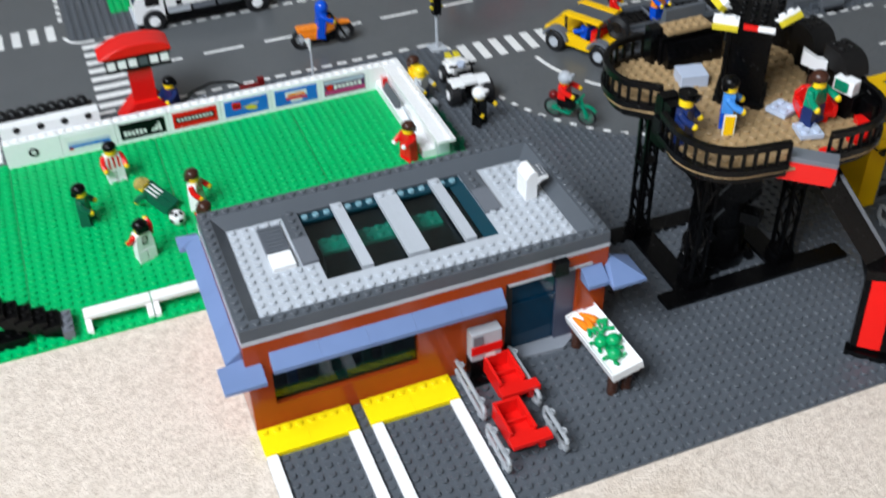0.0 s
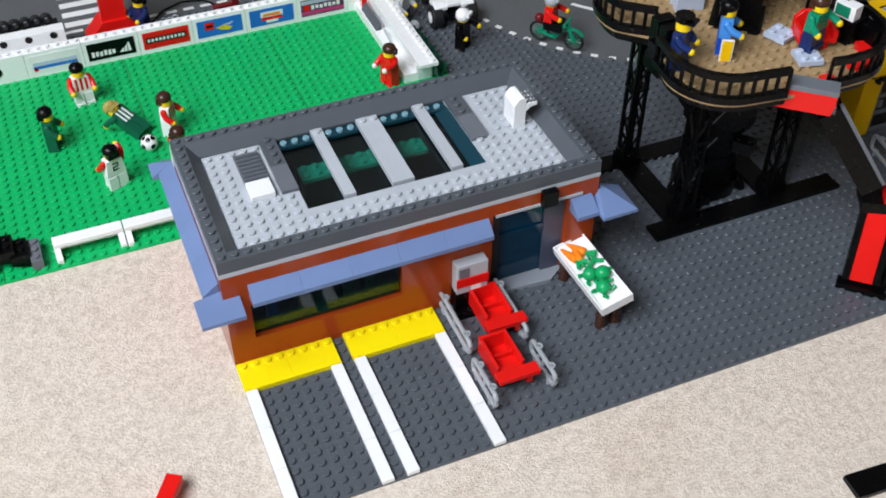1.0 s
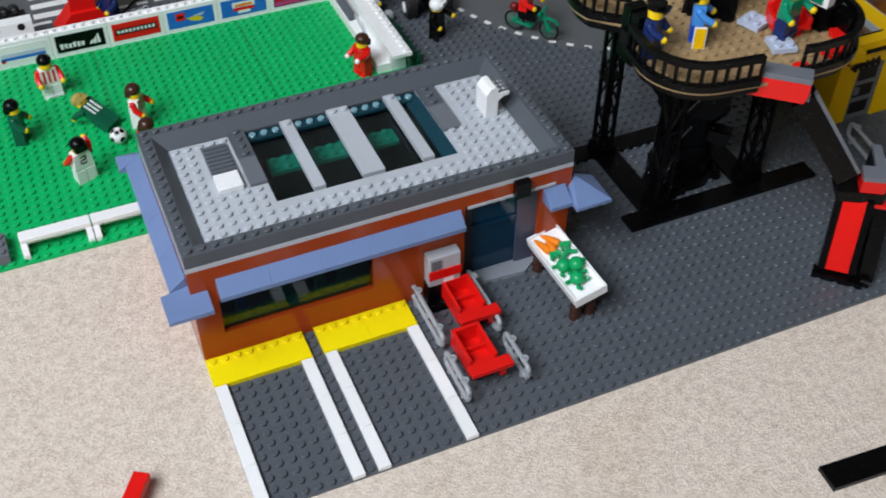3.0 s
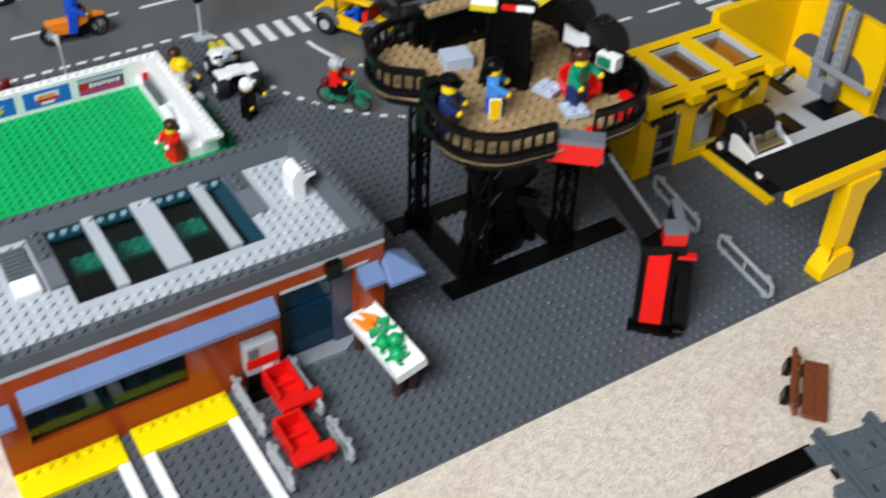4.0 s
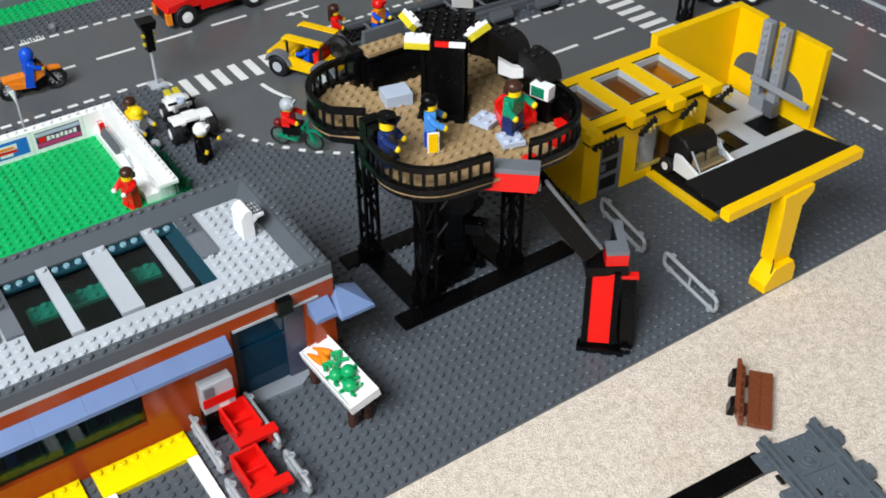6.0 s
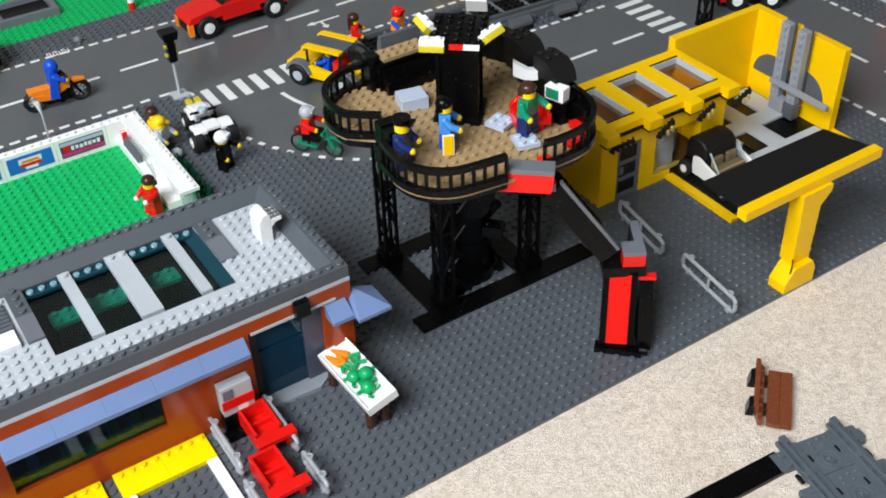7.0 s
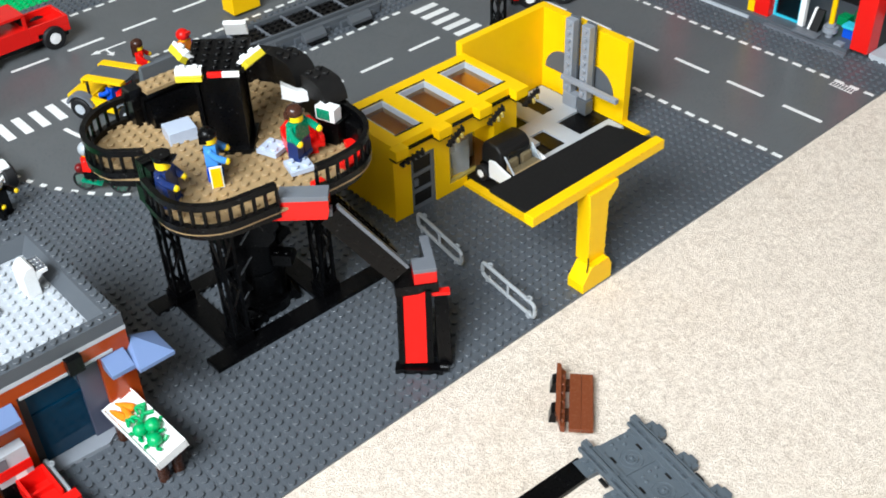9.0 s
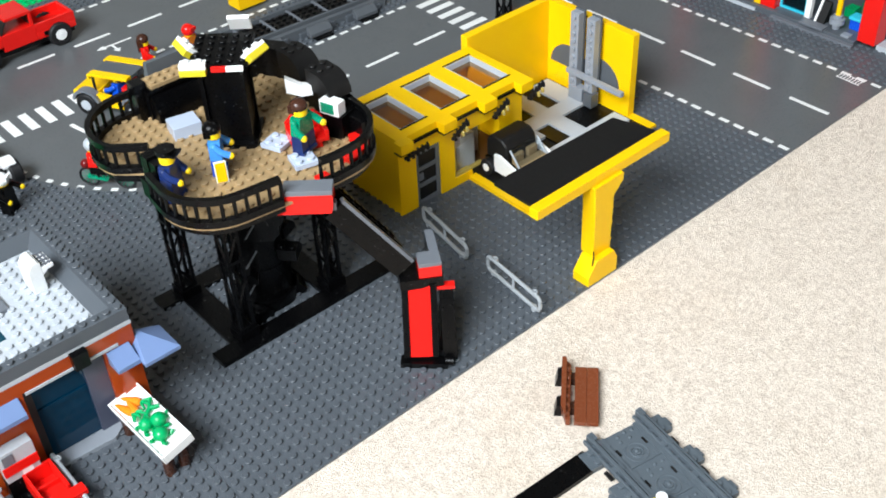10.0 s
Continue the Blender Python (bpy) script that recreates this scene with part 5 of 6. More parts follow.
def pitch_end():
    t = thing("pitch_end_wall", "white studded wall along the end of the pitch", "wall")
    part("corner_block", Geo().box(26.02, 30.1, 63.0, 64.2, 0, 3.0).studs(26, 30, 63.1, 64.1, 3.0), "white", t)
    part("long_wall", Geo().box(28.3, 30.1, 47.0, 62.98, 0, 2.6), "white", t)
    part("wall_top", Geo().box(28.0, 30.1, 45.2, 62.98, 2.602, 3.0).studs(29.05, 30.05, 45.2, 62.2, 3.0, 8), "white", t, "", 0.02)
    part("wall_post", Geo().box(28.2, 29.0, 45.4, 46.2, 0, 2.6).box(29.3, 30.0, 45.4, 46.2, 0, 2.6), "clear_glass", t, "clear end posts")
    part("wall_foot", Geo().box(26.9, 28.28, 47.0, 62.98, 0, 1.0), "white", t)
    part("goal_net", Geo().prism([(27.1, 1.02), (27.7, 1.02), (27.7, 1.9)], 56.3, 61.3, "y"), "disc_grey", t, "grey goal net slope")
    part("net_post", Geo().tube([(27.6, 52.4, 1.2), (27.7, 55.3, 1.7)], 0.13), "light_grey", t)
    part("red_tile", Geo().box(27.3, 27.9, 61.4, 62.2, 1.02, 2.2), "red", t)
    part("white_tile", Geo().box(27.28, 27.92, 61.7, 61.95, 1.1, 2.24), "print_white", t)


pitch_end()


def goal(x0, x1):
    t = thing("low_goal", "small white open-fronted goal box on the pitch edge", "goal", "low goals")
    part("top_bar", Geo().box(x0, x1, 33.2, 34.4, 1.3, 1.75), "white", t, "", 0.04)
    part("back_panel", Geo().box(x0 + 0.02, x1 - 0.02, 33.9, 34.38, 0.55, 1.298), "white", t)
    for a in (x0, x1 - 0.55):
        part("side_post", Geo().prism([(32.5, 0), (34.4, 0), (34.4, 1.298), (33.2, 1.298), (32.5, 0.5)], a, a + 0.55, "x"), "white", t, "", 0.03)


goal(-11.4, -5.3), goal(-5.2, 0.4)
t = thing("black_steps", "black stepped slopes with a grey pillar at the pitch edge", "steps")
for k in range(6):
    x1, y0, y1, zb = -13.5 - 1.1 * k, 33.2 + 0.25 * k, 35.6 + 0.3 * k, 0.5 * k
    g = Geo().prism([(x1 - 1.6, zb + 0.55), (x1, zb), (x1, zb + 1.5), (x1 - 1.1, zb + 1.5), (x1 - 1.6, zb + 1.3)], y0, y1, "y")
    g.studs(x1 - 1.05, x1 - 0.05, y1 - 2, y1, zb + 1.5)
    part("step_slope", g, "black", t)
part("low_block", Geo().box(-20.5, -16.5, 33.3, 35.1, 0, 1.0).studs(-20.5, -16.5, 33.6, 34.6, 1.0), "black", t)
part("end_pillar", Geo().box(-13.48, -12.5, 32.5, 35.6, 0, 1.1).studs(-13.48, -12.48, 32.6, 35.6, 1.1), "mid_grey", t, "grey end bricks")


# ---- toy figures ----
def figure(label, x, y, z=0.0, turn=0.0, torso="red", legs="navy", arms=None, hair="dark_brown", hat="hair", stripe=None, reach=(20, 20), pitch=0.0, number=False, sit=False, palm="skin_yellow"):
    """A toy figure as one plain mesh; turn 0 looks towards -y."""
    g = Geo()
    m0 = pose(0, 0, 0, pitch, 0, 0)
    g.m = m0
    arms = arms or torso
    g.mat(legs)
    if sit:
        g.box(-0.92, -0.05, -1.5, 0.5, 0.0, 0.95).box(0.05, 0.92, -1.5, 0.5, 0.0, 0.95)
        base_z = 0.95
    else:
        g.box(-0.95, -0.05, -0.62, 0.5, 0, 0.3).box(0.05, 0.95, -0.62, 0.5, 0, 0.3)
        g.box(-0.95, -0.05, -0.5, 0.5, 0.3, 1.45).box(0.05, 0.95, -0.5, 0.5, 0.3, 1.45)
        g.box(-0.95, 0.95, -0.45, 0.45, 1.45, 1.75)
        base_z = 1.75
    g.mat(torso)
    b, top = base_z, base_z + 1.6
    g.prism([(-0.98, b), (0.98, b), (0.78, top), (-0.78, top)], -0.48, 0.48, "y")
    if stripe:
        g.mat(stripe)
        for k in (-0.5, 0, 0.5):
            g.box(k - 0.11, k + 0.11, -0.51, -0.48, b + 0.1, top - 0.1).box(k - 0.11, k + 0.11, 0.48, 0.51, b + 0.1, top - 0.1)
    if number:
        g.mat("black")
        for a0, a1, c0, c1 in ((-0.3, 0.3, 1.15, 1.25), (-0.3, -0.2, 0.85, 1.2), (-0.3, 0.3, 0.78, 0.88), (0.2, 0.3, 0.5, 0.85), (-0.3, 0.3, 0.42, 0.52)):
            g.box(a0, a1, 0.49, 0.53, b + c0, b + c1)
    for s, ang in ((-1, reach[0]), (1, reach[1])):
        a = radians(ang)
        sh = (s * 0.95, 0, top - 0.35)
        el = (s * 1.15, -0.55 * math.sin(a), top - 0.35 - 0.6 * math.cos(a))
        ha = (s * 1.12, -1.15 * math.sin(a) - 0.25, top - 0.4 - 1.1 * math.cos(a))
        g.mat(arms).tube([sh, el, ha], 0.3, 8).ball(*sh, 0.32, 8, 6)
        g.mat(palm).ball(ha[0], ha[1] - 0.12, ha[2] - 0.05, 0.3, 8, 6)
    g.mat("skin_yellow").cyl(0, 0, top, top + 0.15, 0.4).cyl(0, 0, top + 0.12, top + 1.05, 0.62, 14)
    g.mat(hair)
    h = top + 1.0
    if hat == "hair":
        g.ball(0, 0.06, h - 0.12, 0.76, 14, 8, 0.8).box(-0.6, 0.6, 0.15, 0.72, h - 0.75, h - 0.1)
    elif hat == "long":
        g.ball(0, 0.06, h - 0.12, 0.78, 14, 8, 0.85).prism([(-0.7, h - 1.6), (0.7, h - 1.6), (0.72, h), (-0.72, h)], 0.1, 0.8, "y")
    elif hat == "cap":
        g.cyl(0, 0, h - 0.15, h + 0.35, 0.72, 14, "z", 0.8).box(-0.6, 0.6, -1.05, -0.4, h - 0.15, h + 0.02)
    elif hat == "hood":
        g.ball(0, 0.05, h - 0.4, 0.86, 14, 10, 1.1).cyl(0, 0.05, h - 1.3, h - 0.5, 0.72, 12, "z", 0.84)
    elif hat == "helmet":
        g.ball(0, 0, h - 0.25, 0.85, 14, 9, 0.95).box(-0.5, 0.5, -0.95, -0.6, h - 0.15, h + 0.25)
    return alone("toy_figure", g, torso, label, "toy figure", "toy figures", x=x, y=y, z=z, turn=turn)


figure("toy footballer in red and white stripes with dark hair", -5.2, 56.4, 0, 10, "white", "white", "red", "black", "hair", "red", (35, 35))
figure("toy player in dark green holding a yellow piece", -9.2, 49.9, 0, 75, "dark_green", "dark_green", None, "black", "hair", None, (30, 30))
figure("toy footballer in white with a number on the back", -4.5, 41.6, 0, 200, "white", "white", "red", "black", "hair", None, (150, 30), 0, True)
figure("toy footballer in red and white stripes by the ball", 2.0, 48.0, 0, 60, "white", "white", "red", "dark_brown", "hair", "red", (30, 40))
figure("toy goalkeeper in red with white gloves", 25.5, 47.7, 0, -72, "red", "red", None, "dark_brown", "hair", None, (40, 80), 0, False, False, "white")
figure("toy player in white and red behind the shop", 2.0, 42.1, 0, 140, "white", "white", "red", "dark_brown", "hair", None, (40, 70))
figure("toy player in green diving over the grass", -0.6, 48.2, 0.5, 224, "dark_green", "dark_green", None, "gold_clear", "hair", "print_white", (165, 120), 62)


def football(x, y, z=0.0):
    g = Geo().mat("white").ball(0, 0, 0.85, 0.85, 18, 12).mat("black")
    for a, b in ((0, 0), (72, 0), (144, 0), (216, 0), (288, 0), (36, 55), (108, 55), (180, 55), (252, 55), (324, 55), (36, -55)):
        d = Vector((math.cos(radians(b)) * math.cos(radians(a)), math.cos(radians(b)) * math.sin(radians(a)), math.sin(radians(b))))
        u = d.cross(Vector((0, 0, 1))).normalized()
        w = d.cross(u)
        ring = [Vector((0, 0, 0.85)) + 0.862 * (d + 0.36 * (math.cos(1.2566 * k) * u + math.sin(1.2566 * k) * w)).normalized() for k in range(5)]
        g.put([tuple(p) for p in ring] + [tuple(Vector((0, 0, 0.85)) + 0.87 * d)], [(k, (k + 1) % 5, 5) for k in range(5)])
    alone("football", g, "white", "small white and black toy football on the pitch", "ball", "footballs", x=x, y=y, z=z)


football(-0.5, 45.9)

# on the tower deck and round it
DZ = 18.0
figure("toy figure in navy with a black cap on the deck", 38.9, 16.6, DZ, 35, "navy", "navy", None, "black", "cap", None, (60, 30))
figure("toy figure in light blue holding a yellow card", 43.4, 17.1, DZ, 55, "sky_blue", "blue", None, "black", "hair", None, (50, 40))
figure("toy figure in green with brown hair on the deck", 49.8, 14.1, DZ + 0.6, 20, "teal_green", "navy", "teal_green", "dark_brown", "hair", None, (30, 60))
g = Geo().mat("yellow").box(-0.4, 0.4, -0.15, 0.1, 0, 1.8).mat("print_white").box(-0.5, 0.5, -0.1, 0.05, -0.1, 1.9)
alone("yellow_card", g, "yellow", "yellow card with a white edge held by a figure", "card", x=42.7, y=15.6, z=DZ + 0.2, turn=-26)


# ---- street beyond the pitch ----
figure("toy figure in yellow with brown hair behind the pitch wall", 31.1, 60.8, 0, 50, "yellow", "blue", None, "dark_brown", "hair", None, (40, 40))
figure("toy figure with a yellow head beside the pitch wall", 31.0, 58.3, 0, 40, "light_grey", "navy", None, "skin_yellow", "hair", None, (40, 40))
figure("toy officer in black with a white helmet", 35.4, 51.1, 0, 40, "black", "black", None, "white", "helmet", None, (30, 70))
figure("toy figure in red with long brown hair by the car", 61.6, 67.6, 0, 60, "red", "red", None, "dark_brown", "long", None, (30, 40))
figure("toy worker with a red helmet and orange vest", 66.0, 63.7, 1.15, 20, "orange", "blue", "blue", "red", "helmet", None, (70, 30))
figure("toy figure in navy beside the red kiosk", 3.2, 67.6, 0, -60, "navy", "navy", None, "black", "hair", None, (30, 60))


def quad():
    t = thing("quad_bike", "white police quad bike with wide black tyres", "quad bike", x=36.45, y=58.4, turn=-93.6)
    part("frame", Geo().box(-3.4, 3.0, -0.7, 0.7, 0.9, 1.7), "black", t)
    part("front_cowl", Geo().prism([(-4.6, 1.7), (-1.2, 1.6), (-0.6, 2.9), (-1.6, 3.2), (-3.2, 2.9), (-4.6, 2.3)], -0.95, 0.95, "y"), "white", t, "", 0.12)
    for s in (-1, 1):
        part("front_wing", Geo().prism([(-4.0, 1.9), (-1.4, 1.9), (-1.6, 2.4), (-2.6, 2.7), (-3.8, 2.4)], *sorted((s * 0.97, s * 1.45)), "y"), "white", t, "", 0.08)
        part("rear_wing", Geo().prism([(0.9, 2.3), (3.0, 2.3), (3.0, 2.7), (1.9, 2.95), (0.9, 2.7)], *sorted((s * 0.82, s * 2.35)), "y"), "white", t, "", 0.06)
        part("lamp", Geo().box(-4.75, -3.5, *sorted((s * 0.15, s * 0.9)), 2.35, 2.95), "lime", t, "clear yellow headlamp", 0.1)
        part("grip", Geo().tube([(-0.7, s * 0.6, 3.2), (-0.4, s * 1.6, 3.35)], 0.16), "black", t)
    part("saddle", Geo().box(-0.6, 1.6, -0.6, 0.6, 1.702, 2.5), "black", t, "", 0.1)
    part("rear_rack", Geo().box(0.95, 2.9, -0.8, 0.8, 2.52, 2.9), "white", t, "", 0.05)
    part("gauge", Geo().cyl(-0.9, 0, 3.0, 3.4, 0.55, 14).torus(-0.9, 0, 3.4, 0.4, 0.12, "z", 14), "ice", t, "pale round gauge")
    for wx, r in ((-2.9, 1.1), (2.4, 1.35)):
        for wy in (-1, 1):
            wheel(t, wx, wy * (1.5 if wx < 0 else 2.05), r, r, 0.9 if wx < 0 else 1.3)


quad()


def motorbike():
    t = thing("motorbike", "orange off-road motorbike standing on the road", "motorbike", x=24.2, y=76.0, turn=-2)
    t.scale = (1.12, 1.12, 1.12)
    part("bike_frame", Geo().box(-1.4, 1.4, -0.4, 0.4, 0.7, 1.9).cyl(0.3, 1.1, -0.5, 0.5, 0.55, 12, "y"), "black", t)
    part("fairing", Geo().prism([(-3.0, 2.3), (-1.0, 1.9), (0.2, 1.7), (1.3, 2.2), (1.7, 3.2), (0.9, 3.35), (0.2, 2.7), (-3.0, 2.75)], -0.6, 0.6, "y"), "orange", t, "orange tank and seat", 0.06)
    part("front_mudguard", Geo().prism([(1.5, 2.5), (3.2, 2.45), (3.3, 2.6), (2.4, 2.85), (1.5, 2.8)], -0.4, 0.4, "y"), "orange", t, "", 0.05)
    part("side_panel", Geo().prism([(-2.2, 1.5), (-0.4, 1.2), (0.2, 1.7), (-2.6, 2.3)], -0.72, 0.72, "y"), "orange", t, "", 0.04)
    part("fork", Geo().tube([(1.3, -0.4, 3.4), (2.5, -0.4, 1.1)], 0.15).tube([(1.3, 0.4, 3.4), (2.5, 0.4, 1.1)], 0.15), "black", t)
    part("handlebar", Geo().tube([(1.1, -1.0, 3.6), (1.3, 0, 3.5), (1.1, 1.0, 3.6)], 0.14), "black", t)
    for wx in (-2.5, 2.5):
        w = part("tyre", Geo().torus(wx, 0, 1.27, 0.98, 0.29, "y", 22), "tyre", t)
        g = Geo().cyl(wx, 1.27, -0.2, 0.2, 0.3, 10, "y")
        for k in range(8):
            a = k * math.pi / 4
            g.tube([(wx, 0, 1.27), (wx + 0.9 * math.cos(a), 0, 1.27 + 0.9 * math.sin(a))], 0.06, 4)
        part("spokes", g, "light_grey", w)
    figure("toy rider all in blue with a blue helmet", 23.7, 76.0, 1.5, 87, "blue", "blue", None, "blue", "hood", None, (68, 60), 10)


motorbike()


def bicycle():
    t = thing("bicycle", "green toy bicycle at the kerb", "bicycle", x=45.2, y=47.5, turn=-53)
    for wx in (-2.1, 2.1):
        w = part("tyre", Geo().torus(wx, 0, 1.25, 1.1, 0.15, "y", 20), "tyre", t)
        g = Geo().cyl(wx, 1.25, -0.12, 0.12, 0.25, 8, "y")
        for k in range(6):
            a = k * math.pi / 6
            g.tube([(wx - 1.05 * math.cos(a), 0, 1.25 - 1.05 * math.sin(a)), (wx + 1.05 * math.cos(a), 0, 1.25 + 1.05 * math.sin(a))], 0.04, 4)
        part("spokes", g, "teal_green", w)
    g = Geo().tube([(-2.1, 0, 1.25), (-0.2, 0, 1.0), (1.3, 0, 2.7), (-1.0, 0, 2.4), (-0.2, 0, 1.0)], 0.24).tube([(-2.1, 0, 1.25), (-1.0, 0, 2.4)], 0.22).tube([(2.1, 0, 1.25), (1.2, 0, 3.3)], 0.24)
    g.tube([(1.2, -0.9, 3.4), (1.2, 0, 3.3), (1.2, 0.9, 3.4)], 0.16).box(-1.3, -0.4, -0.3, 0.3, 2.4, 2.6).prism(arc(2.1, 1.25, 1.5, 40, 130, 6) + arc(2.1, 1.25, 1.32, 130, 40, 6), -0.2, 0.2, "y")
    part("cycle_frame", g, "teal_green", t)
    part("rear_lamp", Geo().ball(-2.2, 0, 2.9, 0.55, 10, 7).cyl(-2.0, 0, 2.3, 2.7, 0.2), "maroon", t)
    figure("toy cyclist in red with a grey helmet", 44.7, 48.2, 2.2, 40, "red", "black", None, "light_grey", "helmet", None, (70, 70), 0, False, True)


bicycle()


def buggy():
    t = thing("yellow_buggy", "yellow open buggy with roof bars and big tyres", "car", x=54.8, y=61.4, turn=-61)
    part("chassis", Geo().box(-4.4, 4.4, -1.7, 1.7, 0.9, 1.7), "mid_grey", t)
    part("cabin_floor", Geo().box(-1.6, 2.6, -1.7, 1.7, 1.702, 1.9), "black", t)
    for s in (-1, 1):
        part("body_side", Geo().prism([(-1.9, 1.2), (1.9, 1.2), (1.9, 2.3), (0.8, 2.4), (-1.9, 2.8)], *sorted((s * 2.4, s * 1.72)), "y"), "yellow", t, "", 0.04)
        part("rear_side", Geo().prism([(2.0, 1.5), (4.6, 2.6), (4.6, 3.2), (2.0, 2.9)], *sorted((s * 2.2, s * 1.72)), "y"), "yellow", t, "", 0.04)
        part("roof_bar", Geo().box(-2.7, 2.5, *sorted((s * 2.35 + 0.4, s * 1.3 + 0.4)), 4.85, 5.2), "yellow", t, "yellow roof bar", 0.04)
        part("roof_end", Geo().box(-3.0, -2.702, *sorted((s * 2.35 + 0.4, s * 1.3 + 0.4)), 4.4, 5.05), "yellow", t, "", 0.04)
        part("screen_post", Geo().tube([(-2.4, s * 1.7, 2.8), (-2.6, s * 1.7 + 0.3, 4.85)], 0.17), "soot", t)
        part("roll_post", Geo().tube([(2.4, s * 1.7, 2.8), (2.3, s * 1.7 + 0.3, 4.85)], 0.2), "soot", t)
    part("roof_panel", Geo().box(-2.6, 2.5, -0.89, 1.69, 4.85, 5.05), "disc_grey", t, "grey roof panel")
    part("bonnet", Geo().prism([(-5.1, 2.5), (-2.0, 2.3), (-2.0, 2.85), (-4.9, 3.0), (-5.2, 2.8)], -2.3, 2.3, "y"), "yellow", t, "", 0.06)
    for s in (-1.7, 1.7):
        part("nose_lamp", Geo().box(-5.3, -4.9, s - 0.5, s + 0.5, 1.5, 2.5), "lime", t)
    part("bumper", Geo().box(-5.4, -4.4, -1.6, 1.6, 0.8, 1.6), "mid_grey", t)
    part("seat", Geo().box(1.2, 1.9, -1.5, 1.5, 1.9, 3.6), "red", t)
    part("rear_box", Geo().box(2.2, 4.6, -1.6, 1.6, 1.7, 2.6), "yellow", t)
    part("spare_tyre", Geo().torus(3.7, 0.8, 3.9, 1.05, 0.62, "y", 20), "tyre", t)
    part("spare_rim", Geo().cyl(3.7, 3.9, 0.4, 1.2, 0.5, 12, "y"), "soot", t)
    part("spare_stand", Geo().box(3.4, 4.4, 0.5, 1.1, 2.6, 3.0), "soot", t)
    for wx in (-3.3, 3.3):
        for wy in (-2.35, 2.35):
            wheel(t, wx, wy, 1.4, 1.4, 1.2, "y", "light_grey")
            part("mudguard", Geo().prism(arc(wx, 1.4, 1.95, 15, 165, 8) + arc(wx, 1.4, 1.6, 165, 15, 8), wy - 0.5, wy + 0.55, "y"), "mid_grey", t)
    figure("toy driver in blue with brown hair in the buggy", 54.7, 61.5, 0.95, 200, "blue", "blue", None, "dark_brown", "hair", None, (60, 60), 0, False, True)


buggy()


def truck(name, label, x, y, turn, body, length, cab):
    t = thing(name, label, "truck", x=x, y=y, turn=turn)
    h = length / 2
    part("chassis", Geo().box(-h, h, -2.4, 2.4, 1.0, 1.9), "black", t)
    part("cab", Geo().prism([(-h - 0.3, 1.2), (-h + 3.6, 1.2), (-h + 3.6, 5.6), (-h + 0.6, 5.6), (-h - 0.3, 3.8)], -2.5, 2.5, "y"), body, t, "", 0.05)
    part("cab_glass", Geo().prism([(-h - 0.32, 3.9), (-h + 0.5, 5.4), (-h + 0.62, 5.4), (-h - 0.1, 3.9)], -2.1, 2.1, "y"), "blue_glass", t)
    part("side_glass", Geo().box(-h + 1.2, -h + 3.0, -2.56, -2.5, 3.6, 5.0), "soot", t)
    part("bumper", Geo().box(-h - 0.6, -h - 0.3, -2.5, 2.5, 0.8, 1.6), cab, t)
    part("load_body", Geo().box(-h + 3.9, h, -2.4, 2.4, 2.9, 4.2), body, t, "", 0.05)
    for k in range(3):
        x0 = -h + 4.0 + k * (2 * h - 8.0) / 3
        part("side_tank", Geo().box(x0, x0 + (2 * h - 8.0) / 3 - 0.3, -2.2, 2.2, 1.91, 2.88), ("light_grey", "mid_grey", "disc_grey")[k] if body == "white" else body, t, "", 0.06)
    part("load_hatch", Geo().box(-h + 5.2, -h + 5.9, -2.46, -2.4, 3.1, 3.8), "black", t)
    part("bed_rail", Geo().box(-h + 3.9, h, -2.5, -2.1, 4.2, 4.6).box(-h + 3.9, h, 2.1, 2.5, 4.2, 4.6), "mid_grey" if body == "white" else body, t)
    for wx in (-h + 2.0, h - 2.2):
        for wy in (-2.3, 2.3):
            wheel(t, wx, wy, 1.5, 1.5, 1.1)


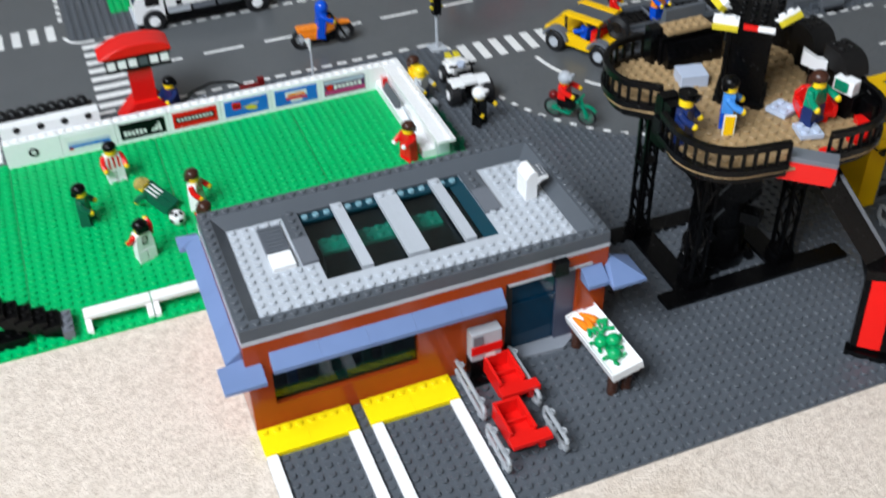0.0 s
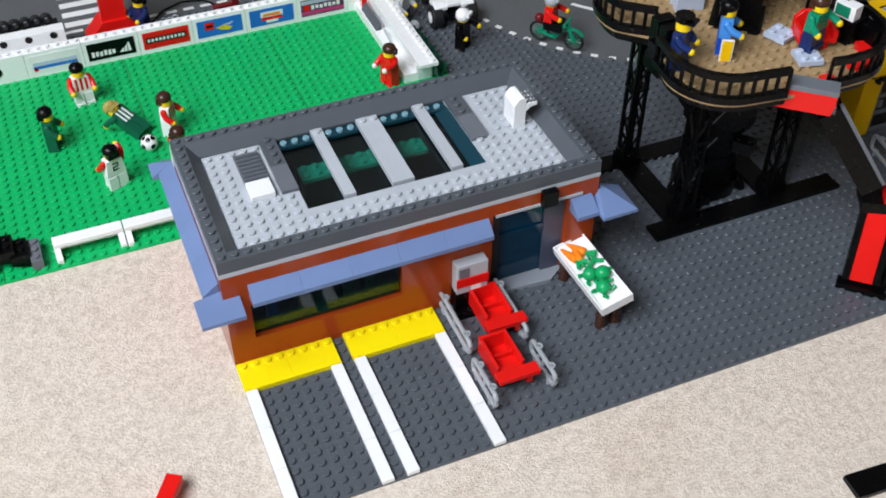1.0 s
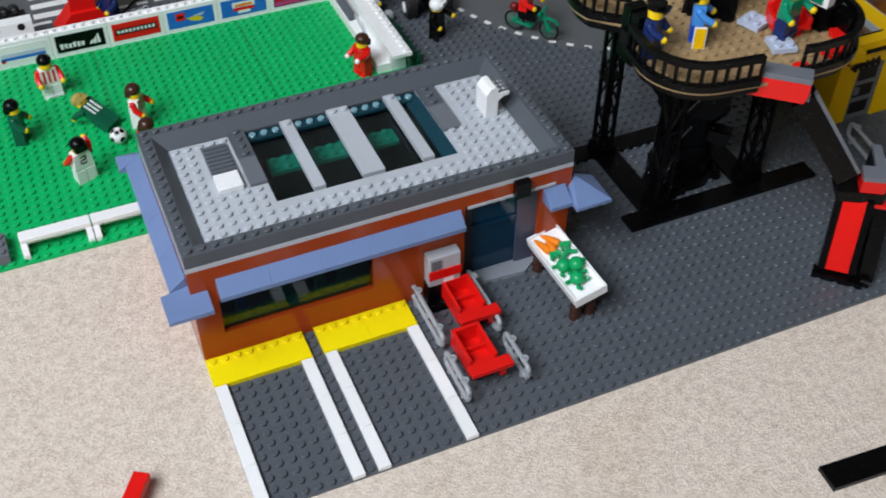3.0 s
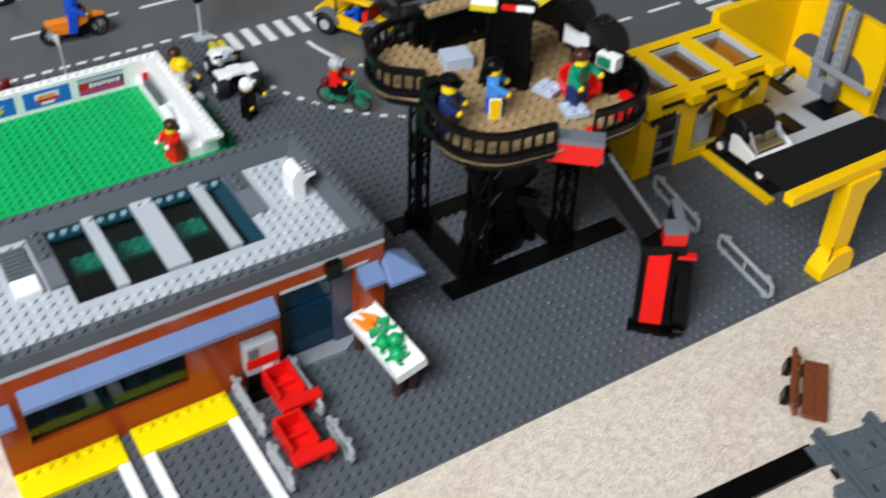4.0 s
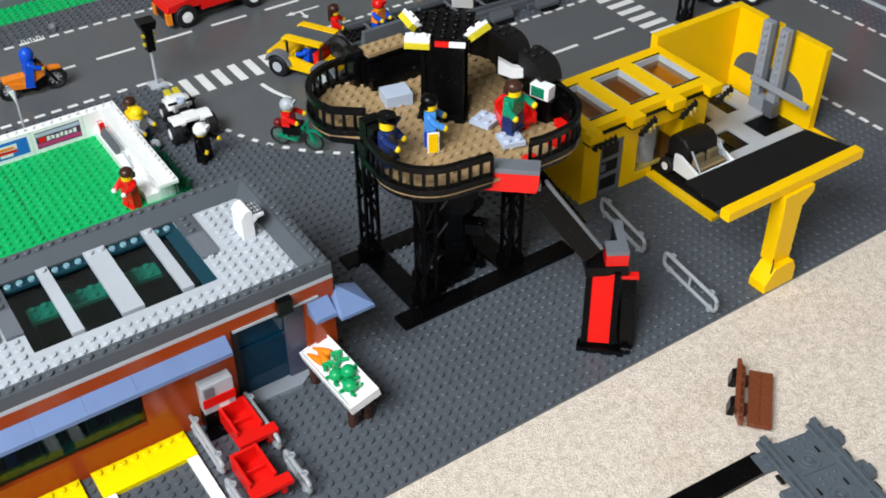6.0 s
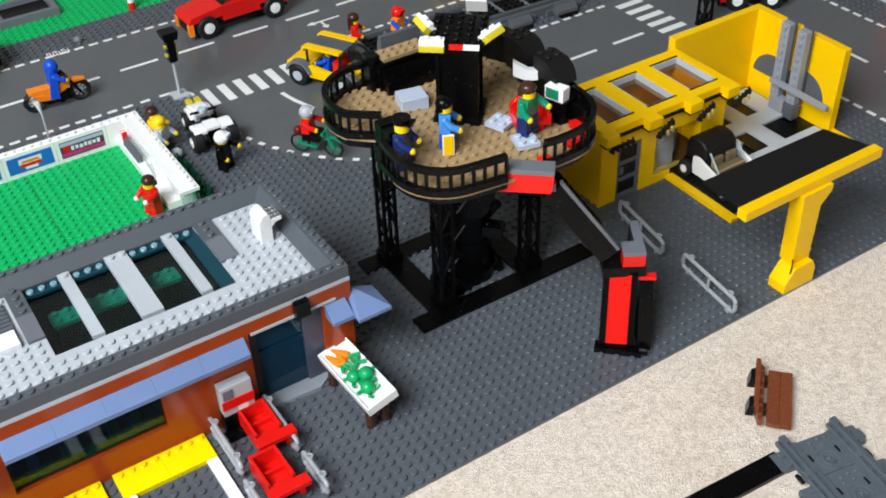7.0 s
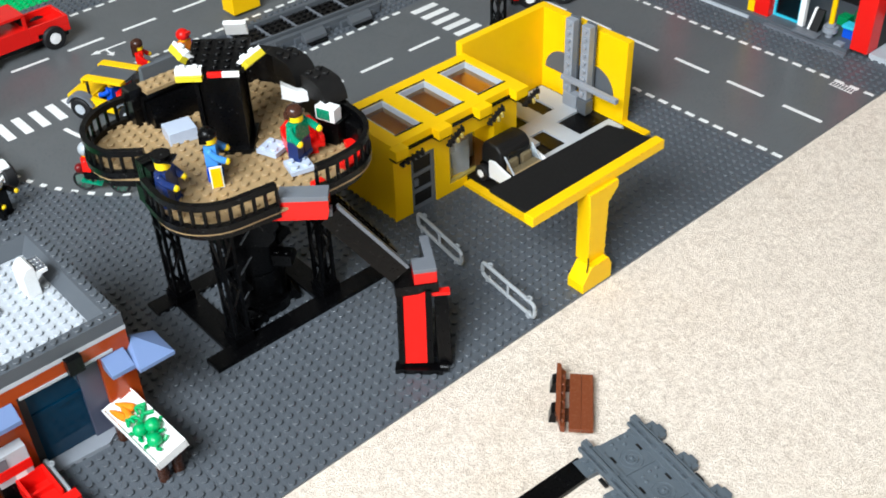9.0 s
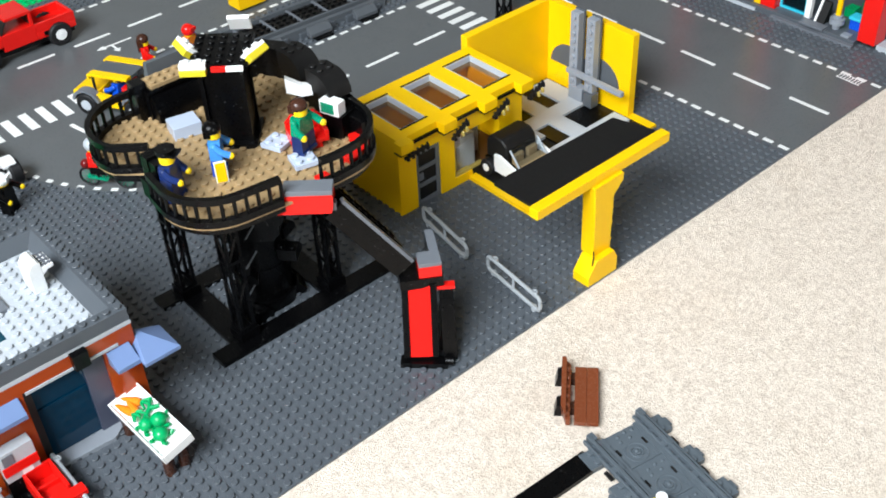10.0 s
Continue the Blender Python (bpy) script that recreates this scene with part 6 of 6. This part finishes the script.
def pickup():
    t = thing("red_truck", "red toy pick-up truck with black tyres on the road", "truck", x=51.6, y=84.0, turn=2)
    part("chassis", Geo().box(-6.8, 7.4, -1.8, 1.8, 1.0, 1.8), "black", t)
    part("bonnet", Geo().prism([(-7.6, 2.5), (-2.6, 2.5), (-2.6, 4.0), (-7.2, 3.4)], -2.3, 2.3, "y"), "red", t, "", 0.05)
    part("grille", Geo().box(-7.5, -7.1, -1.6, 1.6, 1.2, 2.48), "black", t)
    for s in (-2.0, 2.0):
        part("wing", Geo().prism([(-7.7, 0.9), (-7.0, 0.9), (-7.0, 2.5), (-7.7, 2.5)], s - 0.4, s + 0.4, "y"), "orange", t, "orange red wing", 0.03)
    part("cab", Geo().box(-2.6, 2.0, -2.3, 2.3, 1.802, 4.0).box(-1.6, 2.0, -2.2, 2.2, 5.6, 6.0), "red", t, "", 0.05)
    part("windscreen", Geo().prism([(-2.5, 4.0), (-2.3, 4.0), (-1.4, 5.6), (-1.6, 5.6)], -2.1, 2.1, "y"), "soot", t)
    for s in (-2.0, 2.0):
        part("cab_post", Geo().box(1.6, 2.0, s - 0.2, s + 0.2, 4.0, 5.6), "red", t)
    part("cab_back", Geo().box(1.7, 1.9, -1.8, 1.8, 4.0, 5.6), "soot", t)
    part("load_bed", Geo().box(2.02, 7.6, -2.3, 2.3, 1.802, 2.8), "red", t, "", 0.05)
    for b in ((2.02, 7.6, -2.3, -1.9), (2.02, 7.6, 1.9, 2.3), (7.2, 7.6, -1.9, 1.9)):
        part("bed_side", Geo().box(b[0], b[1], b[2], b[3], 2.802, 3.9), "red", t, "", 0.04)
    part("tail_lamp", Geo().box(7.602, 7.9, 1.2, 2.0, 1.6, 2.4), "maroon", t)
    part("side_hatch", Geo().box(3.0, 3.6, -2.34, -2.302, 2.0, 2.6), "black", t)
    for wx in (-5.0, 5.0):
        for wy in (-2.2, 2.2):
            wheel(t, wx, wy, 1.6, 1.6, 1.2)


pickup()
truck("white_truck", "white and grey toy truck with white wheel rims", 11.9, 91.2, 0, "white", 18, "light_grey")
truck("red_van", "small red toy van near the junction", 112.6, 46.4, -32, "red", 9, "black")

# traffic light, flag, kiosk
t = thing("traffic_light", "black traffic light on a thin grey pole", "traffic light", x=37.3, y=69.3)
part("base_plate", Geo().box(-1, 1, -1, 1, 0, 0.35), "light_grey", t)
part("pole", Geo().tube([(0, 0, 0.3), (0, 0, 5.2)], 0.2), "light_grey", t)
part("signal_head", Geo().box(-0.5, 0.5, -0.5, 0.5, 5.0, 8.0).prism([(-0.8, 8.0), (0.8, 8.0), (1.05, 9.0), (-1.05, 9.0)], -0.9, 0.9, "y"), "black", t)
for k in range(2):
    part("side_lamp", Geo().box(-0.8, -0.5, -0.25, 0.25, 5.75 + 1.1 * k, 6.05 + 1.1 * k), "lime", t)
    part("side_lamp", Geo().box(0.5, 0.8, -0.25, 0.25, 5.75 + 1.1 * k, 6.05 + 1.1 * k), "lime", t)

t = thing("corner_flag", "white pennant on a thin pole behind the pitch", "flag", x=20.4, y=67.6)
part("flag_foot", Geo().cyl(0, 0, 0, 0.4, 0.5), "white", t)
part("flag_pole", Geo().tube([(0, 0, 0.3), (0, 0, 5.8)], 0.13), "light_grey", t)
part("pennant", Geo().prism([(-0.6, 5.95), (0, 6.0), (0, 4.0), (-0.12, 4.3), (-0.35, 5.2)], -0.08, 0.08, "y"), "white", t)

t = thing("red_kiosk", "red tower kiosk with a rounded cap and grey band", "kiosk", x=0.35, y=68.9)
part("kiosk_base", Geo().prism([(-3.4, 0), (3.4, 0), (1.4, 2.2), (-1.4, 2.2)], -1.4, 1.4, "y"), "red", t, "", 0.05)
part("kiosk_column", Geo().box(-1.35, 1.35, -1.0, 1.0, 2.2, 6.6), "red", t)
part("kiosk_counter", Geo().box(-3.65, 3.65, -1.55, 1.55, 6.6, 6.9), "black", t)
for k in range(6):
    part("kiosk_window", Geo().box(-3.45 + k * 1.2, -2.55 + k * 1.2, -1.52, 1.52, 7.02, 8.0), "white" if k != 3 else "dark_grey", t)
part("window_band", Geo().box(-3.6, 3.6, -1.44, 1.44, 6.902, 8.118), "soot", t)
part("kiosk_cap", Geo().prism([(-4.3, 8.4), (3.9, 8.4), (3.85, 8.8), (3.1, 9.35), (1.6, 9.7), (-0.8, 9.75), (-2.4, 9.4), (-3.7, 8.8)], -1.7, 1.7, "y"), "red", t, "", 0.1)
part("kiosk_seal", Geo().box(-3.75, 3.75, -1.6, 1.6, 8.12, 8.398), "black", t)

# barrier beyond the pitch
t = thing("white_barrier", "white barrier with dark portholes and black tyres on top", "barrier", x=0, y=0)
part("barrier_wall", Geo().box(-16, -5.2, 65.2, 66.6, 0, 3.8), "white", t)
for k in range(4):
    part("porthole", Geo().cyl(-14.2 + 2.6 * k, 3.3, 65.15, 65.25, 0.4, 12, "y"), "soot", t)
for k in range(9):
    part("tyre_ring", Geo().torus(-15.5 + 1.1 * k, 67.6, 4.1, 0.42, 0.24, "y", 12), "tyre", t)
part("tyre_shelf", Geo().box(-16, -5.6, 67.0, 68.2, 0, 3.6), "soot", t)
alone("hose", Geo().tube([(x, y, 0.2) for x, y in ((4.6, 69.2), (6, 71), (8.6, 72.2), (11, 71.6), (12.4, 69.6))], 0.12), "black", "thin black hose lying on the road", "hose")
alone("chain", Geo().torus(5.0, 68.6, 0.3, 0.3, 0.1).torus(5.7, 68.7, 0.3, 0.3, 0.1, "y").torus(6.4, 68.8, 0.3, 0.3, 0.1).torus(7.1, 68.9, 0.3, 0.3, 0.1, "y"), "light_grey", "short grey toy chain on the road", "chain")
g = Geo().box(-1.4, 1.0, -0.4, 0.4, 0.6, 1.3).box(0.8, 1.6, -0.35, 0.35, 1.0, 2.0)
for a in (-1.2, 0.6):
    g.box(a, a + 0.35, -0.4, 0.4, 0, 0.6)
alone("brown_toy", g, "maroon", "small reddish brown toy beside the pitch wall", "toy", x=12.8, y=68.0, bevel=0.08)

# planted strip beside the pitch
random.seed(11)
g = Geo()
for k in range(420):
    x, y = random.uniform(30.35, 31.7), random.uniform(46.6, 57.5)
    a = random.uniform(0, 6.28)
    g.tube([(x, y, 0), (x + 0.5 * math.cos(a), y + 0.5 * math.sin(a), random.uniform(0.4, 1.1))], 0.11, 4)
tagged(part("low_planting", g, "dark_green"), "dark green bristly planting beside the pitch wall", "plants", kind="stuff")
alone("grey_dome", Geo().ball(0, 0, 0.1, 0.55, 12, 8, 0.9).cyl(0, 0, 0, 0.2, 0.62, 14), "net_grey", "small grey domed piece on the far verge", "dome", x=31.6, y=91.4, z=0.2)
alone("pale_stone", Geo().ball(0, 0, 0.6, 0.7, 10, 7), "light_grey", "round pale grey stone by the pitch wall", "stone", x=31.7, y=56.3)


# ---- railway behind the curve ----
def railway():
    t = thing("train_track", "dark grey toy railway track beside the road", "train track", x=61, y=64.6, turn=-3)
    part("ballast", Geo().box(0, 33, -3.6, 3.6, 0, 0.8), "dark_grey", t)
    for k in range(8):
        part("track_infill", Geo().plate(0.4 + 4.1 * k, 4.0 + 4.1 * k, -2, 2, 0.802, 1.15), "black", t, "black studded infill")
        part("cross_tie", Geo().box(0.05 + 4.1 * k, 0.35 + 4.1 * k, -2.18, 2.18, 0.802, 1.5), "mid_grey", t, "", 0.03)
    for k in range(9):
        part("sleeper_end", Geo().box(0.4 + 3.7 * k, 2.2 + 3.7 * k, -4.1, -3.62, 0, 0.9), "dark_grey", t, "", 0.03)
    for y in (-2.6, 2.2):
        part("track_rail", Geo().box(0, 33, y, y + 0.4, 1.15, 1.7).box(0, 33, y - 0.25, y + 0.65, 0.802, 1.1), "disc_grey", t, "", 0.04)
    part("side_wall", Geo().box(0, 33, -3.58, -2.9, 0.802, 1.35), "disc_grey", t)
    for k in range(4):
        x0 = 5.0 + 7.4 * k
        part("side_block", Geo().prism([(-5.2, 0.42), (-4.12, 0.42), (-4.12, 1.6), (-4.5, 1.6), (-5.2, 0.9)], x0, x0 + 3.4, "x"), "disc_grey", t, "worn dark grey side block", 0.04)
        part("block_base", Geo().box(x0 + 0.6, x0 + 3.2, -5.6, -4.2, 0, 0.4), "black", t)


railway()
alone("yellow_engine", Geo().box(-2.2, 2.2, -1.4, 1.4, 0.4, 3.0).box(-1.4, 1.0, -1.2, 1.2, 3.0, 4.2), "yellow", "small yellow toy vehicle beyond the track", "vehicle", x=80.5, y=73.4, bevel=0.08)
t = thing("signal_mast", "black lattice mast beside the junction", "mast", x=0, y=0)
lattice_leg(t, 102.6, 45.0, 0, 10.8, "mast_section")

# green land beyond the road
t = thing("black_trough", "black box with a grey frame on the far green plate", "box", x=28, y=104)
part("trough_rim", Geo().box(-4.2, 4.2, -3.2, -2.4, 0, 1.2).box(-4.2, 4.2, 2.4, 3.2, 0, 1.2).box(-4.2, -3.4, -2.4, 2.4, 0, 1.2).box(3.4, 4.2, -2.4, 2.4, 0, 1.2), "mid_grey", t)
part("trough_bed", Geo().box(-3.4, 3.4, -2.4, 2.4, 0, 0.5), "black", t)
t = thing("marker_post", "red and white striped post by the far verge", "post", x=41.2, y=96.4)
for k in range(5):
    part("post_ring", Geo().cyl(0, 0, 1.1 * k, 1.1 * k + 1.1, 0.5, 12), "white" if k % 2 else "red", t)


# ---- building with red posts ----
def red_building():
    t = thing("fire_station", "toy building with red posts and a pale grey step", "building")
    part("plinth", Geo().box(127.4, 140, 8.02, 40, 0, 0.8), "dark_grey", t, "dark grey floor", 0.03)
    part("front_step", Geo().box(126.7, 127.38, 7.9, 19.9, 0, 0.42), "mid_grey", t, "", 0.02)
    part("plinth", Geo().box(128.6, 140, -8, 5.58, 0, 0.8), "light_grey", t, "pale grey step", 0.03)
    part("side_plinth", Geo().box(127.2, 128.0, 22.6, 40, 0.0, 0.42), "light_grey", t)
    for y0, y1 in ((20.2, 22.4), (5.6, 8.0), (34, 36)):
        part("red_post", Geo().box(128, 130.4, y0, y1, 0.81, 16), "red", t, "", 0.03)
    part("yellow_post", Geo().box(128, 129, 22.42, 23.4, 0.81, 16), "yellow", t)
    # inner walls coloured near black to give the shaded interior
    part("inner_wall", Geo().box(139, 140, -8, 40, 0.81, 16), "soot", t)
    part("inner_side", Geo().box(130.42, 139, 5.6, 6.4, 0.81, 16), "soot", t)
    part("door_post", Geo().box(128.8, 129.5, 15.4, 16.2, 0.81, 14), "white", t, "white door post", 0.03)
    w = part("window_frame", Geo().box(129.2, 129.7, 16.22, 20.18, 0.81, 1.1).box(129.2, 129.7, 16.22, 16.5, 1.1, 14).box(129.2, 129.7, 19.9, 20.18, 1.1, 14), "azure", t, "light blue window frame")
    part("window_pane", Geo().box(129.4, 129.48, 16.5, 19.9, 1.1, 14), "pane_teal", w)
    part("step_tile", Geo().box(126.9, 128.3, 12.3, 15.7, 0.82, 1.1), "mid_grey", t, "", 0.03)
    part("floor_tile", Geo().box(127.5, 128.5, 8.9, 10.0, 0.82, 1.1), "lift_grey", t, "", 0.02)
    part("pump_pole", Geo().cyl(129.0, 11.6, 2.7, 14, 0.36), "yellow", t)
    for z0, z1, r in ((0.81, 1.5, 0.5), (1.52, 2.2, 0.95), (2.22, 2.7, 0.6)):
        part("pump_collar", Geo().cyl(129.0, 11.6, z0, z1, r, 16), "lift_grey", t)
    part("ramp", Geo().prism([(128.6, 0.81), (130.2, 0.81), (130.2, 3.4), (129.9, 3.4)], 13.2, 14.3, "y"), "soot", t, "black sloped piece")
    part("ramp_edge", Geo().prism([(128.5, 0.81), (130.2, 0.81), (130.2, 3.5), (129.8, 3.5)], 14.32, 14.6, "y"), "white", t)
    part("store_crate", Geo().box(130.0, 131.2, 9.0, 10.4, 0.82, 2.2), "blue", t, "", 0.04)
    part("store_tray", Geo().box(129.7, 131.3, 8.9, 10.5, 2.22, 2.6), "azure", t, "", 0.04)
    part("store_crate", Geo().box(132.6, 134.2, 11.4, 12.8, 0.82, 2.0), "leaf_green", t, "", 0.04)
    part("store_crate", Geo().box(132.6, 134.0, 8.6, 10.6, 0.82, 3.4), "dark_green", t, "", 0.04)


red_building()


# ---- on the carpet ----
def bench():
    t = thing("bench", "reddish brown toy bench standing on the carpet", "bench", x=59.2, y=-9.65, z=FLOOR, turn=42.0)
    for a in (-1.0, 0.01):
        part("seat_plank", Geo().box(-3.2, 3.2, a, a + 0.99, 0.5, 0.9), "brown", t, "", 0.02)
    g = Geo().prism([(-3.2, 1.35), (3.2, 1.35), (3.75, 1.75), (3.7, 2.05), (-1.9, 2.05), (-3.2, 1.7)], 0.5, 1.1)
    g.prism([(-3.0, 1.72), (3.4, 1.72), (3.75, 1.85), (3.7, 2.15), (-1.9, 2.15), (-3.0, 1.8)], 1.1, 1.6)
    for k in range(6):
        g.ball(-2.5 + k * 1.02, 1.58, 1.12, 0.26, 10, 6)
    part("backrest", g, "brown", t, "brown studded backrest")
    for k in (-1.2, 2.2):
        part("bench_leg", Geo().prism([(2.06, 0), (2.7, 0), (2.5, 1.1), (2.06, 1.3)], k - 0.6, k + 0.6, "x"), "black", t)
        part("stay", Geo().box(k - 0.4, k + 0.4, 1.0, 1.34, 0.0, 0.8), "dark_brown", t)


bench()


def floor_track():
    t = thing("track_piece", "dark grey toy track section lying on the carpet", "train track", x=56.75, y=-21.3, z=FLOOR, turn=-10.6)
    part("track_bed", Geo().box(-2.2, 2.2, -8, 7.4, 0.15, 0.6), "track_grey", t, "", 0.03)
    for k, y in enumerate((6.3, 2.4, -1.5, -5.4)):
        for x0, x1 in ((-4.1, -2.7), (2.7, 4.1)):
            g = Geo().box(x0, x1, y - 0.9, y + 0.9, 0, 0.55)
            for j in (-0.5, 0.5):
                g.stud(x0 + 0.85 if x0 < 0 else x1 - 0.85, y + j, 0.55)
            g.box(x0 - 0.35 if x0 < 0 else x1, x0 if x0 < 0 else x1 + 0.35, y - 0.45, y + 0.45, 0, 0.4)
            part("sleeper_end", g, "track_grey", t, "", 0.03)
        part("bolt_ring", Geo().torus(0, y - 1.4, 0.6, 0.95, 0.06, "z", 22).torus(0, y - 1.4, 0.62, 0.5, 0.1, "z", 16), "track_grey", t)
        part("bolt", Geo().cyl(0, y - 1.4, 0.6, 0.72, 0.34, 10).ball(0, y - 1.4, 0.72, 0.17, 8, 6), "track_grey", t)
        g = Geo()
        for px, py in ((-0.4, 0.6), (0.4, 0.75), (-0.5, 0.05), (0.5, 0.1), (1.1, 0.7)):
            g.ball(px, y + py, 0.6, 0.16, 8, 6)
        part("rivet", g, "track_grey", t)
        for b in ((-1.9, 1.6, y - 2.6, y - 2.45, 0.6, 0.72), (1.2, 1.9, y - 2.45, y - 1.9, 0.6, 0.7), (-1.9, -1.4, y + 0.2, y + 1.1, 0.6, 0.74)):
            part("ridge", Geo().box(*b), "track_grey", t)
    for s in (-1, 1):
        for a, w, z0, z1 in ((2.5, 0.16, 0.55, 1.15), (2.5, 0.34, 0.3, 0.62), (2.95, 0.1, 0.55, 0.95), (2.05, 0.1, 0.602, 0.9)):
            part("track_rail", Geo().box(s * a - w, s * a + w, -8.2, 8.1 - 0.3 * abs(a - 2.5), z0, z1), "track_grey", t, "", 0.03)
        for j in range(14):
            y = 6.9 - 1.1 * j
            part("rail_chair", Geo().box(s * 2.5 - 0.62, s * 2.5 + 0.62, y, y + 0.35, 0.602, 0.82), "track_grey", t, "", 0.02)
        part("rail_tooth", Geo().prism([(7.4, 0.62), (8.5, 0.62), (8.2, 1.1), (7.4, 1.1)], s * 2.5 + 0.2, s * 2.5 + 0.5, "x"), "track_grey", t)
        for y in (5.2, 1.6, -2.2, -5.6):
            # raised black strips stand in for the shade in slots by the rail
            part("rail_slot", Geo().box(s * 1.3 - 0.1, s * 1.3 + 0.1, y, y + 0.7, 0.602, 0.64).box(s * 3.3 - 0.15, s * 3.3 + 0.15, y - 1.4, y - 0.5, 0.35, 0.58), "soot", t, "black strip painted as slot shade beside the rail")
        part("rail_guard", Geo().prism([(s * 1.55, 7.4), (s * 1.95, 7.4), (s * 1.95, -7.9), (s * 1.55, -7.9)] if s < 0 else [(1.55, -7.9), (1.95, -7.9), (1.95, 7.4), (1.55, 7.4)], 0.602, 0.78), "track_grey", t)
        for y in (3.9, 0.2):
            part("rail_joint", Geo().box(s * 2.5 - 0.5, s * 2.5 + 0.5, y, y + 0.6, 0.62, 1.0), "track_grey", t)


floor_track()
alone("black_plate", Geo().box(-8, 8.2, -1, 1, 0, 0.45), "black", "long black flat plate lying against the track on the carpet", "plate", x=46.5, y=-13.8, z=FLOOR, turn=-3.6, bevel=0.02)
g = Geo().mat("lime").cyl(0, 0, 0, 0.6, 0.4).mat("white").cyl(0.65, 0, 0, 0.7, 0.45)
alone("white_round", g, "white", "small white and lime round bricks on the track", "brick", x=54.2, y=-21.2, z=0.95)
t = thing("red_toy_part", "red toy vehicle part with a black axle on the carpet", "toy part", x=-8.2, y=3.6, z=FLOOR, turn=-32)
part("red_beam", Geo().box(-0.6, 0.6, -2.6, 2.6, 0.7, 1.5), "red", t, "", 0.04)
part("red_knob", Geo().cyl(0.2, 1.0, 0.6, 1.3, 0.35, 10, "x"), "red", t)
part("black_axle", Geo().cyl(-0.6, 0.5, -0.8, 0.9, 0.5, 12, "x"), "black", t)
part("red_plate", Geo().box(1.0, 4.2, -2.4, 0.3, 0, 0.8), "red", t, "", 0.04)

figure("toy figure in navy with dark red hair lying on the carpet", 18.6, -10.1, FLOOR + 0.55, -90, "navy", "navy", None, "maroon", "hair", None, (40, 60), -88)
